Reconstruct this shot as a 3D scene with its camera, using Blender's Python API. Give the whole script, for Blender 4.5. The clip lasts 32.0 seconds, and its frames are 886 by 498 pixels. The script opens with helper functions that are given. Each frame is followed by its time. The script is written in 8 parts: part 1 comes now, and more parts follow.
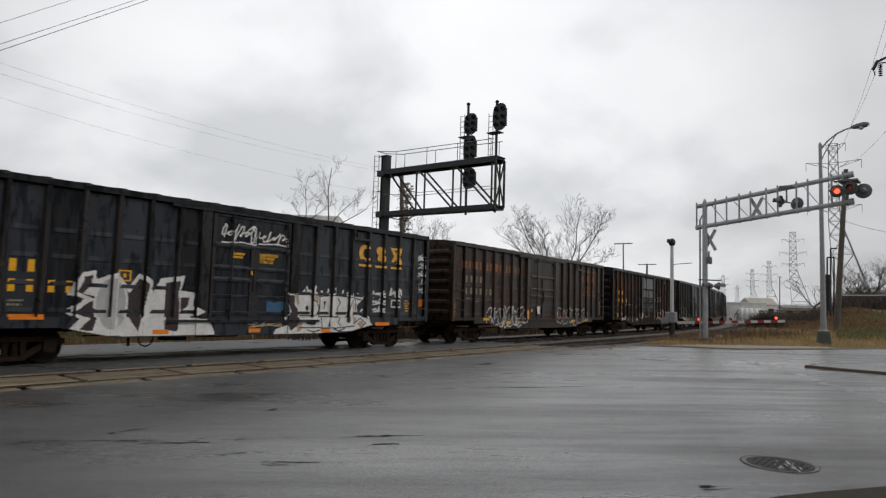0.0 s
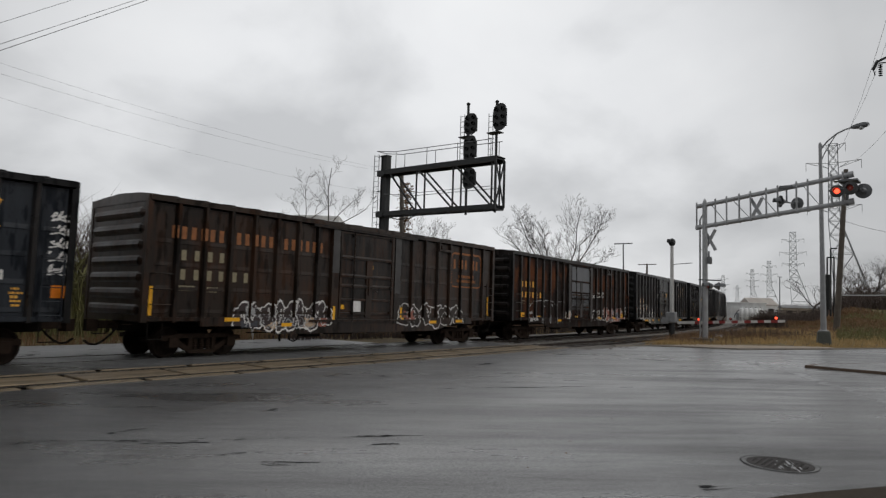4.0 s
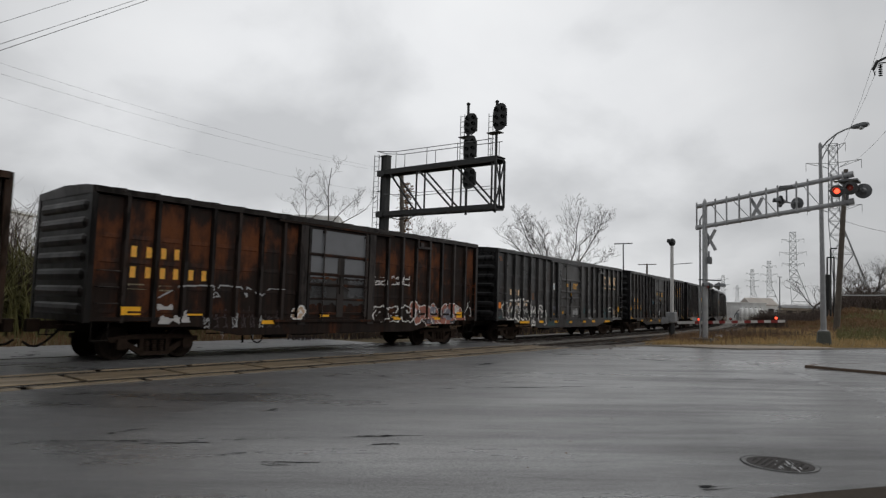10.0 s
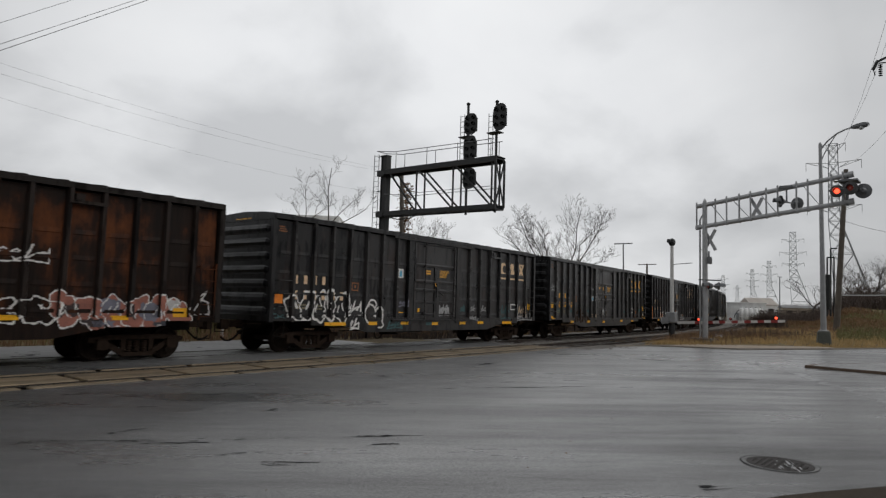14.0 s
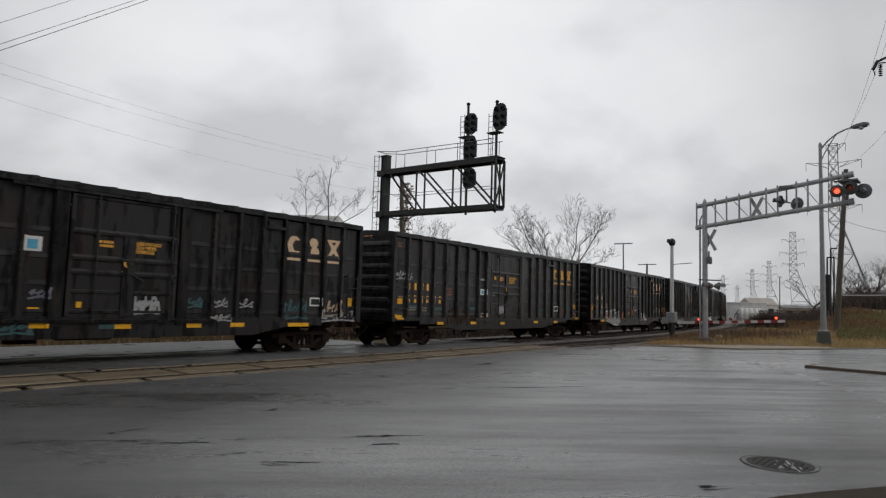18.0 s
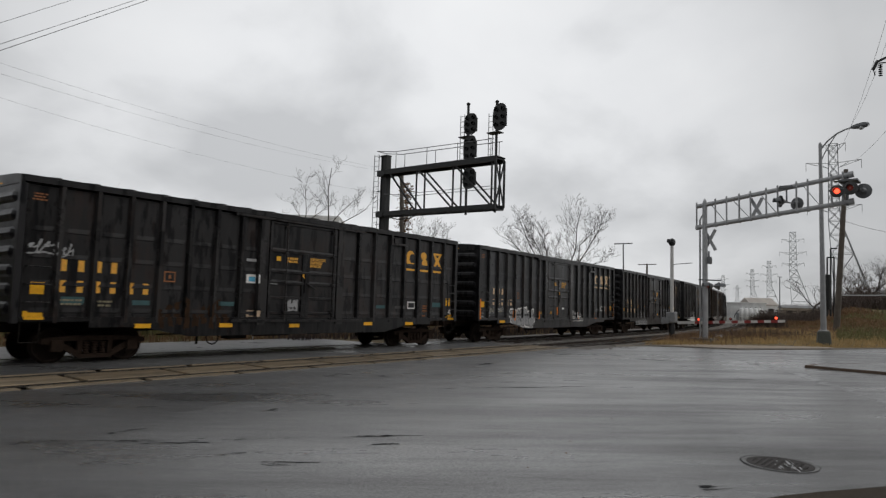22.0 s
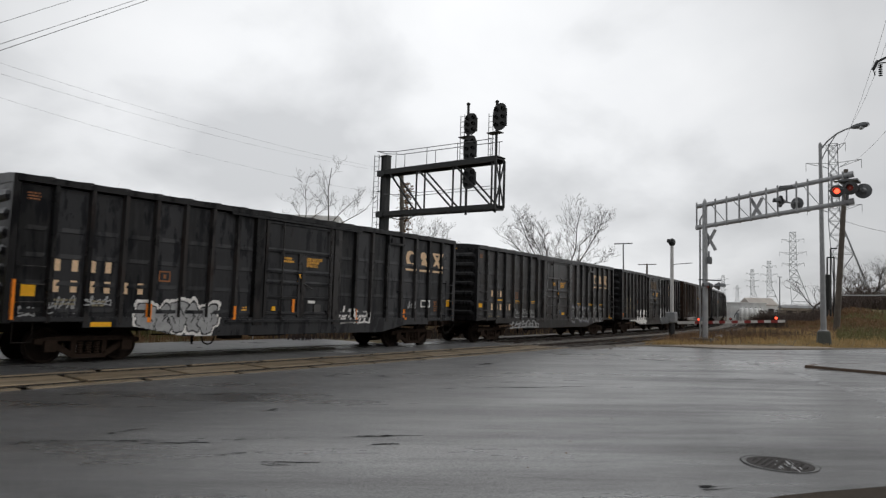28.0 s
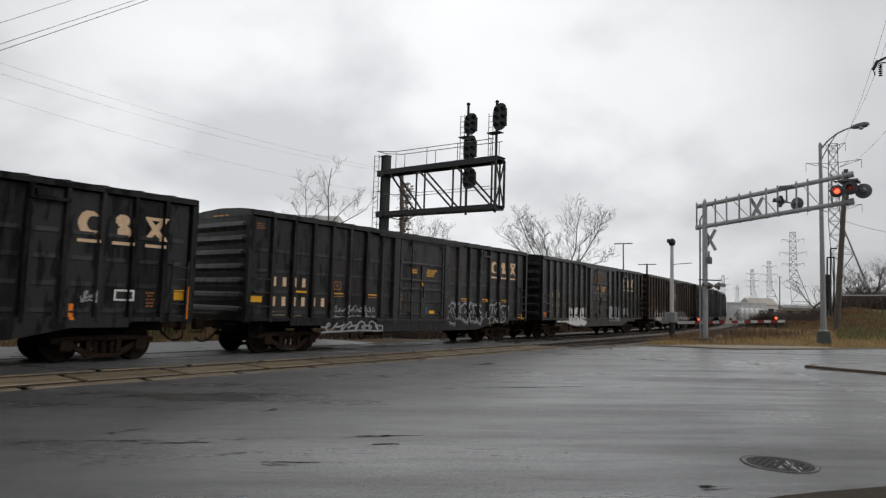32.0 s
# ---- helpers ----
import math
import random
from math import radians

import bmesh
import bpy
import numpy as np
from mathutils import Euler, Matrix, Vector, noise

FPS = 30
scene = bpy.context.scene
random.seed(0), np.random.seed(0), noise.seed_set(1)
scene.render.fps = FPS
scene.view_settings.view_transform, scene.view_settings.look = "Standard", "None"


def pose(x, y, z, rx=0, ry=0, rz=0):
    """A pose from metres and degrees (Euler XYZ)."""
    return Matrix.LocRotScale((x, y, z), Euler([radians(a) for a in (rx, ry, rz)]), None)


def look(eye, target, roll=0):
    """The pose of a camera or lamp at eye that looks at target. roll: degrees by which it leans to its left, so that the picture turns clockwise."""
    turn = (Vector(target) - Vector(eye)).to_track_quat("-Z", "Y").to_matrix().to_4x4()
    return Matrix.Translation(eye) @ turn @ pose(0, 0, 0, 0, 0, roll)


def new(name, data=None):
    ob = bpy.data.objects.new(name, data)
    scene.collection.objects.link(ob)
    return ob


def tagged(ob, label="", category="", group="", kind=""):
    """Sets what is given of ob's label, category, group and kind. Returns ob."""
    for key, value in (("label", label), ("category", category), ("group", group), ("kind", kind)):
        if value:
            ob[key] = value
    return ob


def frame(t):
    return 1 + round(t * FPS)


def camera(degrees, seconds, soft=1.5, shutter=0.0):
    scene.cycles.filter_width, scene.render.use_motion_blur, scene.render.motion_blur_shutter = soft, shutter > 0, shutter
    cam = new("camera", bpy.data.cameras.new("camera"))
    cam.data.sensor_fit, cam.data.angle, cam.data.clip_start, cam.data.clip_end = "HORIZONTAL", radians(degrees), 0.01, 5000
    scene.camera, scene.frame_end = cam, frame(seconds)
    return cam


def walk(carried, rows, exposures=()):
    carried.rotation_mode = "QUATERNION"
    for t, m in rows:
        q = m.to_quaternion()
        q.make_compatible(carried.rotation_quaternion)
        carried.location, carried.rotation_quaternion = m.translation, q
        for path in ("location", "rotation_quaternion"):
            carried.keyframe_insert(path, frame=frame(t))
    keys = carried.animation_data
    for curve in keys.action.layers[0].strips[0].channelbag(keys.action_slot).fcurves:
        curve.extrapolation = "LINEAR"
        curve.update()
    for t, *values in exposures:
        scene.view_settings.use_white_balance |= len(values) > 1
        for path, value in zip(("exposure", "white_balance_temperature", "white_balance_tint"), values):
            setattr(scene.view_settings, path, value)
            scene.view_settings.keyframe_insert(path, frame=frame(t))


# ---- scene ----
cam = camera(68.56, 32.0, soft=1.3, shutter=0.4)
YAW, PITCH = 49.945, 4.80
EYE = Vector((0.0, 0.0, 1.689))
AIM = EYE + Vector((math.sin(radians(YAW)) * math.cos(radians(PITCH)), math.cos(radians(YAW)) * math.cos(radians(PITCH)), math.sin(radians(PITCH)))) * 10
VIEW = look(EYE, AIM, 1.713)
walk(cam, [(0.0, VIEW), (32.0, VIEW)], [(0.0, 0.2), (0.9, 0.0), (25.5, 0.0), (27.5, 0.2), (32.0, 0.2)])

# ---- light: overcast winter sky ----
world = bpy.data.worlds.new("overcast_sky")
scene.world = world
world.use_nodes = True
wn, wl = world.node_tree.nodes, world.node_tree.links
wn.clear()


def wnode(kind, **kw):
    n = wn.new(kind)
    for k, v in kw.items():
        n.inputs[k].default_value = v
    return n


def wmath(op, a, b=None, clamp=False):
    n = wn.new("ShaderNodeMath")
    n.operation, n.use_clamp = op, clamp
    for i, v in enumerate((a, b)):
        if v is None:
            continue
        if isinstance(v, (int, float)):
            n.inputs[i].default_value = v
        else:
            wl.new(v, n.inputs[i])
    return n.outputs[0]


SUN_UP, SUN_TURN = 38.0, 150.0
sky = wn.new("ShaderNodeTexSky")
sky.sky_type, sky.sun_disc = "NISHITA", False
sky.sun_elevation, sky.sun_rotation = radians(SUN_UP), radians(SUN_TURN)
tc = wn.new("ShaderNodeTexCoord")
sep = wn.new("ShaderNodeSeparateXYZ")
wl.new(tc.outputs["Generated"], sep.inputs[0])
up = wmath("ADD", wmath("MAXIMUM", sep.outputs[2], 0.0), 0.42)
comb = wn.new("ShaderNodeCombineXYZ")
wl.new(wmath("DIVIDE", sep.outputs[0], up), comb.inputs[0])
wl.new(wmath("DIVIDE", sep.outputs[1], up), comb.inputs[1])
big = wnode("ShaderNodeTexNoise", Scale=1.15, Detail=3.0, Roughness=0.45, Distortion=0.25)
fine = wnode("ShaderNodeTexNoise", Scale=2.8, Detail=6.0, Roughness=0.5, Distortion=0.2)
wl.new(comb.outputs[0], big.inputs["Vector"])
wl.new(comb.outputs[0], fine.inputs["Vector"])
mixn = wmath("ADD", wmath("MULTIPLY", big.outputs["Fac"], 0.55), wmath("MULTIPLY", fine.outputs["Fac"], 0.45))
ramp = wn.new("ShaderNodeValToRGB")
wl.new(mixn, ramp.inputs[0])
for e, (p, c) in zip([ramp.color_ramp.elements[0], ramp.color_ramp.elements[1], ramp.color_ramp.elements.new(0.5)],
                     ((0.36, (0.53, 0.54, 0.555, 1)), (0.64, (0.99, 0.99, 1.0, 1)), (0.5, (0.74, 0.75, 0.765, 1)))):
    e.position, e.color = p, c
# sky brightened to the north-east, the viewing direction, in place of lens corner falloff
aim = wn.new("ShaderNodeVectorMath")
aim.operation = "DOT_PRODUCT"
wl.new(tc.outputs["Generated"], aim.inputs[0])
aim.inputs[1].default_value = (math.sin(radians(46)) * 0.97, math.cos(radians(46)) * 0.97, 0.18)
thin = wmath("MULTIPLY", wmath("SUBTRACT", aim.outputs["Value"], 0.80), 5.0, True)
thin = wmath("MULTIPLY", wmath("SUBTRACT", 2.0, thin), thin)
cover = wn.new("ShaderNodeBackground")
wl.new(ramp.outputs[0], cover.inputs[0])
# an overcast sky is dimmer towards the horizon
level = wmath("ADD", 0.80, wmath("MULTIPLY", wmath("MINIMUM", wmath("MAXIMUM", sep.outputs[2], 0.0), 0.36), 0.36))
wl.new(wmath("MULTIPLY", level, wmath("ADD", 0.83, wmath("MULTIPLY", thin, 0.42))), cover.inputs[1])
clear = wn.new("ShaderNodeBackground")
wl.new(sky.outputs[0], clear.inputs[0])
clear.inputs[1].default_value = 0.06
shade = wn.new("ShaderNodeMixShader")
shade.inputs[0].default_value = 0.96
wl.new(clear.outputs[0], shade.inputs[1])
wl.new(cover.outputs[0], shade.inputs[2])
wout = wn.new("ShaderNodeOutputWorld")
wl.new(shade.outputs[0], wout.inputs[0])

sun = new("sun", bpy.data.lights.new("sun", "SUN"))
sun.data.energy, sun.data.angle, sun.data.color = 0.5, radians(25), (1.0, 0.97, 0.93)
sun.matrix_world = look((0, 0, 60), (60 * -math.sin(radians(SUN_TURN)) / math.tan(radians(SUN_UP)), 60 * -math.cos(radians(SUN_TURN)) / math.tan(radians(SUN_UP)), 0))

# ---- materials ----


class Mat:
    """A node material that is put together step by step."""

    def __init__(self, name, rough=0.7, metal=0.0):
        self.m = bpy.data.materials.new(name)
        self.m.use_nodes = True
        self.n, self.l = self.m.node_tree.nodes, self.m.node_tree.links
        self.b = self.n["Principled BSDF"]
        self.b.inputs["Roughness"].default_value = rough
        self.b.inputs["Metallic"].default_value = metal
        self.co = self.n.new("ShaderNodeTexCoord")

    def space(self, scale=(1, 1, 1), which="Object"):
        mp = self.n.new("ShaderNodeMapping")
        mp.inputs["Scale"].default_value = scale
        self.l.new(self.co.outputs[which], mp.inputs[0])
        return mp.outputs[0]

    def noise(self, scale, detail=4.0, rough=0.55, stretch=(1, 1, 1), shift=None, which="Object"):
        t = self.n.new("ShaderNodeTexNoise")
        t.inputs["Scale"].default_value, t.inputs["Detail"].default_value, t.inputs["Roughness"].default_value = scale, detail, rough
        v = self.space(stretch, which)
        if shift is not None:
            a = self.n.new("ShaderNodeVectorMath")
            self.l.new(v, a.inputs[0])
            self.l.new(shift, a.inputs[1])
            v = a.outputs[0]
        self.l.new(v, t.inputs["Vector"])
        return t.outputs["Fac"]

    def along(self, turn, stretch, scale, detail, rough):
        """Noise drawn out along a direction on the ground, turn degrees from the x axis."""
        c, s = math.cos(radians(turn)), math.sin(radians(turn))
        sp = self.n.new("ShaderNodeSeparateXYZ")
        self.l.new(self.co.outputs["Object"], sp.inputs[0])
        u = self.mathn("ADD", self.mathn("MULTIPLY", sp.outputs[0], c * stretch), self.mathn("MULTIPLY", sp.outputs[1], s * stretch))
        v = self.mathn("ADD", self.mathn("MULTIPLY", sp.outputs[0], -s), self.mathn("MULTIPLY", sp.outputs[1], c))
        cb = self.n.new("ShaderNodeCombineXYZ")
        self.l.new(u, cb.inputs[0])
        self.l.new(v, cb.inputs[1])
        t = self.n.new("ShaderNodeTexNoise")
        t.inputs["Scale"].default_value, t.inputs["Detail"].default_value, t.inputs["Roughness"].default_value = scale, detail, rough
        self.l.new(cb.outputs[0], t.inputs["Vector"])
        return t.outputs["Fac"]

    def ramp(self, fac, *stops):
        r = self.n.new("ShaderNodeValToRGB")
        self.l.new(fac, r.inputs[0])
        el = r.color_ramp.elements
        while len(el) < len(stops):
            el.new(0.5)
        for e, (p, c) in zip(el, stops):
            e.position = p
            e.color = (c, c, c, 1) if isinstance(c, (int, float)) else (*c, 1)
        return r.outputs[0]

    def mix(self, fac, a, b, blend="MIX"):
        x = self.n.new("ShaderNodeMix")
        x.data_type, x.blend_type = "RGBA", blend
        for sock, v in ((x.inputs[0], fac), (x.inputs[6], a), (x.inputs[7], b)):
            if isinstance(v, (int, float)):
                sock.default_value = v
            elif isinstance(v, tuple):
                sock.default_value = (*v, 1)
            else:
                self.l.new(v, sock)
        return x.outputs[2]

    def mathn(self, op, a, b):
        n = self.n.new("ShaderNodeMath")
        n.operation = op
        for i, v in enumerate((a, b)):
            if isinstance(v, (int, float)):
                n.inputs[i].default_value = v
            else:
                self.l.new(v, n.inputs[i])
        return n.outputs[0]

    def random(self):
        return self.n.new("ShaderNodeObjectInfo").outputs["Random"]

    def color(self, c):
        if isinstance(c, tuple):
            self.b.inputs["Base Color"].default_value = (*c, 1)
        else:
            self.l.new(c, self.b.inputs["Base Color"])
        return self

    def rough(self, fac):
        self.l.new(fac, self.b.inputs["Roughness"])
        return self

    def bump(self, fac, strength=0.3, dist=0.02):
        b = self.n.new("ShaderNodeBump")
        b.inputs["Strength"].default_value, b.inputs["Distance"].default_value = strength, dist
        self.l.new(fac, b.inputs["Height"])
        self.l.new(b.outputs[0], self.b.inputs["Normal"])
        return self


def simple(name, col, rough=0.6, metal=0.0, vary=0.25, scale=6.0, bump=0.15, sheen=0.5):
    """A plain surface with stains at two scales and a little relief."""
    k = Mat(name, rough, metal)
    lo, hi = tuple(c * (1 - vary) for c in col), tuple(min(1, c * (1 + vary)) for c in col)
    a = k.ramp(k.noise(scale), (0.3, lo), (0.7, hi))
    f = k.noise(scale * 9, 3)
    k.color(k.mix(0.35, a, k.ramp(f, (0.3, lo), (0.7, hi)), "MIX"))
    k.rough(k.ramp(k.noise(scale * 2), (0.3, max(0.05, rough - 0.12)), (0.7, min(1, rough + 0.12))))
    k.bump(f, bump, 0.01)
    k.b.inputs["Specular IOR Level"].default_value = sheen
    return k.m


def car_paint(name, col, rust, rust_amount, gloss=0.45):
    """Weathered boxcar paint: tone and gloss change from panel to panel, with drips, streaks, rust and grime."""
    k = Mat(name, gloss)
    r = k.random()
    sh = k.n.new("ShaderNodeCombineXYZ")
    k.l.new(k.mathn("MULTIPLY", r, 31.0), sh.inputs[0])
    k.l.new(k.mathn("MULTIPLY", r, 17.0), sh.inputs[2])
    base = k.mix(k.ramp(r, (0.10, 0.0), (0.35, 0.55), (0.9, 1.0)), tuple(c * 0.38 for c in col), tuple(c * 1.95 for c in col))
    streak = k.noise(1.0, 6, 0.6, (7.0, 7.0, 0.55), sh.outputs[0])
    drip = k.noise(1.0, 4, 0.6, (4.2, 4.2, 0.9), sh.outputs[0])
    blot = k.noise(0.9, 5, 0.6, (1, 1, 1), sh.outputs[0])
    wet = k.ramp(drip, (0.525, 0.0), (0.575, 1.0))
    c0 = k.mix(k.mathn("MULTIPLY", wet, 0.7), base, (col[0] * 0.30, col[1] * 0.34, col[2] * 0.44))
    c1 = k.mix(k.ramp(streak, (0.48, 0.0), (0.75, 0.75)), c0, tuple(min(1, c * 2.3 + 0.004) for c in col))
    rr = k.mathn("ADD", k.mathn("MULTIPLY", blot, 0.55), k.mathn("MULTIPLY", streak, 0.45))
    c2 = k.mix(k.ramp(rr, (0.62 - 0.3 * rust_amount, 0.0), (0.78 - 0.2 * rust_amount, min(1.0, 0.35 + rust_amount))), c1, rust)
    speck = k.noise(26.0, 3, 0.6, (1, 1, 0.6), sh.outputs[0])
    c3 = k.mix(k.ramp(speck, (0.60, 0.0), (0.72, 0.5)), c2, tuple(c * 0.8 for c in rust))
    k.color(c3)
    gl = k.mathn("ADD", k.mathn("MULTIPLY", wet, 0.5), k.mathn("MULTIPLY", streak, 0.5))
    lw = k.n.new("ShaderNodeLayerWeight")
    graze = k.ramp(lw.outputs["Facing"], (0.18, 0.0), (0.65, 0.55))
    k.l.new(k.mathn("ADD", k.ramp(gl, (0.22, 0.24), (0.75, 0.10)), graze), k.b.inputs["Specular IOR Level"])
    k.rough(k.ramp(blot, (0.3, gloss - 0.16), (0.7, gloss + 0.06)))
    k.bump(k.mathn("ADD", k.noise(1.6, 2, 0.5, (1, 1, 1), sh.outputs[0]), k.mathn("MULTIPLY", speck, 0.15)), 0.35, 0.04)
    return k.m


def rusted_paint(name):
    """Brown paint that has burst into orange rust in patches, most of all on the upper panels."""
    k = Mat(name, 0.6)
    r = k.random()
    sh = k.n.new("ShaderNodeCombineXYZ")
    k.l.new(k.mathn("MULTIPLY", r, 31.0), sh.inputs[0])
    k.l.new(k.mathn("MULTIPLY", r, 17.0), sh.inputs[2])
    sp = k.n.new("ShaderNodeSeparateXYZ")
    k.l.new(k.co.outputs["Object"], sp.inputs[0])
    high = k.ramp(k.mathn("MULTIPLY", sp.outputs[2], 0.2), (0.24, 0.0), (0.50, 0.10), (0.68, 0.16), (0.81, 0.02))
    blot = k.noise(1.0, 5, 0.6, (1.7, 1.7, 0.95), sh.outputs[0])
    streak = k.noise(1.0, 6, 0.65, (9.0, 9.0, 0.5), sh.outputs[0])
    speck = k.noise(22.0, 3, 0.6, (1, 1, 0.6), sh.outputs[0])
    c = k.mix(k.ramp(streak, (0.38, 0.0), (0.68, 1.0)), (0.0085, 0.0052, 0.0040), (0.0220, 0.0118, 0.0078))
    amount = k.mathn("ADD", k.mathn("ADD", blot, high), k.mathn("MULTIPLY", k.mathn("SUBTRACT", r, 0.5), 0.16))
    c = k.mix(k.ramp(amount, (0.50, 0.0), (0.76, 0.85)), c, (0.048, 0.0165, 0.0080))
    c = k.mix(k.ramp(k.mathn("ADD", k.mathn("MULTIPLY", amount, 0.8), k.mathn("MULTIPLY", streak, 0.2)), (0.57, 0.0), (0.75, 0.9)), c, (0.135, 0.045, 0.016))
    c = k.mix(k.ramp(speck, (0.58, 0.0), (0.72, 0.6)), c, (0.016, 0.009, 0.006))
    k.color(c)
    k.rough(k.ramp(blot, (0.3, 0.45), (0.7, 0.8)))
    k.b.inputs["Specular IOR Level"].default_value = 0.15
    k.bump(k.mathn("ADD", k.noise(1.6, 2, 0.5, (1, 1, 1), sh.outputs[0]), k.mathn("MULTIPLY", speck, 0.15)), 0.35, 0.04)
    return k.m


M_NAVY = car_paint("dark_blue_car_paint", (0.0175, 0.0200, 0.0240), (0.022, 0.016, 0.012), 0.15, 0.4)
M_BLACK = car_paint("black_car_paint", (0.0132, 0.0124, 0.0124), (0.036, 0.0175, 0.0115), 0.34, 0.42)
M_SLATE = car_paint("blue_black_car_paint", (0.0165, 0.0166, 0.0178), (0.026, 0.019, 0.015), 0.16, 0.42)
M_BROWN = car_paint("brown_car_paint", (0.0150, 0.0090, 0.0056), (0.060, 0.0225, 0.0085), 0.46, 0.5)
M_RUST = rusted_paint("rusty_brown_car_paint")
M_RUSTPOST = car_paint("dull_brown_post_paint", (0.0125, 0.0085, 0.0068), (0.034, 0.016, 0.009), 0.3, 0.5)
# posts painted lighter than the panels, for the highlights on their edges
M_BLACKPOST = car_paint("lit_black_post_paint", (0.0175, 0.0163, 0.0160), (0.034, 0.019, 0.013), 0.34, 0.36)
M_ENDBLACK = car_paint("sooty_black_end_paint", (0.0105, 0.0101, 0.0106), (0.014, 0.010, 0.008), 0.25, 0.45)
M_ENDBROWN = car_paint("sooty_brown_end_paint", (0.0088, 0.0062, 0.0050), (0.016, 0.009, 0.006), 0.25, 0.6)
M_GREYDOOR = simple("grey_door_paint", (0.145, 0.15, 0.16), 0.55, 0, 0.16, 2.5, 0.1)
M_SCUFFDOOR = simple("scuffed_grey_door_paint", (0.022, 0.020, 0.019), 0.6, 0, 0.6, 3.0, 0.1)
M_GRIME = simple("grimy_underframe_steel", (0.017, 0.0145, 0.0125), 0.85, 0.0, 0.4, 5, 0.15, 0.08)
M_TRUCK = simple("rusty_truck_casting", (0.028, 0.0185, 0.0135), 0.85, 0.0, 0.4, 7, 0.3, 0.08)
M_WHEEL = simple("worn_wheel_steel", (0.026, 0.0185, 0.0145), 0.75, 0.0, 0.3, 6, 0.15, 0.1)
M_YELLOW = simple("yellow_reflector", (0.93, 0.44, 0.006), 0.4, 0, 0.15, 14, 0.05)
M_ORANGE = simple("orange_reflector", (0.90, 0.24, 0.006), 0.4, 0, 0.15, 14, 0.05)
M_LOGO = simple("yellow_lettering", (0.85, 0.42, 0.05), 0.55, 0, 0.18, 9, 0.05)
M_PALE = simple("pale_lettering", (0.74, 0.52, 0.32), 0.6, 0, 0.2, 9, 0.05)
M_FADED = simple("faded_orange_lettering", (0.29, 0.105, 0.030), 0.65, 0, 0.4, 7, 0.05)
M_CREAM = simple("faded_cream_lettering", (0.27, 0.23, 0.14), 0.65, 0, 0.3, 9, 0.05)
M_GWHITE = simple("white_spray_paint", (0.75, 0.73, 0.70), 0.6, 0, 0.22, 5, 0.05)
M_GGREY = simple("pale_grey_spray_paint", (0.34, 0.34, 0.34), 0.6, 0, 0.25, 5, 0.05)
M_GBLACK = simple("black_spray_paint", (0.012, 0.012, 0.014), 0.5, 0, 0.25, 8, 0.05)
M_GPLUM = simple("dark_plum_spray_paint", (0.036, 0.022, 0.022), 0.6, 0, 0.35, 5, 0.05)
M_GBLUE = simple("blue_spray_paint", (0.03, 0.105, 0.20), 0.55, 0, 0.3, 5, 0.05)
M_GTEAL = simple("teal_spray_paint", (0.035, 0.095, 0.10), 0.55, 0, 0.3, 5, 0.05)
M_GPINK = simple("salmon_spray_paint", (0.33, 0.12, 0.085), 0.6, 0, 0.35, 4, 0.05)
M_GLILAC = simple("grey_lilac_spray_paint", (0.16, 0.16, 0.20), 0.6, 0, 0.3, 5, 0.05)
M_GPALE = simple("off_white_spray_paint", (0.46, 0.45, 0.44), 0.6, 0, 0.3, 3, 0.05)
M_GSKY = simple("bright_blue_sticker", (0.10, 0.42, 0.62), 0.5, 0, 0.2, 9, 0.05)
M_RUSTSTAIN = simple("brown_rust_run", (0.040, 0.022, 0.012), 0.75, 0, 0.5, 5, 0.1, 0.1)
M_OCHRE = simple("dull_ochre_paint", (0.085, 0.055, 0.028), 0.65, 0, 0.3, 4, 0.1)
M_GSLATE = simple("dark_slate_spray_paint", (0.045, 0.048, 0.058), 0.6, 0, 0.5, 3, 0.05)
M_DULLPOST = simple("dull_grey_post_paint", (0.060, 0.057, 0.055), 0.6, 0, 0.45, 4, 0.05)
M_GTAN = simple("tan_spray_paint", (0.50, 0.36, 0.24), 0.6, 0, 0.3, 5, 0.05)
M_RAIL = simple("rail_steel", (0.055, 0.040, 0.032), 0.45, 0.5, 0.3, 8)
M_RAILTOP = simple("worn_rail_head", (0.16, 0.15, 0.14), 0.3, 0.9, 0.2, 8, 0.05)
M_TIE = simple("creosoted_timber", (0.035, 0.026, 0.020), 0.85, 0, 0.4, 6, 0.4)
M_GALV = simple("galvanised_steel", (0.35, 0.355, 0.36), 0.45, 0.35, 0.2, 5, 0.1)
M_ALU = simple("silver_painted_pole", (0.29, 0.295, 0.30), 0.5, 0.2, 0.2, 4, 0.1)
M_DARKSTEEL = simple("black_painted_steel", (0.014, 0.015, 0.0155), 0.55, 0.1, 0.4, 5, 0.2)
M_GREYSTEEL = simple("dull_grey_steel", (0.14, 0.145, 0.15), 0.5, 0.3, 0.25, 5, 0.1)
M_CONC = simple("weathered_concrete", (0.19, 0.165, 0.135), 0.85, 0, 0.25, 3, 0.3)
M_WOODPOLE = simple("weathered_pole_wood", (0.10, 0.085, 0.07), 0.85, 0, 0.35, 4, 0.4)
M_WHITE = simple("white_gate_paint", (0.56, 0.555, 0.54), 0.5, 0, 0.12, 6, 0.05)
M_RED = simple("red_gate_paint", (0.26, 0.028, 0.025), 0.5, 0, 0.2, 6, 0.05)
M_BARK = simple("grey_bark", (0.075, 0.066, 0.060), 0.9, 0, 0.3, 8, 0.4)
M_LEAFY = simple("dry_vine_leaves", (0.14, 0.075, 0.035), 0.85, 0, 0.4, 9, 0.2)
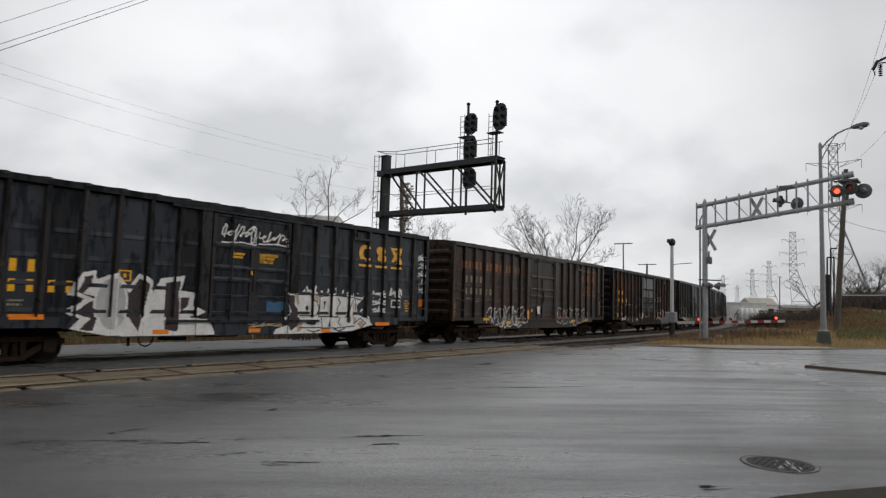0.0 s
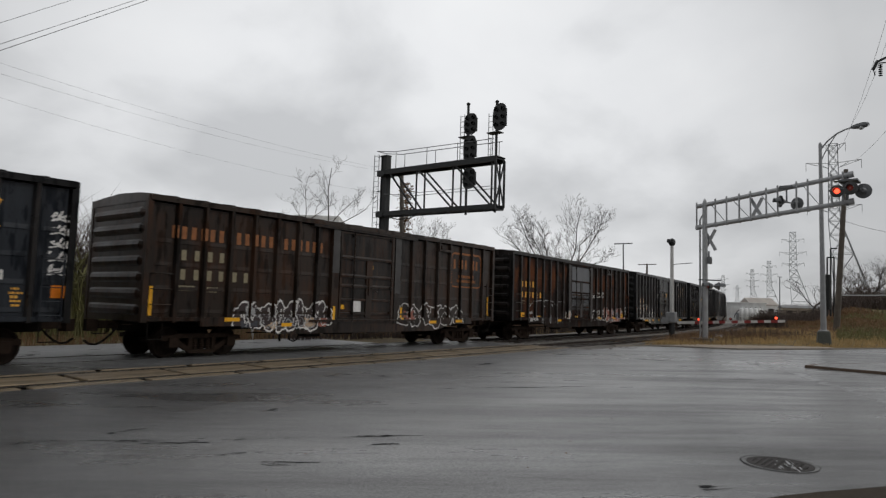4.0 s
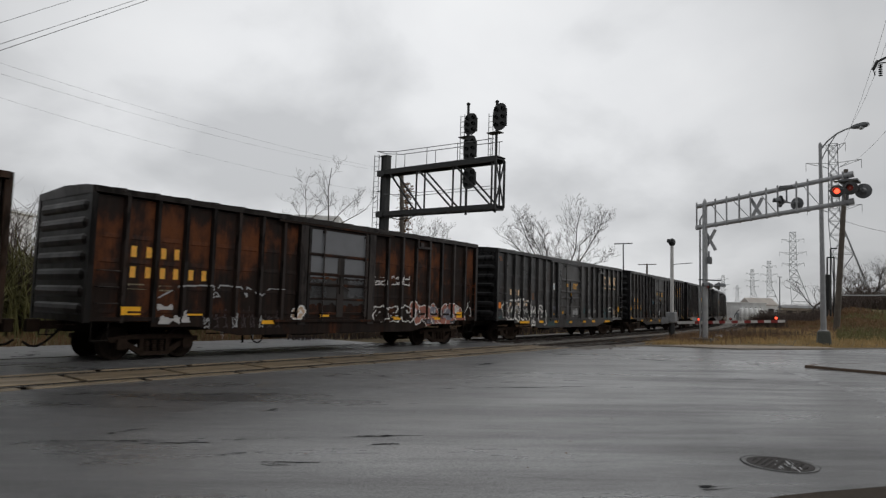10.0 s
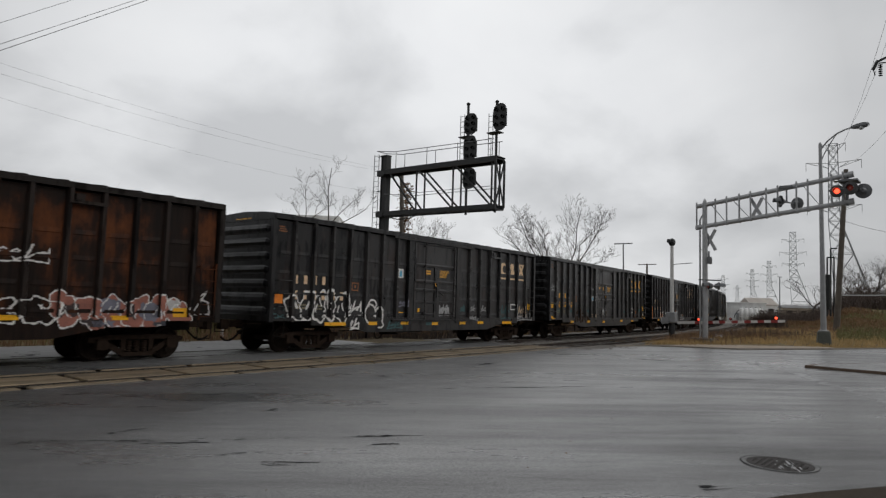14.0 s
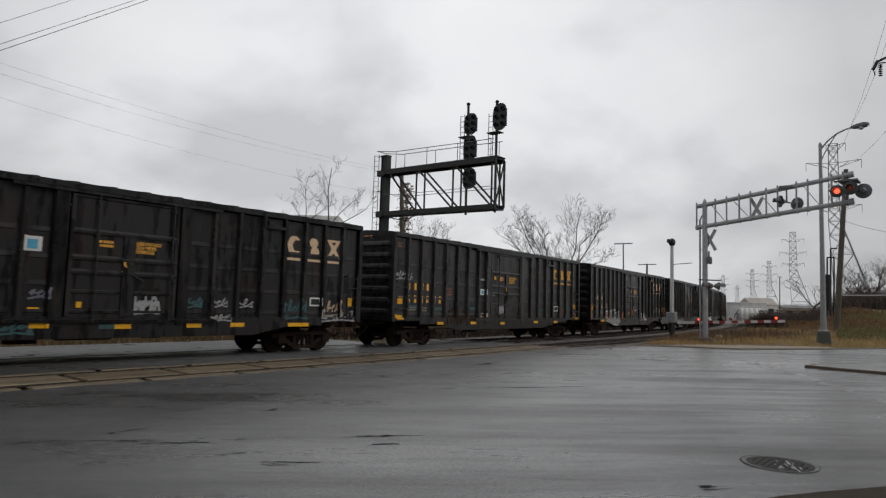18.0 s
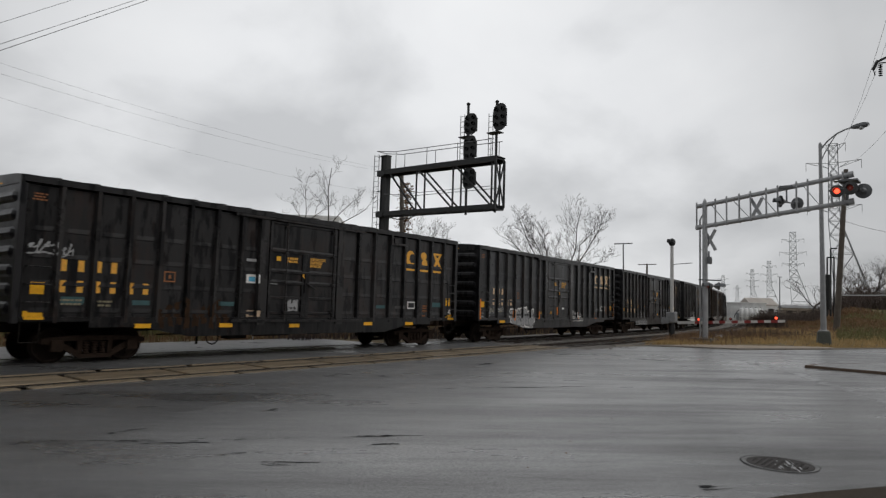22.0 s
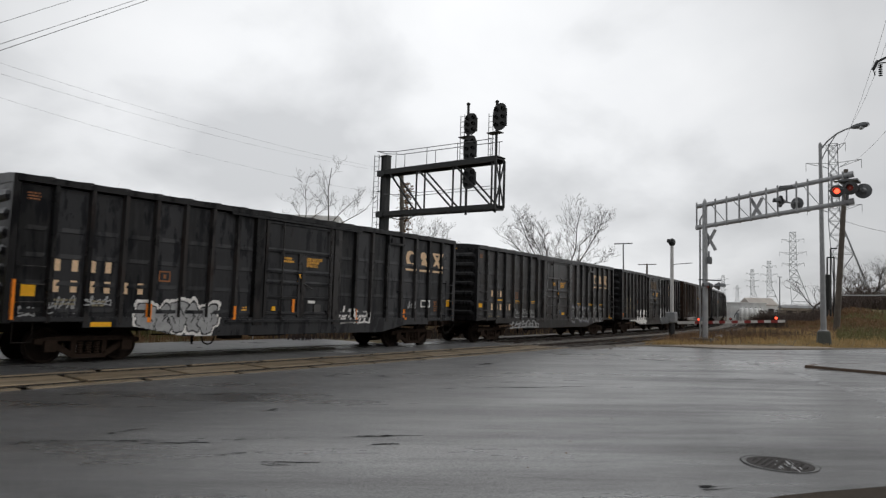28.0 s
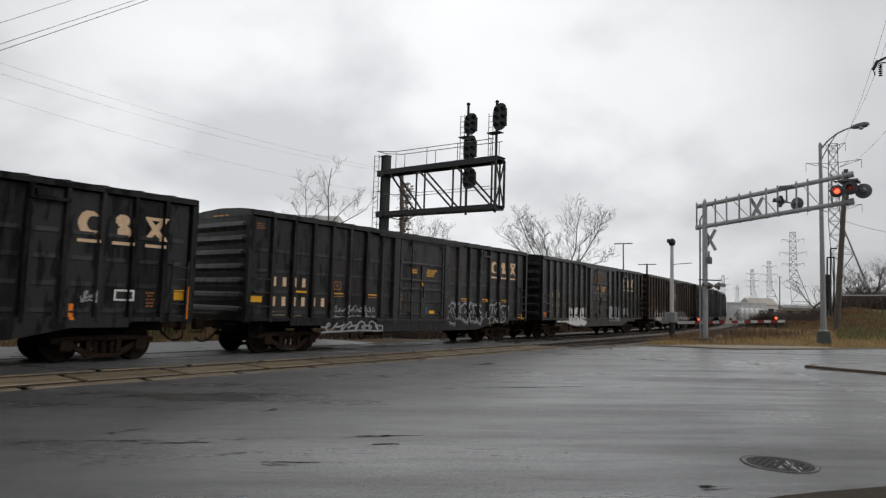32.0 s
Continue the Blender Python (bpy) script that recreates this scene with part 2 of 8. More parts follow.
M_BRUSH = simple("bare_brush_twigs", (0.075, 0.055, 0.045), 0.9, 0, 0.35, 3, 0.2)
M_TOWER = simple("galvanised_lattice", (0.24, 0.25, 0.26), 0.6, 0.0, 0.15, 0.3, 0.0)
# far towers: distance haze put into the steel's colour
M_TOWERHAZE = simple("hazed_galvanised_lattice", (0.50, 0.52, 0.54), 0.6, 0.0, 0.1, 0.3, 0.0)
M_RUBBER = simple("dirty_flangeway_filler", (0.010, 0.008, 0.006), 0.8, 0, 0.4, 5, 0.3, 0.1)
M_STONE = simple("grey_ballast_stone", (0.20, 0.185, 0.17), 0.85, 0, 0.4, 7, 0.3)
M_WALLWHITE = simple("chalky_white_wall", (0.80, 0.80, 0.79), 0.8, 0, 0.25, 0.8, 0.1)
M_ROOFGREY = simple("grey_roofing", (0.20, 0.20, 0.20), 0.8, 0, 0.25, 0.6, 0.1)
M_PALEROOF = simple("pale_weathered_roofing", (0.42, 0.38, 0.34), 0.8, 0, 0.2, 0.6, 0.1)
M_TAN = simple("tan_wall", (0.32, 0.27, 0.21), 0.8, 0, 0.2, 0.6, 0.1)
M_WIRE = simple("black_cable", (0.02, 0.02, 0.022), 0.6, 0, 0.1, 3, 0.0)
M_LENS = simple("dark_lens", (0.02, 0.02, 0.02), 0.2, 0, 0.2, 8, 0.0)
M_GLASS = simple("frosted_lamp_glass", (0.45, 0.46, 0.46), 0.2, 0, 0.1, 5, 0.0)


def glow(name, col, power):
    k = Mat(name, 0.3)
    k.color(tuple(c * 0.5 for c in col))
    k.b.inputs["Emission Color"].default_value = (*col, 1)
    k.b.inputs["Emission Strength"].default_value = power
    return k.m


M_LAMPRED = glow("lit_red_lamp", (1.0, 0.07, 0.03), 3.0)
M_LAMPDIM = glow("dim_red_lamp", (0.16, 0.02, 0.012), 0.25)


def asphalt(name="wet_asphalt", tone=1.0, wetness=0.0):
    """Wet street: fine stones, a paler band with sky sheen put into its colour, and drying streaks along the traffic.
    """
    k = Mat(name, 0.4)
    big = k.noise(0.16, 4, 0.55, (0.35, 1.0, 1))
    mid = k.noise(1.1, 5, 0.6, (0.5, 1.3, 1))
    band = k.along(-44.0, 0.16, 0.75, 6, 0.66)
    dash = k.along(-47.0, 0.12, 2.4, 5, 0.7)
    clump = k.noise(17.0, 4, 0.85)
    grit = k.noise(120.0, 2, 0.8)
    coarse = k.noise(34.0, 4, 0.8)
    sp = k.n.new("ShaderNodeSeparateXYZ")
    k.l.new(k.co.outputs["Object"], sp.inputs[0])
    # sky sheen painted into the colour as a pale band across the street
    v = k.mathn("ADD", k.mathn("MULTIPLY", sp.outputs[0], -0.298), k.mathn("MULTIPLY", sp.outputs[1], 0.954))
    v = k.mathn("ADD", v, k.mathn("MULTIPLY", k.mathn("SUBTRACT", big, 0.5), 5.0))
    sky_sheen = k.ramp(k.mathn("MULTIPLY", k.mathn("ABSOLUTE", k.mathn("SUBTRACT", v, 3.3), 0.0), 0.2), (0.06, 1.0), (0.85, 0.0))
    # far street painted paler for grazing sky light, nearest street left dark
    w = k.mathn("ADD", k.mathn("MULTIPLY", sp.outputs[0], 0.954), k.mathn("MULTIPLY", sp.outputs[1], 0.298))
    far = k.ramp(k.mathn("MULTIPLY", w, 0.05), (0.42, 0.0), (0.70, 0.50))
    sky_sheen = k.mathn("MULTIPLY", k.mathn("MAXIMUM", sky_sheen, far), k.ramp(k.mathn("MULTIPLY", w, 0.1), (0.40, 0.0), (0.62, 1.0)))
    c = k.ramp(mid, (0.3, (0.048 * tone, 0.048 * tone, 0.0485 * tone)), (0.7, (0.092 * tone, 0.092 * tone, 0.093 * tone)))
    c = k.mix(k.mathn("MULTIPLY", sky_sheen, 0.85), c, (0.45, 0.45, 0.45))
    c = k.mix(k.ramp(band, (0.42, 0.0), (0.60, 0.42)), c, (0.030 * tone, 0.026 * tone, 0.027 * tone))
    c = k.mix(k.ramp(dash, (0.57, 0.0), (0.72, 0.45)), c, (0.014, 0.014, 0.0145))
    c = k.mix(k.ramp(clump, (0.44, 0.0), (0.62, 0.45)), c, (0.016, 0.016, 0.0165))
    c = k.mix(k.ramp(coarse, (0.42, 0.0), (0.62, 0.55)), c, (0.014, 0.014, 0.015))
    c = k.mix(k.ramp(grit, (0.58, 0.0), (0.64, 0.75)), c, (0.40, 0.395, 0.39))
    stone = k.noise(62.0, 1, 0.5)
    c = k.mix(k.ramp(stone, (0.66, 0.0), (0.70, 0.8)), c, (0.42, 0.41, 0.39))
    k.color(c)
    wet = k.mathn("ADD", k.mathn("ADD", k.mathn("MULTIPLY", big, 0.2), k.mathn("MULTIPLY", mid, 0.15)), k.mathn("MULTIPLY", band, 0.65))
    k.rough(k.ramp(wet, (0.40, 0.23 - wetness), (0.60, 0.52 - wetness)))
    k.b.inputs["Specular IOR Level"].default_value = 0.62
    k.bump(k.mathn("ADD", grit, k.mathn("MULTIPLY", coarse, 0.6)), 0.22, 0.008)
    return k.m


def panel_concrete():
    k = Mat("tan_crossing_panel", 0.55)
    r = k.random()
    n1, n2 = k.noise(2.2, 5, 0.6, (0.5, 1, 1)), k.noise(24, 3)
    c = k.mix(r, (0.165, 0.120, 0.070), (0.24, 0.18, 0.11))
    c = k.mix(k.ramp(n1, (0.40, 0.0), (0.62, 0.7)), c, (0.060, 0.050, 0.038))
    c = k.mix(k.ramp(n2, (0.5, 0.0), (0.75, 0.4)), c, (0.27, 0.22, 0.16))
    k.color(c).bump(n2, 0.3, 0.01)
    k.rough(k.ramp(n1, (0.3, 0.35), (0.7, 0.65)))
    return k.m


def soil(name, cols, scale):
    k = Mat(name, 0.95)
    a, b, c = k.noise(scale, 5), k.noise(scale * 6, 5, 0.65), k.noise(scale * 60, 3)
    x = k.ramp(a, (0.32, cols[0]), (0.5, cols[1]), (0.68, cols[2]))
    x = k.mix(k.ramp(b, (0.4, 0.0), (0.65, 0.7)), x, cols[3])
    k.color(k.mix(0.4, x, k.ramp(c, (0.3, tuple(v * 0.5 for v in cols[0])), (0.7, tuple(v * 1.3 for v in cols[2])))))
    k.bump(k.mathn("ADD", b, c), 0.6, 0.04)
    return k.m


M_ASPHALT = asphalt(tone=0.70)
# far street: base colour raised in place of its wet sky reflection
M_FARROAD = simple("pale_sheen_street", (0.33, 0.33, 0.335), 0.35, 0, 0.25, 0.5, 0.1)
M_PANEL = panel_concrete()
M_GROUND = soil("winter_grass_and_dirt", ((0.075, 0.044, 0.024), (0.27, 0.19, 0.09), (0.10, 0.090, 0.036), (0.050, 0.036, 0.021)), 0.22)
M_BALLAST = soil("grey_ballast", ((0.13, 0.117, 0.104), (0.20, 0.186, 0.166), (0.25, 0.23, 0.21), (0.105, 0.085, 0.066)), 0.7)
M_SLAB = simple("tan_gritty_concrete", (0.30, 0.245, 0.185), 0.85, 0, 0.25, 2, 0.3)
M_GRASS = simple("dry_grass_blade", (0.42, 0.29, 0.125), 0.9, 0, 0.4, 0.5, 0.0)
M_GREENWEED = simple("dull_green_weed", (0.150, 0.142, 0.055), 0.9, 0, 0.4, 0.6, 0.0)
M_GREYGALV = simple("dull_galvanised_case", (0.24, 0.245, 0.25), 0.55, 0.2, 0.25, 5, 0.1)
M_DARKCONC = simple("dark_mossy_concrete", (0.085, 0.09, 0.078), 0.85, 0, 0.3, 4, 0.3)
M_WEED = simple("dead_weed_stalk", (0.24, 0.150, 0.085), 0.9, 0, 0.4, 0.7, 0.0)
M_LEAFSOIL = soil("leaf_strewn_soil", ((0.028, 0.018, 0.010), (0.055, 0.036, 0.019), (0.040, 0.030, 0.015), (0.02, 0.014, 0.009)), 2.0)
M_RUSSET = simple("russet_dead_leaves", (0.19, 0.110, 0.054), 0.9, 0, 0.4, 0.6, 0.0)
M_PATCH = simple("sealed_crack_tar", (0.016, 0.016, 0.0165), 0.75, 0, 0.3, 4, 0.1, 0.15)
M_PUDDLE = simple("wet_pale_streak", (0.25, 0.25, 0.254), 0.35, 0, 0.25, 2, 0.1)
M_COLLAR = simple("worn_tar_collar", (0.040, 0.040, 0.041), 0.7, 0, 0.4, 7, 0.2, 0.2)
M_IRONRIM = simple("worn_iron_rim", (0.115, 0.115, 0.112), 0.5, 0.1, 0.45, 9, 0.3)
M_IRON = simple("cast_iron_cover", (0.052, 0.048, 0.046), 0.7, 0.0, 0.4, 10, 0.3, 0.15)

# ---- mesh helpers ----


def box(bm, x0, x1, y0, y1, z0, z1):
    v = [bm.verts.new((x, y, z)) for x in (x0, x1) for y in (y0, y1) for z in (z0, z1)]
    for f in ((0, 1, 3, 2), (4, 6, 7, 5), (0, 4, 5, 1), (2, 3, 7, 6), (0, 2, 6, 4), (1, 5, 7, 3)):
        bm.faces.new([v[i] for i in f])


def tube(bm, p, q, r, r2=None, seg=8, caps=True):
    """A round bar from p to q, tapering from r to r2."""
    p, q = Vector(p), Vector(q)
    r2 = r if r2 is None else r2
    d = (q - p).normalized()
    a = d.cross(Vector((0, 0, 1)) if abs(d.z) < 0.9 else Vector((1, 0, 0))).normalized()
    b = d.cross(a)
    ring = [[bm.verts.new(c + (a * math.cos(t) + b * math.sin(t)) * rr) for t in (2 * math.pi * i / seg for i in range(seg))] for c, rr in ((p, r), (q, r2))]
    for i in range(seg):
        bm.faces.new((ring[0][i], ring[0][(i + 1) % seg], ring[1][(i + 1) % seg], ring[1][i]))
    if caps:
        bm.faces.new(ring[0][::-1])
        bm.faces.new(ring[1])


def beam(bm, p, q, w, h=None):
    """A square bar from p to q."""
    p, q = Vector(p), Vector(q)
    h = w if h is None else h
    d = (q - p).normalized()
    a = d.cross(Vector((0, 0, 1)) if abs(d.z) < 0.95 else Vector((1, 0, 0))).normalized()
    b = a.cross(d).normalized()
    v = [[bm.verts.new(c + a * (sa * w / 2) + b * (sb * h / 2)) for sa, sb in ((-1, -1), (1, -1), (1, 1), (-1, 1))] for c in (p, q)]
    for i in range(4):
        j = (i + 1) % 4
        bm.faces.new((v[0][i], v[0][j], v[1][j], v[1][i]))
    bm.faces.new(v[0][::-1])
    bm.faces.new(v[1])


def lathe(bm, axis_p, axis_d, prof, seg=20):
    """Turns a profile of (along, radius) about an axis."""
    d = Vector(axis_d).normalized()
    a = d.cross(Vector((0, 0, 1)) if abs(d.z) < 0.9 else Vector((1, 0, 0))).normalized()
    b = d.cross(a)
    p = Vector(axis_p)
    rings = [[bm.verts.new(p + d * h + (a * math.cos(2 * math.pi * i / seg) + b * math.sin(2 * math.pi * i / seg)) * max(r, 1e-4)) for i in range(seg)] for h, r in prof]
    for k in range(len(rings) - 1):
        for i in range(seg):
            j = (i + 1) % seg
            bm.faces.new((rings[k][i], rings[k][j], rings[k + 1][j], rings[k + 1][i]))
    bm.faces.new(rings[0][::-1])
    bm.faces.new(rings[-1])


def extrude(bm, pts, axis, a0, a1):
    """A prism: a closed outline of 2D points, drawn out along an axis (0, 1 or 2)."""
    def at(p, h):
        c = list(p)
        c.insert(axis, h)
        return c
    lo = [bm.verts.new(at(p, a0)) for p in pts]
    hi = [bm.verts.new(at(p, a1)) for p in pts]
    n = len(pts)
    for i in range(n):
        j = (i + 1) % n
        bm.faces.new((lo[i], lo[j], hi[j], hi[i]))
    bm.faces.new(lo[::-1])
    bm.faces.new(hi)


def mesh_of(bm, name, mat, smooth=False):
    bmesh.ops.recalc_face_normals(bm, faces=bm.faces)
    me = bpy.data.meshes.new(name)
    bm.to_mesh(me)
    bm.free()
    me.materials.append(mat)
    if smooth:
        for p in me.polygons:
            p.use_smooth = True
    return me


def part(name, bm, mat, parent, label="", smooth=False):
    """Links a bmesh, or a mesh that is there already, as one part of a thing."""
    me = bm if isinstance(bm, bpy.types.Mesh) else mesh_of(bm, name, mat, smooth)
    ob = new(name, me)
    ob.parent = parent
    if me.materials[0] != mat:
        ob.material_slots[0].link = "OBJECT"
        ob.material_slots[0].material = mat
    return tagged(ob, label) if label else ob


def thing(name, at, label, category, group="", kind=""):
    ob = new(name)
    ob.matrix_basis = at if isinstance(at, Matrix) else Matrix.Translation(at)
    return tagged(ob, label, category, group, kind)


def solid(name, bm, mat, label, category="", group="", kind="", at=None, smooth=False):
    ob = new(name, mesh_of(bm, name, mat, smooth))
    if at is not None:
        ob.matrix_basis = at
    return tagged(ob, label, category, group, kind)

# ---- the line of the tracks: a gentle curve ----
TRACK_Y, CURVE = 17.896, 380.0


def on_track(s, off=0.0, z=0.0):
    """A point s metres along the line, off metres from the middle of the train's track towards the street."""
    a = s / CURVE
    return Vector(((CURVE + off) * math.sin(a), TRACK_Y + CURVE - (CURVE + off) * math.cos(a), z))


def ribbon(bm, offs, s_list, zs):
    """A sheet along the line between the offsets given, with a height for each."""
    rows = [[bm.verts.new(on_track(s, o, z)) for o, z in zip(offs, zs)] for s in s_list]
    for a, b in zip(rows, rows[1:]):
        for i in range(len(offs) - 1):
            bm.faces.new((a[i], a[i + 1], b[i + 1], b[i]))


def frange(a, b, step):
    n = max(1, round((b - a) / step))
    return [a + (b - a) * i / n for i in range(n + 1)]


def smooth01(v, a, b):
    v = min(1.0, max(0.0, (v - a) / (b - a)))
    return v * v * (3 - 2 * v)


NEAR = 3.96       # the empty track lies this far on the street's side
CROSS_END = 24.3  # where the crossing's surface stops


def ground_height(x, y):
    r = math.hypot(x, y)
    h = -0.07
    s = math.atan2(x, TRACK_Y + CURVE - y) * CURVE
    off = math.hypot(x, TRACK_Y + CURVE - y) - CURVE
    if s > 24 and -6 < off < 6.5:
        h -= 0.22 * smooth01(s, 24, 26) * (1 - smooth01(abs(off - 0.2), 4.6, 6.2))
    d = (x - 31.5) * 0.42 + (y - 8.9) * 0.907
    if x > 30:
        w = smooth01(0.20 - y / x, 0.015, 0.07)
        h += 2.6 * w * smooth01(d, 9, 36)
        h += 0.25 * smooth01(d, 0.5, 5) * smooth01(off, 4.5, 8) + 0.10 * noise.noise((x * 0.25, y * 0.25, 3.0)) * smooth01(d, 0.5, 4)
    if off < -7:
        h += 0.9 * smooth01(-off, 7, 20) * smooth01(s, -40, 30) + 0.15 * noise.noise((x * 0.2, y * 0.2, 1.0))
    h += 0.8 * noise.noise((x * 0.01, y * 0.01, 7.0)) * smooth01(r, 150, 500)
    return h


def make_ground():
    xs = sorted(set(frange(-400, -60, 40) + frange(-60, -20, 8) + frange(-20, 120, 1.6) + frange(120, 300, 8) + frange(300, 1000, 50) + [1500, 2500, 4000, -1000, -3000]))
    ys = sorted(set(frange(-400, -60, 40) + frange(-60, -12, 6) + frange(-12, 60, 1.6) + frange(60, 200, 7) + frange(200, 1000, 50) + [1500, 2500, 4000, -1000, -3000]))
    verts = [(x, y, ground_height(x, y)) for x in xs for y in ys]
    n = len(ys)
    faces = [(i * n + j, (i + 1) * n + j, (i + 1) * n + j + 1, i * n + j + 1) for i in range(len(xs) - 1) for j in range(n - 1)]
    me = bpy.data.meshes.new("ground")
    me.from_pydata(verts, [], faces)
    me.materials.append(M_GROUND)
    for p in me.polygons:
        p.use_smooth = True
    tagged(new("ground", me), "winter ground of dry grass and brown dirt", "ground", kind="structure")


def make_road():
    bm = bmesh.new()
    edge = [tuple(on_track(s, NEAR + 1.22))[:2] for s in frange(-60, 23.5, 2)]
    kerb = [(27.5, 12.95), (29.6, 12.3), (30.5, 11.0), (31.5, 8.9), (34.2, 7.5), (41.6, 4.2), (60, -4.3), (100, -22.8)]
    pts = edge + kerb + [(100, -60), (-60, -60)]
    vs = [bm.verts.new((x, y, 0.0)) for x, y in pts]
    bm.faces.new(vs)
    bmesh.ops.triangulate(bm, faces=bm.faces[:])
    # the surface between and beyond the rails of the crossing
    ss = frange(-60, CROSS_END, 2)
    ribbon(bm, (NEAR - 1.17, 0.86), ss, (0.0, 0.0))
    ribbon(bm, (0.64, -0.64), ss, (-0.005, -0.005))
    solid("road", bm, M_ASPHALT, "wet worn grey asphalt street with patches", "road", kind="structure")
    bm = bmesh.new()
    ribbon(bm, (-0.86, -5.2), frange(-60, 19, 2), (0.0, -0.03))
    solid("far_street", bm, M_FARROAD, "pale wet asphalt beyond the tracks", "road", kind="structure")
    return kerb


def make_kerbs(kerb):
    k = thing("kerb", (0, 0, 0), "low weathered concrete kerb along the grass verge", "kerb", kind="structure")
    for (x0, y0), (x1, y1) in zip(kerb, kerb[1:-1]):
        d = Vector((x1 - x0, y1 - y0))
        n = max(1, round(d.length / 2.4))
        for i in range(n):
            a, b = Vector((x0, y0)) + d * (i / n), Vector((x0, y0)) + d * ((i + 0.985) / n)
            bm = bmesh.new()
            beam(bm, (a.x, a.y, 0.0), (b.x, b.y, 0.0), 0.24, 0.13)
            bmesh.ops.bevel(bm, geom=bm.edges[:], offset=0.02, segments=1, affect="EDGES")
            part("kerb_stone", bm, M_CONC, k)
    # a traffic island by the turning lane
    t = thing("traffic_island", (0, 0, 0), "traffic island with a dark worn kerb edge", "traffic island", kind="structure")
    out = [(23.45, 4.55), (24.3, 4.45), (33.0, 0.4), (33.0, -8.0), (22.6, -8.0), (22.9, 0.5), (23.05, 2.4), (23.2, 3.6)]
    bm = bmesh.new()
    extrude(bm, out, 2, -0.02, 0.08)
    part("kerb_edge", bm, simple("brown_weathered_kerb", (0.105, 0.072, 0.050), 0.85, 0, 0.35, 3, 0.3), t, "brown weathered kerb")
    bm = bmesh.new()
    c = Vector((27, -1.5))
    extrude(bm, [tuple(c + (Vector(p) - c) * 0.97) for p in out], 2, 0.0, 0.086)
    part("island_top", bm, M_ASPHALT, t)
    p = thing("pavement", (0, 0, 0), "corner of a brown pavement strewn with leaf litter", "pavement", kind="structure")
    bm = bmesh.new()
    extrude(bm, [(6.2, 1.75), (6.75, 1.52), (7.2, 1.27), (7.97, 0.80), (9.4, -0.1), (9.4, -2.5), (5.6, -2.5), (5.6, 1.4)], 2, -0.02, 0.02)
    part("slab", bm, M_LEAFSOIL, p)


def rail_mesh(bm, off, ss, head):
    prof = ((-0.036, 0.0), (0.036, 0.0)) if head else ((-0.034, -0.012), (-0.034, -0.045), (-0.012, -0.06), (-0.012, -0.135), (-0.07, -0.16), (0.07, -0.16), (0.012, -0.135), (0.012, -0.06), (0.034, -0.045), (0.034, -0.012))
    if head:
        prof = ((-0.036, 0.004), (-0.036, -0.012), (0.036, -0.012), (0.036, 0.004))
    rows = [[bm.verts.new(on_track(s, off + o, z)) for o, z in prof] for s in ss]
    for a, b in zip(rows, rows[1:]):
        for i in range(len(prof)):
            j = (i + 1) % len(prof)
            bm.faces.new((a[i], a[j], b[j], b[i]))


def make_track(name, mid, label):
    t = thing(name, (0, 0, 0), label, "railway track", "railway tracks", "structure")
    ss = frange(-60, 180, 3)
    for side in (0.753, -0.753):
        bm = bmesh.new()
        rail_mesh(bm, mid + side, ss, False)
        r = part("rail", bm, M_RAIL, t)
        bm = bmesh.new()
        rail_mesh(bm, mid + side, ss, True)
        part("rail_head", bm, M_RAILTOP, r, "worn bright rail head")
    bm = bmesh.new()
    box(bm, -0.11, 0.11, -1.3, 1.3, -0.14, -0.105)
    tie = mesh_of(bm, "tie", M_TIE)
    rnd = random.Random(5)
    for i in range(150):
        s = CROSS_END + 0.5 + i * 0.55
        p = on_track(s, mid)
        o = part("tie", tie, M_TIE, t)
        o.matrix_basis = Matrix.Translation(p) @ Matrix.Rotation(s / CURVE + rnd.uniform(-0.01, 0.01), 4, "Z")


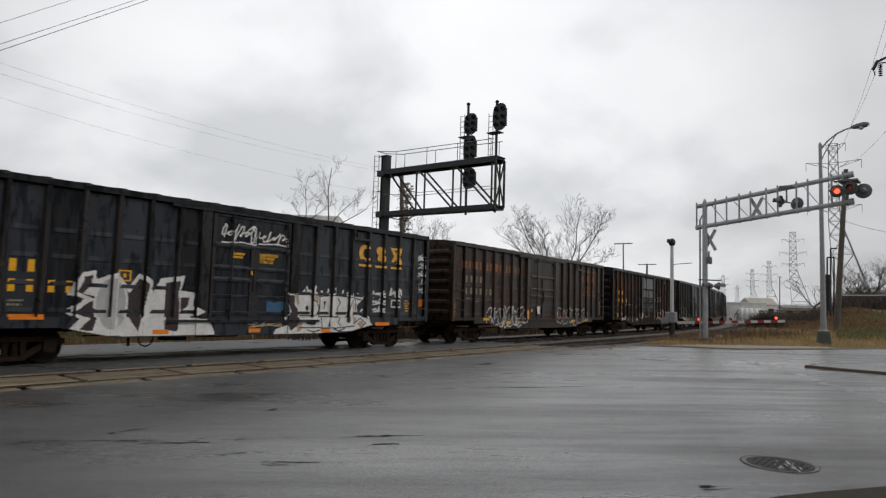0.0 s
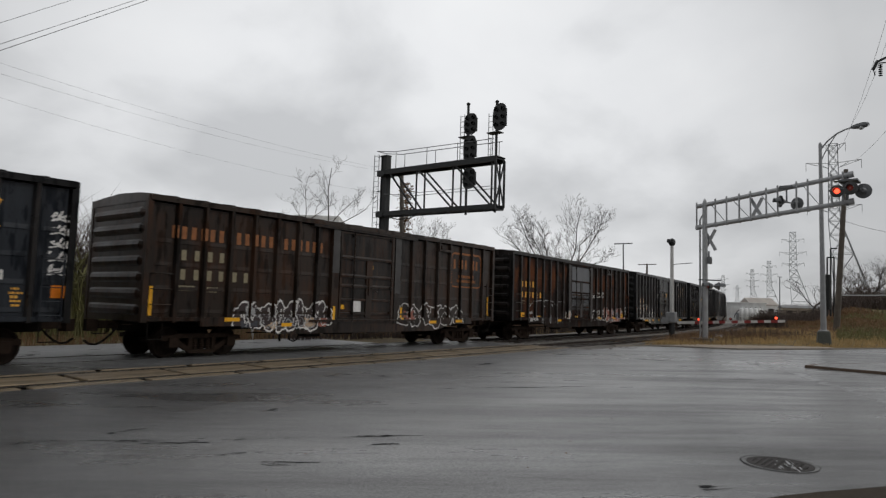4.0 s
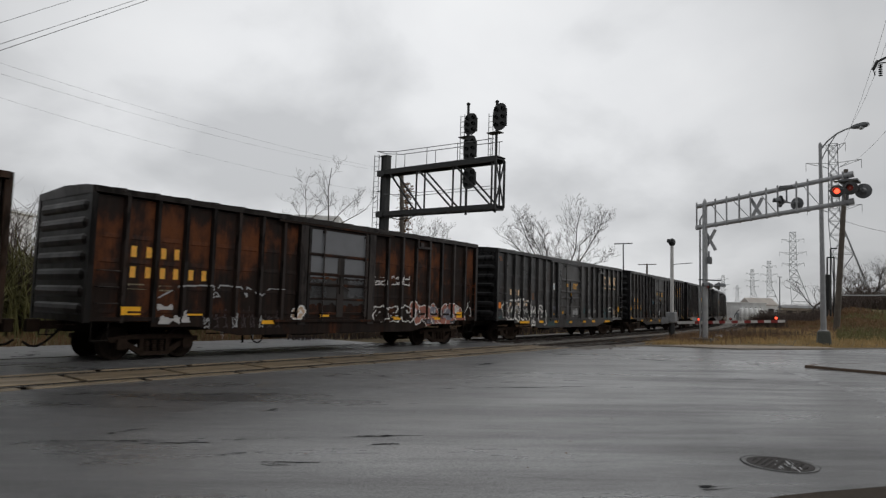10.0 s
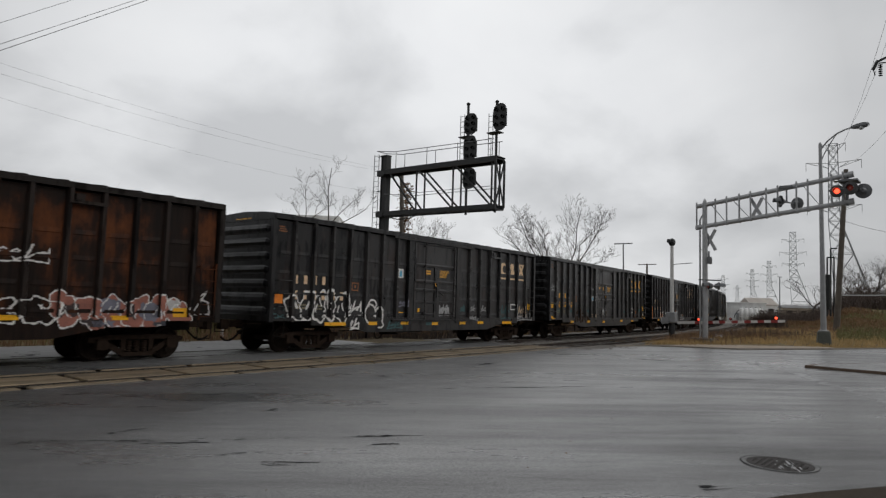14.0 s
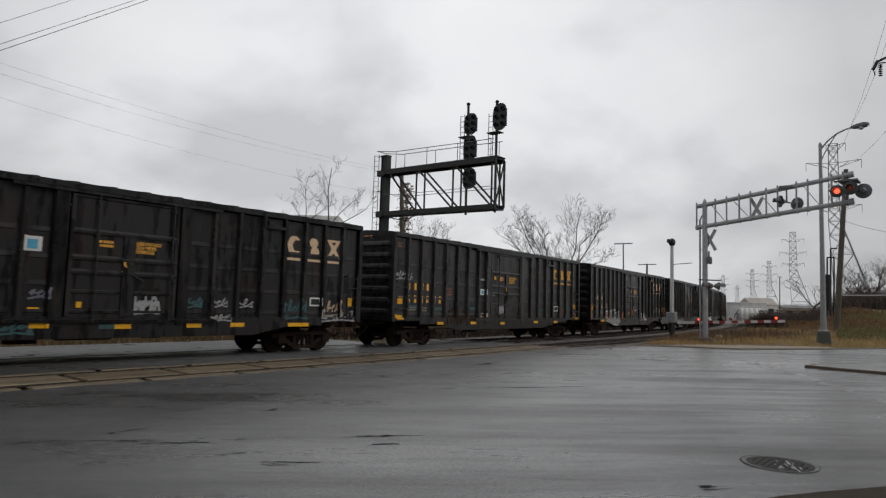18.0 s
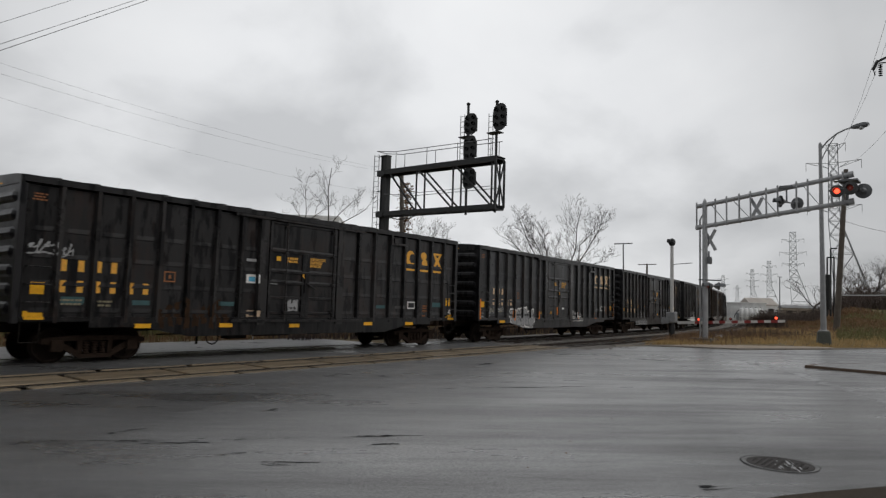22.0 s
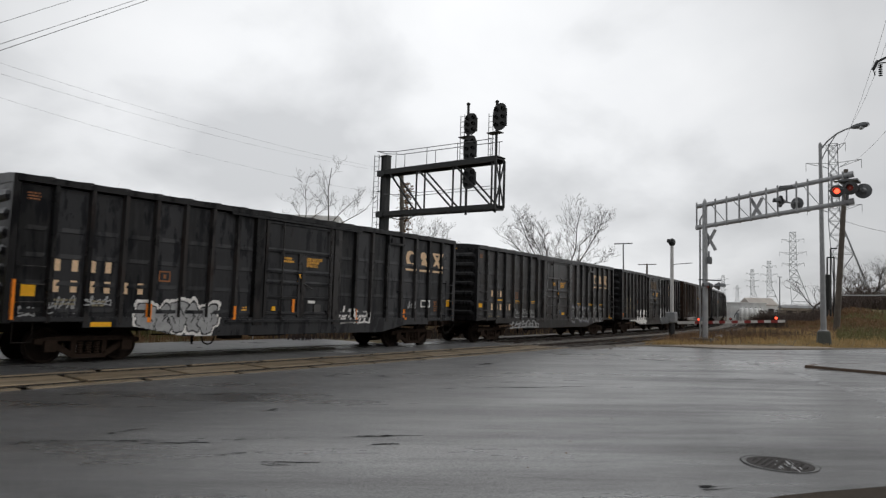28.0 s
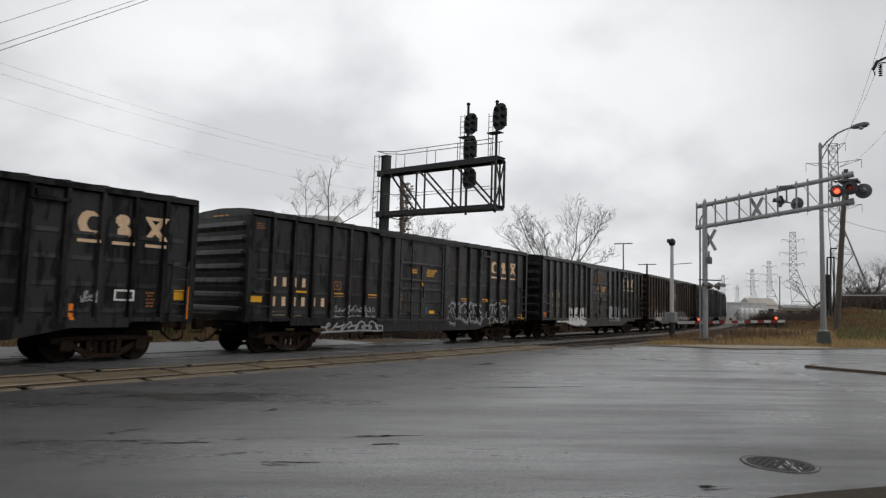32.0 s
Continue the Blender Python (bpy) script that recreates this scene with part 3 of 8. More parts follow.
def make_crossing():
    c = thing("level_crossing", (0, 0, 0), "level crossing surface of tan panels between dark rails", "level crossing", kind="structure")
    rnd = random.Random(11)
    for o0, o1, step, phase, lab in ((NEAR + 0.56, NEAR - 0.56, 2.10, 0.36, "panel"), (NEAR + 1.22, NEAR + 0.90, 2.10, 1.3, "edge_panel"), (NEAR - 0.99, NEAR - 1.12, 2.10, 1.3, "edge_panel")):
        s = -14.0 + phase
        while s < CROSS_END - 1:
            e = min(s + step, CROSS_END)
            bm = bmesh.new()
            mid = on_track((s + e) / 2, (o0 + o1) / 2)
            a = (s + e) / 2 / CURVE
            w, l = abs(o0 - o1), (e - s) - 0.13
            box(bm, -l / 2, l / 2, -w / 2, w / 2, -0.12, 0.012)
            bmesh.ops.bevel(bm, geom=[g for g in bm.edges if all(v.co.z > 0 for v in g.verts)], offset=0.015, segments=1, affect="EDGES")
            ob = part(lab, bm, M_PANEL, c)
            ob.matrix_basis = Matrix.Translation(mid + Vector((0, 0, rnd.uniform(-0.004, 0.004)))) @ Matrix.Rotation(a + rnd.uniform(-0.003, 0.003), 4, "Z")
            s = e
    # bed under the flangeways
    bm = bmesh.new()
    ss = frange(-60, CROSS_END, 2)
    ribbon(bm, (NEAR + 1.25, NEAR - 1.2), ss, (-0.1, -0.1))
    ribbon(bm, (0.9, -0.9), ss, (-0.1, -0.1))
    part("flangeway_bed", bm, M_TIE, c, "dark flangeway")
    for o0, o1 in ((NEAR + 0.93, NEAR + 0.80), (NEAR + 0.71, NEAR + 0.54), (NEAR - 0.54, NEAR - 0.70), (NEAR - 0.80, NEAR - 0.92)):
        bm = bmesh.new()
        ribbon(bm, (o0, o1), ss, (-0.004, -0.004))
        part("filler_strip", bm, M_RUBBER, c, "dirty dark filler beside the rail")


def make_ballast():
    bm = bmesh.new()
    ss = frange(CROSS_END, 180, 1.5)
    offs = [6.6, 5.6, 4.9, 3.96, 3.0, 2.0, 1.0, 0.0, -1.0, -2.0, -3.0, -4.2]
    zs = [-0.26, -0.13, -0.12, -0.125, -0.12, -0.13, -0.12, -0.125, -0.12, -0.12, -0.13, -0.3]
    rows = []
    for s in ss:
        rows.append([bm.verts.new(on_track(s, o, z + 0.02 * noise.noise((s * 0.9, o * 2, 0)))) for o, z in zip(offs, zs)])
    for a, b in zip(rows, rows[1:]):
        for i in range(len(offs) - 1):
            bm.faces.new((a[i], a[i + 1], b[i + 1], b[i]))
    solid("ballast", bm, M_BALLAST, "grey stone ballast bed beneath the tracks", "ballast", kind="structure")
    # loose stones by the end of the crossing
    rng = np.random.default_rng(3)
    verts, faces = [], []
    base = np.array([(1, 0, 0), (-1, 0, 0), (0, 1, 0), (0, -1, 0), (0, 0, 1), (0, 0, -1)], float)
    tri = ((0, 2, 4), (2, 1, 4), (1, 3, 4), (3, 0, 4), (2, 0, 5), (1, 2, 5), (3, 1, 5), (0, 3, 5))
    for i in range(5200):
        s = CROSS_END - 0.6 + abs(rng.normal(0, 1)) * 9 if i < 3500 else rng.uniform(24, 70)
        o = rng.choice((rng.normal(5.4, 0.45), rng.uniform(-1.5, 6.2)))
        if abs(o - NEAR) < 0.9 and rng.random() < 0.5:
            o = 5.3 + rng.random()
        r = rng.uniform(0.02, 0.055) * (1.5 if rng.random() < 0.12 else 1.0)
        c = np.array(on_track(s, o, 0.0 if s < CROSS_END else -0.11))
        if 5.3 < o:
            c[2] = min(0.03, ground_height(c[0], c[1]) + 0.03) if s > CROSS_END + 3 else 0.0
        k = len(verts)
        verts += list(c + base * rng.uniform(0.6, 1.3, (6, 3)) * r)
        faces += [tuple(k + j for j in t) for t in tri]
    me = bpy.data.meshes.new("loose_stones")
    me.from_pydata([tuple(v) for v in verts], [], faces)
    me.materials.append(M_STONE)
    tagged(new("loose_stones", me), "loose grey ballast stones beside the rails", "stones", kind="stuff")


def streak(bm, pts, w, z, rnd, gaps=0.0):
    """A ragged flat strip along a line of points, thin at its ends and broken by gaps."""
    runs, row = [], []
    total = sum((Vector(q) - Vector(p)).length for p, q in zip(pts, pts[1:]))
    run_len = 0.0
    for (x0, y0), (x1, y1) in zip(pts, pts[1:]):
        d = Vector((x1 - x0, y1 - y0))
        n = max(3, int(d.length / 0.14))
        u = d.normalized()
        side = Vector((-u.y, u.x))
        for i in range(n):
            t = (run_len + d.length * i / n) / total
            c = Vector((x0, y0)) + d * (i / n) + side * rnd.gauss(0, w * 0.22)
            k = w * min(1.0, 0.12 + 4 * t * (1 - t)) * rnd.uniform(0.25, 1.1)
            if rnd.random() < gaps and len(row) > 2:
                runs.append(row)
                row = []
            row.append((c + side * k * rnd.uniform(0.2, 0.6), c - side * k * rnd.uniform(0.2, 0.6)))
        run_len += d.length
    runs.append(row)
    for row in runs:
        vs = [(bm.verts.new((p.x, p.y, z)), bm.verts.new((q.x, q.y, z))) for p, q in row]
        for p, q in zip(vs, vs[1:]):
            bm.faces.new((p[0], q[0], q[1], p[1]))


def specks(bm, a, b, n, w, rnd, z=0.004):
    """Short ragged tar stains strewn along a line."""
    a, b = Vector(a), Vector(b)
    u = (b - a).normalized()
    v = Vector((-u.y, u.x))
    for _ in range(n):
        t = rnd.gauss(0.5, 0.24)
        c = a.lerp(b, t) + v * rnd.gauss(0, w)
        l, h = rnd.uniform(0.02, 0.085) * (2.2 if rnd.random() < 0.12 else 1.0), rnd.uniform(0.005, 0.022)
        vs = []
        for i in range(7):
            q = i * math.tau / 7 + rnd.uniform(-0.3, 0.3)
            p = c + u * l * math.cos(q) * rnd.uniform(0.6, 1.1) + v * h * math.sin(q) * rnd.uniform(0.5, 1.2)
            vs.append(bm.verts.new((p.x, p.y, z)))
        bm.faces.new(vs)


def make_road_marks():
    rnd = random.Random(21)
    bm = bmesh.new()
    seam = [(29.5, 9.6), (28.04, 8.63), (24.6, 6.6), (21.06, 4.44), (18.2, 2.9), (15.76, 1.63), (13.5, 0.4)]
    streak(bm, seam, 0.42, 0.005, rnd, 0.16)
    for p, q in zip(seam, seam[1:]):
        specks(bm, p, q, 26, 0.16, rnd, 0.006)
    specks(bm, (16.9, 3.0), (14.9, 1.5), 26, 0.22, rnd, 0.007)
    specks(bm, (27.5, 9.6), (22.0, 6.4), 40, 0.35, rnd, 0.007)
    solid("pavement_seam", bm, M_PUDDLE, "pale worn seam across the wet asphalt", "road marking", kind="structure")
    bm = bmesh.new()
    for p, q, w in CRACKS:
        streak(bm, [p, q], w * 1.5, 0.004, rnd)
        specks(bm, p, q, 6, 0.02 + w * 0.3, rnd, 0.0045)
    for p, q, n in STAINS:
        specks(bm, p, q, n, 0.035, rnd)
    solid("tar_patches", bm, M_PATCH, "dark tar patches and cracks in the asphalt", "road patch", kind="structure")


def make_manhole():
    t = thing("manhole", (8.22, 1.86, 0.014), "round cast iron manhole cover set in the street", "manhole cover")
    rnd = random.Random(4)
    bm = bmesh.new()
    n = 40
    ring = [(0.40 * math.cos(i * math.tau / n), 0.40 * math.sin(i * math.tau / n), rnd.uniform(0.402, 0.42) + 0.012 * math.cos(i * math.tau / n - 1.0)) for i in range(n)]
    vs = [(bm.verts.new((x, y, -0.010)), bm.verts.new((x * d / 0.40, y * d / 0.40, -0.010))) for x, y, d in ring]
    for p, q in zip(vs, vs[1:] + vs[:1]):
        bm.faces.new((p[0], p[1], q[1], q[0]))
    part("tar_collar", bm, M_COLLAR, t, "dark tar round the cover")
    bm = bmesh.new()
    lathe(bm, (0, 0, -0.03), (0, 0, 1), ((0, 0.395), (0.024, 0.392), (0.026, 0.378), (0.022, 0.356), (0, 0.35)), 44)
    part("rim", bm, M_IRONRIM, t, "worn iron rim")
    bm = bmesh.new()
    lathe(bm, (0, 0, -0.03), (0, 0, 1), ((0, 0.345), (0.022, 0.345), (0.024, 0.32), (0.020, 0.31), (0.020, 0.001)), 36)
    cover = part("cover", bm, M_IRON, t)
    bm = bmesh.new()
    box(bm, -0.016, 0.016, -0.016, 0.016, -0.012, -0.005)
    stud = mesh_of(bm, "stud", M_IRON)
    for i in range(-4, 5):
        for j in range(-4, 5):
            if i * i + j * j < 20:
                part("stud", stud, M_IRON, cover).location = (i * 0.066, j * 0.066, 0)
    bm = bmesh.new()
    for _ in range(26):
        specks(bm, (-0.22, -0.18), (0.12, -0.02), 1, 0.07, rnd, -0.004)
    part("sludge", bm, M_PUDDLE, cover, "wet pale mud on the cover")


# ---- boxcars ----
LEN, HALF, EAVE, PITCH_LEN = 16.05, 8.025, 4.25, 17.771
POST_X = [-HALF + 0.84 + 0.815 * i for i in range(7)] + [-HALF + 10.47 + 0.80 * i for i in range(7)]
DOOR0, DOOR1 = -1.30, 1.30
Y_PANEL, Y_POST, Y_DOOR = 1.455, 1.56, 1.55
POST_W = 0.13


def sill_bottom(x):
    d = HALF - abs(x)
    if d < 1.6:
        return 1.02
    if d < 2.9:
        return 0.87
    if d < 4.2:
        return 0.87 - 0.20 * (d - 2.9)
    return 0.61


def side_depth(x):
    """How far the side stands out at x: panels, posts, door."""
    for p in POST_X:
        if abs(x - p) < POST_W / 2:
            return Y_POST
    if 1.38 < abs(x) < 1.72:
        return Y_POST + 0.02
    if abs(x) <= 1.38:
        return Y_DOOR
    if HALF - abs(x) < 0.13:
        return Y_POST
    return Y_PANEL


BREAKS = sorted([p + d for p in POST_X for d in (-POST_W / 2, POST_W / 2)] + [1.38, -1.38, 1.72, -1.72, HALF - 0.13, 0.13 - HALF])

CAR_MESH = {}


def shared(key, build, mat, smooth=False):
    if key not in CAR_MESH:
        bm = bmesh.new()
        build(bm)
        CAR_MESH[key] = mesh_of(bm, key, mat, smooth)
    return CAR_MESH[key]


def hat_post(bm, w, z0, z1, depth):
    """A pressed post: a hat section that stands proud of the panels."""
    prof = ((-w / 2 - 0.02, -Y_PANEL), (-w / 2 + 0.02, -depth), (w / 2 - 0.02, -depth), (w / 2 + 0.02, -Y_PANEL), (w / 2 + 0.02, -Y_PANEL + 0.03), (-w / 2 - 0.02, -Y_PANEL + 0.03))
    extrude(bm, prof, 2, z0, z1)


def side_panel(bm, w):
    """A pressed sheet with four short lips: each slopes out downwards, breaks back sharply and dies out at its ends."""
    box(bm, -w / 2, w / 2, -Y_PANEL, -Y_PANEL + 0.04, 1.0, 4.1)
    for z in (1.22, 1.84, 2.46, 3.07):
        rows = []
        for x, k in ((-w / 2 + 0.11, 0.0), (-w / 2 + 0.19, 1.0), (w / 2 - 0.19, 1.0), (w / 2 - 0.11, 0.0)):
            rows.append([bm.verts.new((x, -Y_PANEL - d * k + 0.001, z + h)) for d, h in ((0.0, -0.012), (0.016, 0.0), (0.016, 0.014), (0.0, 0.12))])
        for p, q in zip(rows, rows[1:]):
            for i in range(3):
                bm.faces.new((p[i], p[i + 1], q[i + 1], q[i]))


def sill_mesh(bm):
    xs = [-HALF, -HALF + 1.6, -HALF + 1.601, -HALF + 2.9, -HALF + 4.2, HALF - 4.2, HALF - 2.9, HALF - 1.601, HALF - 1.6, HALF]
    zs = [1.02, 1.02, 0.87, 0.87, 0.61, 0.61, 0.87, 0.87, 1.02, 1.02]
    pts = [(x, z) for x, z in zip(xs, zs)] + [(HALF, 1.12), (-HALF, 1.12)]
    extrude(bm, pts, 1, -Y_POST + 0.01, -Y_POST + 0.05)


def roof_mesh(bm):
    prof = [(-1.58, 4.14), (-1.58, 4.29), (-1.0, 4.36), (0, 4.41), (1.0, 4.36), (1.58, 4.29), (1.58, 4.14), (1.45, 4.14), (0, 4.29), (-1.45, 4.14)]
    extrude(bm, prof, 0, -HALF, HALF)


def roof_rib(bm):
    prof = [(-1.59, 4.25), (-1.56, 4.312), (-1.0, 4.385), (0, 4.44), (1.0, 4.385), (1.56, 4.312), (1.59, 4.25)]
    extrude(bm, prof, 0, -0.06, 0.06)


def end_wall(bm):
    box(bm, -0.05, 0.0, -1.44, 1.44, 1.0, 4.10)


def end_cap(bm):
    prof = [(-1.56, 4.10), (-1.56, 4.28), (0, 4.39), (1.56, 4.28), (1.56, 4.10)]
    extrude(bm, prof, 0, -0.07, 0.02)


def corner_post(bm):
    box(bm, -0.07, 0.08, -1.57, -1.44, 0.98, 4.10)


def end_rib(bm):
    n, rows = 8, []
    prof = ((0.0, -0.15), (-0.05, -0.09), (-0.075, 0.0), (-0.05, 0.09), (0.0, 0.15))
    for y, k in ((-1.42, 0.05), (-1.25, 1.0), (1.25, 1.0), (1.42, 0.05)):
        rows.append([bm.verts.new((-0.045 + a * k, y, b * (0.6 + 0.4 * k))) for a, b in prof])
    for a, b in zip(rows, rows[1:]):
        for i in range(len(prof) - 1):
            bm.faces.new((a[i], a[i + 1], b[i + 1], b[i]))


def door_mesh(bm):
    box(bm, -1.34, 1.34, -Y_DOOR + 0.02, -Y_DOOR + 0.07, 1.12, 4.05)


def door_hardware(bm):
    box(bm, -0.08, 0.22, -Y_DOOR - 0.022, -Y_DOOR + 0.03, 1.14, 3.12)
    box(bm, 0.02, 0.12, -Y_DOOR - 0.06, -Y_DOOR - 0.022, 1.9, 2.5)
    tube(bm, (0.07, -Y_DOOR - 0.06, 2.2), (0.45, -Y_DOOR - 0.06, 2.02), 0.02, seg=6)


def door_stile(bm):
    box(bm, -0.045, 0.045, -Y_DOOR - 0.02, -Y_DOOR + 0.03, 1.14, 4.03)


def door_bar(bm):
    extrude(bm, ((-Y_DOOR + 0.03, -0.05), (-Y_DOOR - 0.012, -0.03), (-Y_DOOR - 0.012, 0.03), (-Y_DOOR + 0.03, 0.05)), 0, -1.33, 1.33)


def door_lip(bm):
    """A heavy pressed rail across the door."""
    extrude(bm, ((-Y_DOOR + 0.03, -0.07), (-Y_DOOR - 0.03, -0.06), (-Y_DOOR - 0.035, 0.0), (-Y_DOOR + 0.03, 0.075)), 0, -1.30, 1.33)


def door_stop(bm):
    """The bracket high on the side that holds the open door, with its bumper."""
    box(bm, -0.42, 0.44, -Y_POST - 0.035, -Y_PANEL, 3.79, 3.87)
    box(bm, -0.42, -0.34, -Y_POST - 0.03, -Y_PANEL, 3.87, 4.15)
    box(bm, -0.30, -0.10, -Y_POST - 0.06, -Y_PANEL, 3.87, 4.02)


def grab_iron(bm):
    tube(bm, (-0.25, -Y_POST - 0.06, 0), (0.25, -Y_POST - 0.06, 0), 0.014, seg=6)
    for x in (-0.25, 0.25):
        tube(bm, (x, -Y_POST - 0.06, 0), (x, -Y_PANEL, 0), 0.014, seg=6)


def door_rod(bm):
    tube(bm, (0, -Y_DOOR - 0.06, 1.0), (0, -Y_DOOR - 0.06, 4.1), 0.022, seg=6)
    for z in (1.3, 2.2, 3.1, 3.9):
        box(bm, -0.05, 0.05, -Y_DOOR - 0.07, -Y_DOOR + 0.02, z - 0.03, z + 0.03)


def door_track(bm):
    box(bm, -2.6, 2.6, -Y_POST - 0.06, -Y_POST + 0.02, -0.035, 0.035)


def ladder_mesh(bm):
    for x in (-0.22, 0.22):
        box(bm, x - 0.02, x + 0.02, -Y_POST - 0.07, -Y_POST - 0.04, 1.05, 2.6)
    for i in range(5):
        z = 1.15 + i * 0.32
        tube(bm, (-0.22, -Y_POST - 0.07, z), (0.22, -Y_POST - 0.07, z), 0.013, seg=5)
    for z in (1.2, 2.5):
        for x in (-0.22, 0.22):
            box(bm, x - 0.015, x + 0.015, -Y_POST - 0.05, -Y_PANEL, z - 0.02, z + 0.02)


def stirrup(bm):
    for x in (-0.2, 0.2):
        tube(bm, (x, -1.5, 1.05), (x, -1.5, 0.55), 0.014, seg=5)
    tube(bm, (-0.2, -1.5, 0.55), (0.2, -1.5, 0.55), 0.016, seg=5)


def underframe(bm):
    box(bm, -HALF + 0.1, HALF - 0.1, -0.28, 0.28, 0.72, 1.05)
    box(bm, -HALF + 0.06, HALF - 0.06, -1.43, 1.43, 1.02, 1.10)
    for x in (-6.05, -3.9, -1.5, 1.5, 3.9, 6.05):
        box(bm, x - 0.12, x + 0.12, -1.45, 1.45, 0.86, 1.04)


def brake_gear(bm):
    tube(bm, (-1.2, -0.75, 0.68), (0.1, -0.75, 0.68), 0.16, seg=12)
    tube(bm, (0.9, -0.8, 0.66), (1.4, -0.8, 0.66), 0.12, seg=10)
    tube(bm, (-4.2, -0.55, 0.62), (4.2, -0.55, 0.62), 0.02, seg=5)
    beam(bm, (-3.2, -0.9, 0.9), (-3.2, -0.9, 0.35), 0.05)
    box(bm, -2.3, -1.7, -1.1, -0.7, 0.48, 0.75)
    for k in range(8):
        a, b = k * math.tau / 8, (k + 1) * math.tau / 8
        tube(bm, (-2.9 + 0.2 * math.cos(a), -1.2, 0.55 + 0.2 * math.sin(a)), (-2.9 + 0.2 * math.cos(b), -1.2, 0.55 + 0.2 * math.sin(b)), 0.02, seg=5)


def coupler(bm):
    box(bm, -0.55, 0.15, -0.09, 0.09, 0.78, 0.98)
    extrude(bm, ((-0.76, -0.2), (-0.5, -0.2), (-0.42, -0.09), (-0.42, 0.09), (-0.5, 0.2), (-0.66, 0.2), (-0.68, 0.05), (-0.76, 0.0)), 2, 0.72, 1.02)
    beam(bm, (-0.15, -1.3, 0.93), (-0.15, 0.0, 0.88), 0.03)


def hose(bm):
    pts = [Vector((-0.1, -0.42, 0.8)) + Vector((-0.8 * t, 0.06 * math.sin(t * 3), -0.42 * math.sin(math.pi * min(1, t * 0.75)))) for t in (0, 0.2, 0.4, 0.6, 0.8, 1.0)]
    for a, b in zip(pts, pts[1:]):
        tube(bm, a, b, 0.03, seg=6)


def truck_side(bm):
    # cast sideframe: top chord, sloping tension members, journal boxes
    y0, y1 = -1.13, -0.98
    extrude(bm, ((-1.22, 0.60), (-0.62, 0.66), (0.62, 0.66), (1.22, 0.60), (1.22, 0.48), (0.98, 0.46), (0.68, 0.54), (-0.68, 0.54), (-0.98, 0.46), (-1.22, 0.48)), 1, y0, y1)
    for s in (-1, 1):
        extrude(bm, ((s * 1.0, 0.50), (s * 0.78, 0.52), (s * 0.30, 0.24), (s * 0.36, 0.12)), 1, y0 + 0.01, y1 - 0.01)
        extrude(bm, ((s * 0.42, 0.56), (s * 0.30, 0.56), (s * 0.30, 0.2), (s * 0.40, 0.2)), 1, y0 + 0.01, y1 - 0.01)
        box(bm, s * 0.89 - 0.13, s * 0.89 + 0.13, y0 - 0.06, y1, 0.30, 0.56)
    box(bm, -0.40, 0.40, y0, y1, 0.12, 0.22)


def springs(bm):
    prof = []
    for k in range(5):
        prof += [(k * 0.06, 0.055), (k * 0.06 + 0.012, 0.085), (k * 0.06 + 0.034, 0.085), (k * 0.06 + 0.046, 0.055)]
    lathe(bm, (0, -1.05, 0.225), (0, 0, 1), prof, 8)


def bolster(bm):
    box(bm, -0.2, 0.2, -1.02, 1.02, 0.42, 0.68)
    lathe(bm, (0, 0, 0.68), (0, 0, 1), ((0, 0.2), (0.12, 0.2)), 14)


def wheelset(bm):
    r = 0.419
    for s in (-1, 1):
        lathe(bm, (0, 0, 0), (0, s, 0), ((0.66, 0.08), (0.67, 0.36), (0.665, 0.445), (0.70, 0.445), (0.71, r), (0.795, r - 0.012), (0.80, 0.37), (0.77, 0.33), (0.775, 0.16), (0.82, 0.13), (0.83, 0.09)), 28)
        # cast plate stiffeners
        for a in range(6):
            t = a * math.pi / 3
            beam(bm, (0.14 * math.cos(t), s * 0.775, 0.14 * math.sin(t)), (0.33 * math.cos(t), s * 0.775, 0.33 * math.sin(t)), 0.03, 0.02)
    tube(bm, (0, -1.0, 0), (0, 1.0, 0), 0.075, seg=12)


def build_truck(car, x):
    t = new("truck")
    t.parent = car
    t.matrix_basis = Matrix.Translation((x, 0, 0))
    part("sideframe", shared("sideframe", truck_side, M_TRUCK), M_TRUCK, t)
    o = part("sideframe", CAR_MESH["sideframe"], M_TRUCK, t)
    o.matrix_basis = Matrix.Rotation(math.pi, 4, "Z")
    for dx in (-0.2, 0.0, 0.2):
        part("spring", shared("spring", springs, M_TRUCK, True), M_TRUCK, t).location = (dx, 0, 0)
    part("bolster", shared("bolster", bolster, M_GRIME), M_GRIME, t)
    sets = []
    for dx in (-0.89, 0.89):
        w = part("wheelset", shared("wheelset", wheelset, M_WHEEL), M_WHEEL, t, "worn steel wheelset")
        w.matrix_basis = Matrix.Translation((dx, 0, 0.419))
        sets.append((w, dx))
    return sets


# ---- paint on the sides: masks laid on the relief ----


def seg_dist(X, Z, a, b):
    ax, az, bx, bz = *a, *b
    dx, dz = bx - ax, bz - az
    t = np.clip(((X - ax) * dx + (Z - az) * dz) / (dx * dx + dz * dz + 1e-9), 0, 1)
    return np.hypot(X - ax - t * dx, Z - az - t * dz)


def strokes(X, Z, lines):
    d = np.full(X.shape, 9.0)
    for ln in lines:
        for a, b in zip(ln, ln[1:]):
            d = np.minimum(d, seg_dist(X, Z, a, b))
    return d


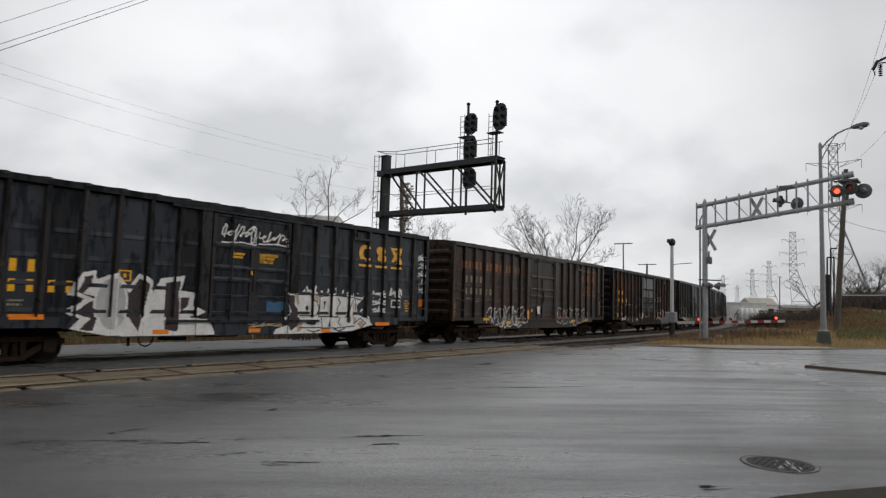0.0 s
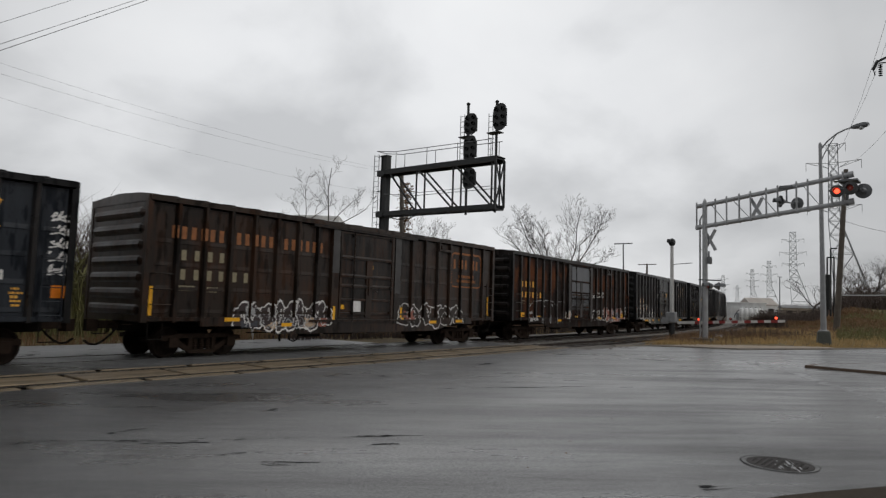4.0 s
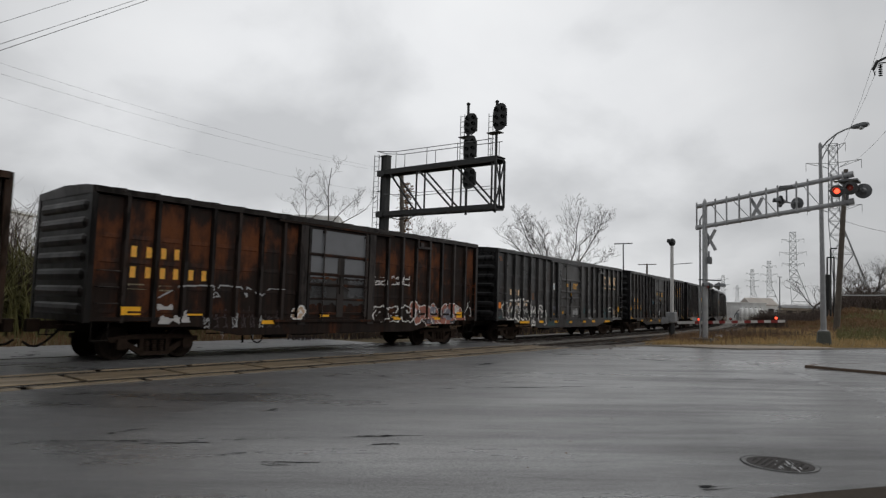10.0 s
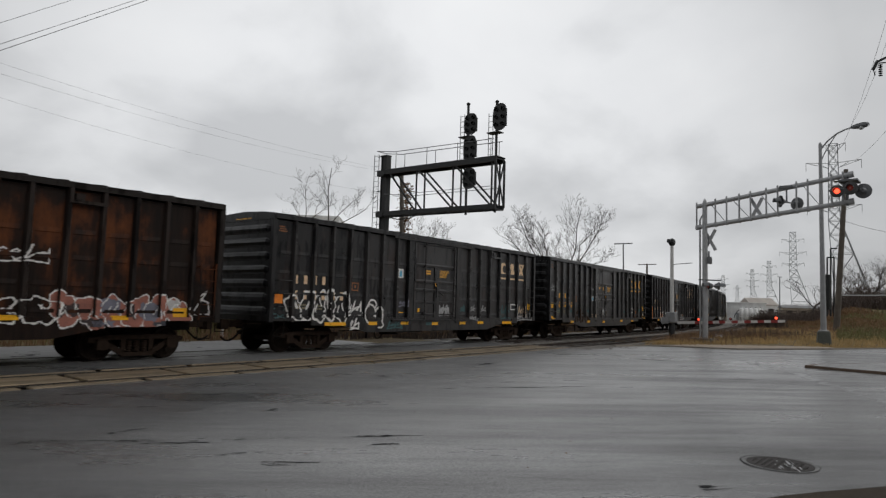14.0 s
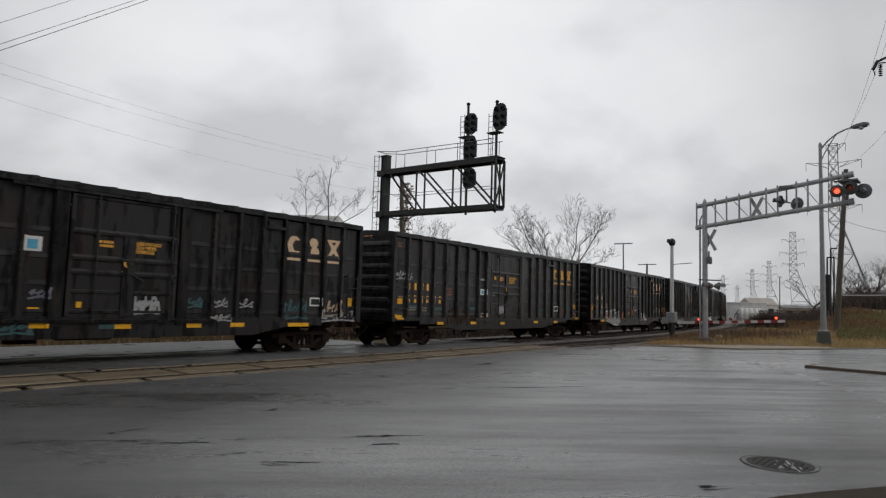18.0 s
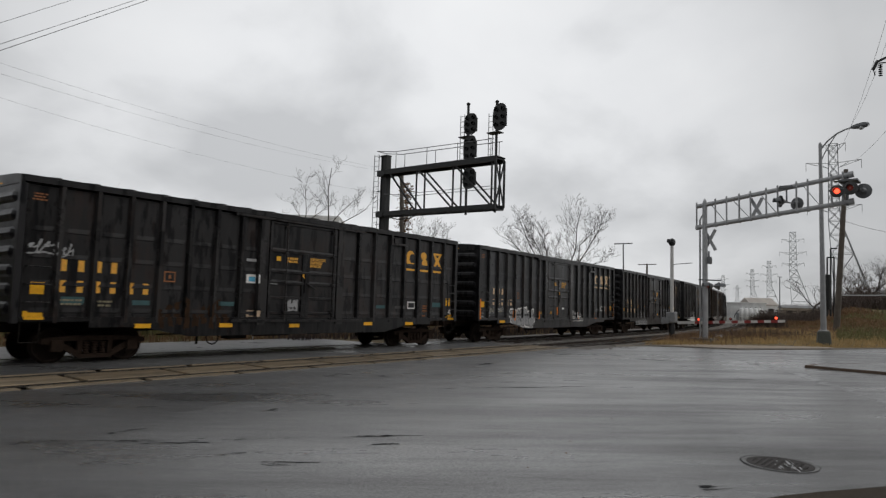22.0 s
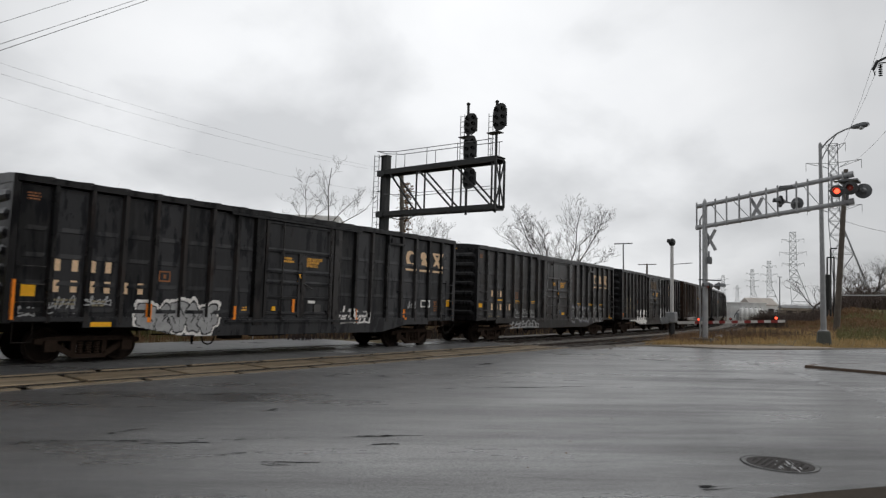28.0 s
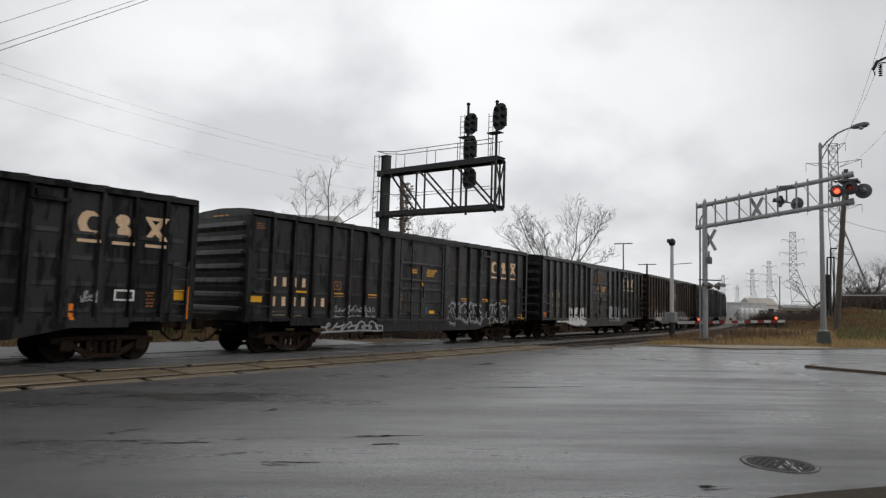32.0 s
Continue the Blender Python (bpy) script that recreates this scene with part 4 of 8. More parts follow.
def inside(X, Z, poly):
    r = np.zeros(X.shape, bool)
    n = len(poly)
    for i in range(n):
        (x0, z0), (x1, z1) = poly[i], poly[(i + 1) % n]
        if z0 == z1:
            continue
        c = ((z0 > Z) != (z1 > Z)) & (X < (x1 - x0) * (Z - z0) / (z1 - z0) + x0)
        r ^= c
    return r


def paint(car, name, x0, x1, z0, z1, fn, mat, label="", lift=0.004, cell=0.03, group_parent=None):
    """Lays paint over panels and posts alike wherever fn says so."""
    xs = sorted(set([x0, x1] + [b + e for b in BREAKS if x0 < b < x1 for e in (0,)]))
    cuts = []
    for a, b in zip(xs, xs[1:]):
        cuts += frange(a, b, cell)[:-1]
    cuts = np.array(cuts + [x1])
    zs = [z0, 1.12, z1] if z0 < 1.12 < z1 else [z0, z1]
    zc = np.array([v for p, q in zip(zs, zs[1:]) for v in frange(p, q, cell)[:-1]] + [z1])
    mx, mz = (cuts[:-1] + cuts[1:]) / 2, (zc[:-1] + zc[1:]) / 2
    X, Z = np.meshgrid(mx, mz)
    mask = fn(X, Z)
    verts, faces, seen = [], [], {}

    def vert(i, j, dep):
        key = (i, j, dep)
        if key not in seen:
            seen[key] = len(verts)
            verts.append((cuts[i], -dep - lift, zc[j]))
        return seen[key]
    flat = [side_depth(m) for m in mx]
    low = [max(d, Y_POST - 0.009) for d in flat]
    for j in range(len(mz)):
        row, deps = mask[j], (low if mz[j] < 1.12 else flat)
        i = 0
        while i < len(mx):
            if row[i]:
                k = i
                while k + 1 < len(mx) and row[k + 1] and deps[k + 1] == deps[i]:
                    k += 1
                faces.append((vert(i, j, deps[i]), vert(k + 1, j, deps[i]), vert(k + 1, j + 1, deps[i]), vert(i, j + 1, deps[i])))
                i = k + 1
            else:
                i += 1
    if not faces:
        return None
    me = bpy.data.meshes.new(name)
    me.from_pydata(verts, [], faces)
    me.materials.append(mat)
    ob = new(name, me)
    ob.parent = group_parent or car
    return tagged(ob, label) if label else ob


def bubbles(rnd, x0, x1, z0, z1, n):
    """Overlapping tilted ovals: (x, z, half width, half height, tilt)."""
    w = (x1 - x0) / n
    return [(x0 + w * (i + 0.5) + rnd.uniform(-0.1, 0.1) * w, (z0 + z1) / 2 + rnd.uniform(-0.08, 0.08) * (z1 - z0), w * rnd.uniform(0.52, 0.68), (z1 - z0) / 2 * rnd.uniform(0.8, 1.05), rnd.uniform(-0.35, 0.35)) for i in range(n)]


def graffiti(car, x0, x1, z0, z1, n, seed, fill, line, halo=None, fat=0.5, thin=0.035, label=""):
    """A painted piece of overlapping rounded shapes with lines round and inside them, and a halo outside; it spells nothing."""
    rnd = random.Random(seed)
    obs = bubbles(rnd, x0, x1, z0, z1, n)
    inner = []
    for x, z, a, b, t in obs:
        for _ in range(2):
            u, v = rnd.uniform(-0.4, 0.4), rnd.uniform(-0.5, 0.2)
            p = [(x + a * (u + 0.25 * math.sin(q * 2 + u * 9)), z + b * (v + 0.5 * q)) for q in (0, 0.33, 0.66, 1.0)]
            inner.append(p)
    frame_ = (x0 - 0.35, x1 + 0.35, z0 - 0.2, z1 + 0.25)

    def fields(X, Z):
        best = np.full(X.shape, 9.0)
        edge = np.zeros(X.shape, bool)
        for x, z, a, b, t in obs:
            wob = 1 + 0.10 * np.sin(5 * np.arctan2(Z - z, X - x) + x * 7) + 0.05 * np.sin(9 * np.arctan2(Z - z, X - x) + seed)
            dx, dz = (X - x) + t * (Z - z), Z - z
            r = np.hypot(dx / (a * wob), dz / (b * wob))
            d = (r - 1) * min(a, b)
            edge = np.where(d < 0, False, edge)
            edge |= np.abs(d) < thin / 2
            best = np.minimum(best, d)
        edge |= (best < 0) & (strokes(X, Z, inner) < thin * 0.5)
        ok = Z > np.vectorize(sill_bottom)(X) + 0.01
        return best, edge, ok
    root = None
    if fill is not None:
        root = paint(car, "graffiti_fill", *frame_, lambda X, Z: (lambda f: (f[0] < 0) & f[2])(fields(X, Z)), fill, label)
    if halo is not None:
        o = paint(car, "graffiti_halo", *frame_, lambda X, Z: (lambda f: (f[0] >= 0) & (f[0] < 0.075) & f[2])(fields(X, Z)), halo, "" if root else label, group_parent=root)
        root = root or o
    if line is not None:
        paint(car, "graffiti_outline", *frame_, lambda X, Z: (lambda f: f[1] & f[2])(fields(X, Z)), line, "" if root else label, lift=0.007, group_parent=root, cell=0.024)


def scrawl(car, x0, x1, z0, z1, n, seed, mat, thin=0.022, label="loose spray-can squiggle"):
    """Running loops and zigzags; they spell nothing."""
    rnd = random.Random(seed)
    lines, pts = [], []
    m = 9 * n
    ph, k = rnd.uniform(0, 6), rnd.uniform(0.75, 1.25)
    for i in range(m + 1):
        t = i / m
        a = ph + i * 0.92 * k
        amp = 0.55 + 0.45 * math.sin(i * 0.37 + seed)
        pts.append((x0 + (x1 - x0) * min(1, max(0, t + 0.42 / n * math.cos(a * 0.93))), (z0 + z1) / 2 + (z1 - z0) / 2 * amp * math.sin(a)))
    lines.append(pts + [(x1, z0 - 0.01), (x0 + (x1 - x0) * 0.6, z0 + 0.03), (x0, z0 - 0.02)])
    return paint(car, "scribble", x0 - 0.05, x1 + 0.05, z0 - 0.07, z1 + 0.05, lambda X, Z: strokes(X, Z, lines) < thin * 0.8, mat, label, cell=0.02)


def rect(car, name, x0, x1, z0, z1, mat, label="", lift=0.005):
    return paint(car, name, x0, x1, z0, z1, lambda X, Z: X == X, mat, label, lift, 0.5)


def logo(car, mat, shift=0.0):
    """The owner's mark, as plain shapes: a crescent, two discs and an hourglass, each over a bar."""
    def crescent(u, v):
        return (np.hypot(u / 0.88, v) < 1.0) & (np.hypot((u - 0.42) / 0.62, v / 0.60) > 1.0)

    def discs(u, v):
        return (np.hypot((u + 0.10) / 0.60, (v - 0.47) / 0.53) < 1.0) | (np.hypot((u - 0.10) / 0.60, (v + 0.47) / 0.53) < 1.0)

    def glass(u, v):
        return (np.abs(v) < 1) & (np.abs(u) < 0.34 + 0.66 * np.abs(v)) & (np.abs(u) < 1) & ~((np.abs(v) > 0.45) & (np.abs(v) < 0.75) & (np.abs(u) < (np.abs(v) - 0.40)))
    for x, fn in ((5.36 + shift, crescent), (6.17 + shift, discs), (6.99 + shift, glass)):
        o = paint(car, "owner_mark", x - 0.3, x + 0.3, 3.08, 3.68, lambda X, Z: fn((X - x) / 0.29, (Z - 3.37) / 0.30), mat, "faded yellow block shape of the owner's mark", cell=0.02)
        rect(car, "underline", x - 0.25, x + 0.25, 2.90, 2.98, mat).parent = o


def code_bars(car, xs, z, h, mat, label):
    """A row of characters that are kept as plain upright bars."""
    for i, x in enumerate(xs):
        def fn(X, Z):
            u, v = np.abs(X - x) / 0.072, np.abs(Z - z) / (h / 2)
            return u ** 6 + v ** 8 < 1
        paint(car, "number_bar", x - 0.13, x + 0.13, z - h / 2, z + h / 2, fn, mat, label if i == 0 else "", cell=0.02)


def small_print(car, x0, x1, z0, z1, rows, seed, mat, label="small stencilled lines"):
    rnd = random.Random(seed)
    cuts = [(z1 - (i + 0.5) * (z1 - z0) / rows, x0 + rnd.uniform(0, 0.15) * (x1 - x0), x1 - rnd.uniform(0, 0.3) * (x1 - x0)) for i in range(rows)]

    def fn(X, Z):
        out = np.zeros(X.shape, bool)
        for z, a, b in cuts:
            out |= (np.abs(Z - z) < (z1 - z0) / rows * 0.28) & (X > a) & (X < b) & (np.sin(X * 70 + z * 50) > -0.75)
        return out
    paint(car, "stencilled_lines", x0, x1, z0, z1, fn, mat, label, cell=0.016)


BAYS = []
for _edges in ([-HALF + 0.13] + POST_X[:7] + [-1.55], [1.55] + POST_X[7:] + [HALF - 0.13]):
    BAYS += list(zip(_edges, _edges[1:]))


def build_boxcar(body, label, door=None, end=None, posts=None):
    car = tagged(new("boxcar"), label, "boxcar", "boxcars of the freight train")
    end, posts = end or body, posts or body
    for sx in (1, -1):
        turn = Matrix.Identity(4) if sx == 1 else Matrix.Rotation(math.pi, 4, "Z")
        for a, b in BAYS:
            w = b - a
            o = part("side_panel", shared(f"side_panel_{w:.2f}", lambda bm: side_panel(bm, w), body), body, car)
            o.matrix_basis = turn @ Matrix.Translation(((a + b) / 2, 0, 0))
        for x in POST_X:
            o = part("side_post", shared("side_post", lambda bm: hat_post(bm, POST_W, 0.98, 4.16, Y_POST), posts), posts, car)
            o.matrix_basis = turn @ Matrix.Translation((x, 0, 0))
        for x in (-1.55, 1.55):
            o = part("door_post", shared("door_post", lambda bm: hat_post(bm, 0.34, 0.90, 4.16, Y_POST + 0.02), posts), posts, car)
            o.matrix_basis = turn @ Matrix.Translation((x, 0, 0))
        o = part("side_sill", shared("side_sill", sill_mesh, body), body, car)
        o.matrix_basis = turn
        d = part("door", shared("door", door_mesh, door or body), door or body, car)
        d.matrix_basis = turn
        part("lock_plate", shared("lock_plate", door_hardware, posts), posts, d)
        for x in (-1.30, 1.30):
            o = part("door_stile", shared("door_stile", door_stile, posts), posts, d)
            o.matrix_basis = Matrix.Translation((x, 0, 0))
        for z in (2.20, 2.54, 3.17):
            o = part("door_rail", shared("door_rail", door_lip, door or body), door or body, d)
            o.matrix_basis = Matrix.Translation((0, 0, z))
        for z in (1.02, 1.25, 1.72, 4.0):
            o = part("door_bar", shared("door_bar", door_bar, door or body), door or body, d)
            o.matrix_basis = Matrix.Translation((0, 0, z))
        for x in (-0.74, 1.17):
            o = part("locking_rod", shared("locking_rod", door_rod, posts), posts, d)
            o.matrix_basis = Matrix.Translation((x, 0, 0))
        for z in (1.02, 4.09):
            o = part("door_track", shared("door_track", door_track, body), body, car)
            o.matrix_basis = turn @ Matrix.Translation((0, 0, z))
        o = part("door_stop", shared("door_stop", door_stop, posts), posts, car)
        o.matrix_basis = turn @ Matrix.Translation((-HALF + 12.47, 0, 0))
        for z in (1.45, 1.85, 2.25):
            o = part("grab_iron", shared("grab_iron", grab_iron, posts), posts, car)
            o.matrix_basis = turn @ Matrix.Translation((-HALF + 0.45, 0, z))
        o = part("ladder", shared("ladder", ladder_mesh, body), body, car)
        o.matrix_basis = turn @ Matrix.Translation((HALF - 0.38, 0, 0))
        for x in (-HALF + 0.35, HALF - 0.35):
            o = part("step", shared("step", stirrup, M_GRIME), M_GRIME, car)
            o.matrix_basis = turn @ Matrix.Translation((x, 0, 0))
        e = part("end_wall", shared("end_wall", end_wall, end), end, car)
        e.matrix_basis = turn @ Matrix.Translation((-HALF, 0, 0))
        if sx == 1 and body not in (M_BROWN, M_RUST):
            for y0, y1 in ((-0.45, -0.30), (-0.24, 0.0), (0.06, 0.30)):
                bm = bmesh.new()
                box(bm, -0.074, -0.068, y0, y1, 4.15, 4.185)
                part("stencilled_bar", bm, M_LOGO, e, "small yellow stencilled bar")
        part("end_cap", shared("end_cap", end_cap, end), end, e)
        part("corner_post", shared("corner_post", corner_post, end), end, e)
        o = part("corner_post", CAR_MESH["corner_post"], end, e)
        o.matrix_basis = Matrix.Translation((0, 3.01, 0))
        for z in (1.30, 1.72, 2.14, 2.56, 2.98, 3.40, 3.82):
            r = part("end_rib", shared("end_rib", end_rib, end), end, e)
            r.matrix_basis = Matrix.Translation((0, 0, z))
        o = part("coupler", shared("coupler", coupler, M_TRUCK), M_TRUCK, car)
        o.matrix_basis = turn @ Matrix.Translation((-HALF, 0, 0))
        o = part("air_hose", shared("air_hose", hose, M_GRIME, True), M_GRIME, car)
        o.matrix_basis = turn @ Matrix.Translation((-HALF, 0, 0))
    roof = part("roof", shared("roof", roof_mesh, end), end, car)
    for i in range(18):
        o = part("roof_rib", shared("roof_rib", roof_rib, end), end, roof)
        o.matrix_basis = Matrix.Translation((-HALF + 0.70 + i * 0.865, 0, 0))
    part("underframe", shared("underframe", underframe, M_GRIME), M_GRIME, car)
    part("brake_gear", shared("brake_gear", brake_gear, M_GRIME), M_GRIME, car)
    sets = []
    for x in (-6.05, 6.05):
        sets += build_truck(car, x)
    return car, sets


# distance the train has run at t seconds


def run(t):
    return 3.1667 * (t - 9.0) - 0.01135 * (t - 9.0) ** 2 / 2


def car_pose(i, t):
    c = 17.565 + PITCH_LEN * (i - 2) - run(t)
    a, b = on_track(c - 6.05), on_track(c + 6.05)
    m = (a + b) / 2
    return Matrix.Translation(m) @ Matrix.Rotation(math.atan2(b.y - a.y, b.x - a.x), 4, "Z")




# ---- things round the crossing ----


def signal_head(parent, y, z0, z1, w, x):
    """A dark oval signal head that faces along the track."""
    h = (z1 - z0)
    pts = []
    for i in range(28):
        a = 2 * math.pi * i / 28
        c, s = math.cos(a), math.sin(a)
        k = 2.6
        pts.append((y + w / 2 * math.copysign(abs(c) ** (2 / k), c), (z0 + z1) / 2 + h / 2 * math.copysign(abs(s) ** (2 / k), s)))
    bm = bmesh.new()
    extrude(bm, pts, 0, x - 0.10, x - 0.06)
    plate = part("signal_head", bm, M_DARKSTEEL, parent, "dark oval signal background")
    bm = bmesh.new()
    box(bm, x - 0.06, x + 0.22, y - w * 0.28, y + w * 0.28, z0 + h * 0.18, z1 - h * 0.18)
    part("lamp_housing", bm, M_DARKSTEEL, plate)
    n = 3 if h > 1.1 else 2
    for i in range(n):
        for dy in (-0.2, 0.2):
            zz = z0 + h * (0.22 + 0.56 * i / max(1, n - 1))
            bm = bmesh.new()
            tube(bm, (x - 0.10, y + dy, zz), (x - 0.19, y + dy, zz), 0.09, 0.095, 12, False)
            part("lamp_hood", bm, M_DARKSTEEL, plate)


def ladder(name, parent, x, y, z0, z1, wy, mat, step=0.32):
    bm = bmesh.new()
    for d in (-wy / 2, wy / 2):
        tube(bm, (x, y + d, z0), (x, y + d, z1), 0.022, seg=5)
    z = z0 + 0.1
    while z < z1:
        tube(bm, (x, y - wy / 2, z), (x, y + wy / 2, z), 0.014, seg=5)
        z += step
    return part(name, bm, mat, parent)


def make_gantry():
    X, YP, YT = 27.66, 28.0, 19.50
    g = thing("signal_gantry", (0, 0, 0), "black steel cantilever signal gantry over the tracks", "signal gantry")
    z0 = ground_height(X, YP)

    def sag(y):
        """The arm droops a little towards its tip."""
        return -0.15 * (YP - y) / (YP - YT)

    def bar(name, mat, a, b, w, h=None, label=""):
        bm = bmesh.new()
        beam(bm, a, b, w, h)
        return part(name, bm, mat, g, label)

    def pipe(name, mat, points, r, label=""):
        bm = bmesh.new()
        for a, b in zip(points, points[1:]):
            tube(bm, a, b, r, seg=6)
        return part(name, bm, mat, g, label)
    bm = bmesh.new()
    box(bm, X - 0.13, X + 0.13, YP - 0.20, YP + 0.20, z0, 10.50)
    for y in (-0.22, 0.22):
        box(bm, X - 0.19, X + 0.19, YP + y - 0.02, YP + y + 0.02, z0, 10.55)
    post = part("post", bm, M_DARKSTEEL, g)
    bm = bmesh.new()
    box(bm, X - 0.22, X + 0.22, YP - 0.27, YP + 0.27, 10.552, 10.60)
    part("post_cap", bm, M_DARKSTEEL, post)
    for z in (9.45, 6.95):
        bm = bmesh.new()
        box(bm, X - 0.45, X + 0.45, YP - 0.30, YP + 0.30, z - 0.17, z + 0.17)
        part("clamp", bm, M_DARKSTEEL, post)
    bm = bmesh.new()
    box(bm, X - 0.7, X + 0.7, YP - 0.8, YP + 0.8, z0 - 0.2, z0 + 0.25)
    part("footing", bm, M_CONC, g)
    ztop, zbot = 9.47, 6.96
    ys = [25.10, 22.38, 19.76]
    for x in (X - 0.36, X + 0.36):
        for z, nm in ((ztop, "top_chord"), (zbot, "bottom_chord")):
            bar(nm, M_DARKSTEEL, (x, YT, z + sag(YT)), (x, YP - 0.30, z), 0.14, 0.26)
        for y in ys:
            bar("strut", M_DARKSTEEL, (x, y, zbot + sag(y) + 0.1), (x, y, ztop + sag(y) - 0.1), 0.075)
        for ya, yb in ((YP - 0.75, 25.20), (24.95, 22.48), (22.23, 19.86)):
            bar("brace", M_DARKSTEEL, (x, ya, ztop + sag(ya) - 0.12), (x, yb, zbot + sag(yb) + 0.12), 0.085)
    for k in range(8):
        y = YT + 0.05 + k * 1.1
        for z in (ztop + 0.06, zbot - 0.12):
            bar("cross_tie", M_DARKSTEEL, (X - 0.36, y, z + sag(y)), (X + 0.36, y, z + sag(y)), 0.08, 0.06)
    bar("walkway", M_DARKSTEEL, (X, YT - 0.05, ztop + 0.155 + sag(YT)), (X, YP - 0.34, ztop + 0.155), 0.84, 0.03)
    for x in (X - 0.40, X + 0.40):
        bar("end_post", M_DARKSTEEL, (x, YT, ztop + sag(YT)), (x, YT, zbot + sag(YT)), 0.09)
        bar("end_brace", M_DARKSTEEL, (x, YT, ztop + sag(YT)), (2 * X - x, YT, zbot + sag(YT)), 0.06)
    # a handrail on each side of the walkway, and a rail through the truss
    for x in (X - 0.38, X + 0.38):
        pipe("handrail", M_GREYSTEEL, [(x, YT + 0.15, 10.65 + 1.6 * sag(YT)), (x, 27.0, 10.64), (x, YP + 0.42, 10.86)], 0.022, "thin grey handrail")
        for y in (19.85, 22.1, 24.35, 26.8):
            pipe("rail_post", M_GREYSTEEL, [(x, y, ztop + sag(y)), (x, y, 10.65 + 1.6 * sag(y))], 0.02)
        pipe("lower_rail", M_GREYSTEEL, [(x, YT + 0.2, 7.90), (x, 26.8, 8.03), (x, YP - 0.3, 8.16)], 0.018)
    pipe("handrail", M_GREYSTEEL, [(X - 0.38, YP + 0.42, 10.86), (X + 0.38, YP + 0.42, 10.86)], 0.022)
    ladder("ladder", g, X - 0.1, YP + 0.72, z0 + 0.3, 10.72, 0.40, M_GREYSTEEL)
    for z in (4.0, 6.4, 8.45, 10.6):
        pipe("ladder_bracket", M_GREYSTEEL, [(X, YP + 0.2, z), (X, YP + 0.72, z)], 0.025)
    for y, zt, heads in ((21.72, 12.68, ((10.90, 12.10, 0.90), (9.43, 10.87, 0.90), (7.92, 9.07, 0.90))), (19.78, 12.46, ((10.86, 12.32, 0.90),))):
        bm = bmesh.new()
        tube(bm, (X, y, 6.55), (X, y, zt), 0.07, seg=10)
        lathe(bm, (X, y, zt - 0.02), (0, 0, 1), ((0, 0.08), (0.08, 0.11), (0.15, 0.05)), 10)
        part("signal_mast", bm, M_DARKSTEEL, g)
        for a, b, w in heads:
            signal_head(g, y - 0.33, a, b, w, X - 0.12)
        ladder("mast_ladder", g, X + 0.05, y + 0.42, 9.6, zt - 0.5, 0.28, M_GREYSTEEL, 0.3)
        bm = bmesh.new()
        box(bm, X - 0.25, X + 0.25, y - 0.30, y + 0.48, heads[0][0] - 0.06, heads[0][0] - 0.02)
        part("platform", bm, M_DARKSTEEL, g)
    pipe("cable", M_WIRE, [(X, YP - 0.5, 6.75), (X, YP - 1.2, 6.6), (X, YP - 2.0, 6.62), (X, YP - 2.8, 6.78)], 0.03)


def flasher(parent, x, y, z, way, lit=None, r=0.30, turn=0.0):
    """A round crossing lamp: dark target disc, hood and lens; way is +1 or -1 along the road."""
    bm = bmesh.new()
    lathe(bm, (x, y, z), (way, 0, 0), ((0, 0.11), (0.02, r), (0.035, r), (0.05, 0.13)), 22)
    d = part("target_disc", bm, M_LENS if way < 0 else M_GREYSTEEL, parent, "round dark target disc" if way < 0 else "grey back of a lamp disc")
    bm = bmesh.new()
    lathe(bm, (x, y, z), (-way, 0, 0), ((0, 0.15), (0.10, 0.15), (0.20, 0.08)), 14)
    part("lamp_case", bm, M_GREYSTEEL, d)
    bm = bmesh.new()
    lathe(bm, (x + way * 0.05, y, z), (way, 0, 0), ((0, 0.125), (0.03, 0.11), (0.045, 0.06)), 16)
    part("lens", bm, lit or M_LENS, d, "lit red lens" if lit else "unlit lens")
    bm = bmesh.new()
    n = 10
    rows = []
    for i in range(n + 1):
        a = math.pi * (-0.05 + 1.1 * i / n)
        rows.append([bm.verts.new((x + way * s, y + 0.16 * math.cos(a) * k, z + 0.16 * math.sin(a) * k)) for s, k in ((0.05, 1), (0.34, 0.96), (0.34, 1.0), (0.05, 1.05))])
    for p, q in zip(rows, rows[1:]):
        for j in range(4):
            bm.faces.new((p[j], p[(j + 1) % 4], q[(j + 1) % 4], q[j]))
    part("hood", bm, M_GREYSTEEL, d)
    d.matrix_basis = Matrix.Translation((x, y, z)) @ Matrix.Rotation(radians(turn), 4, "Z") @ Matrix.Translation((-x, -y, -z))


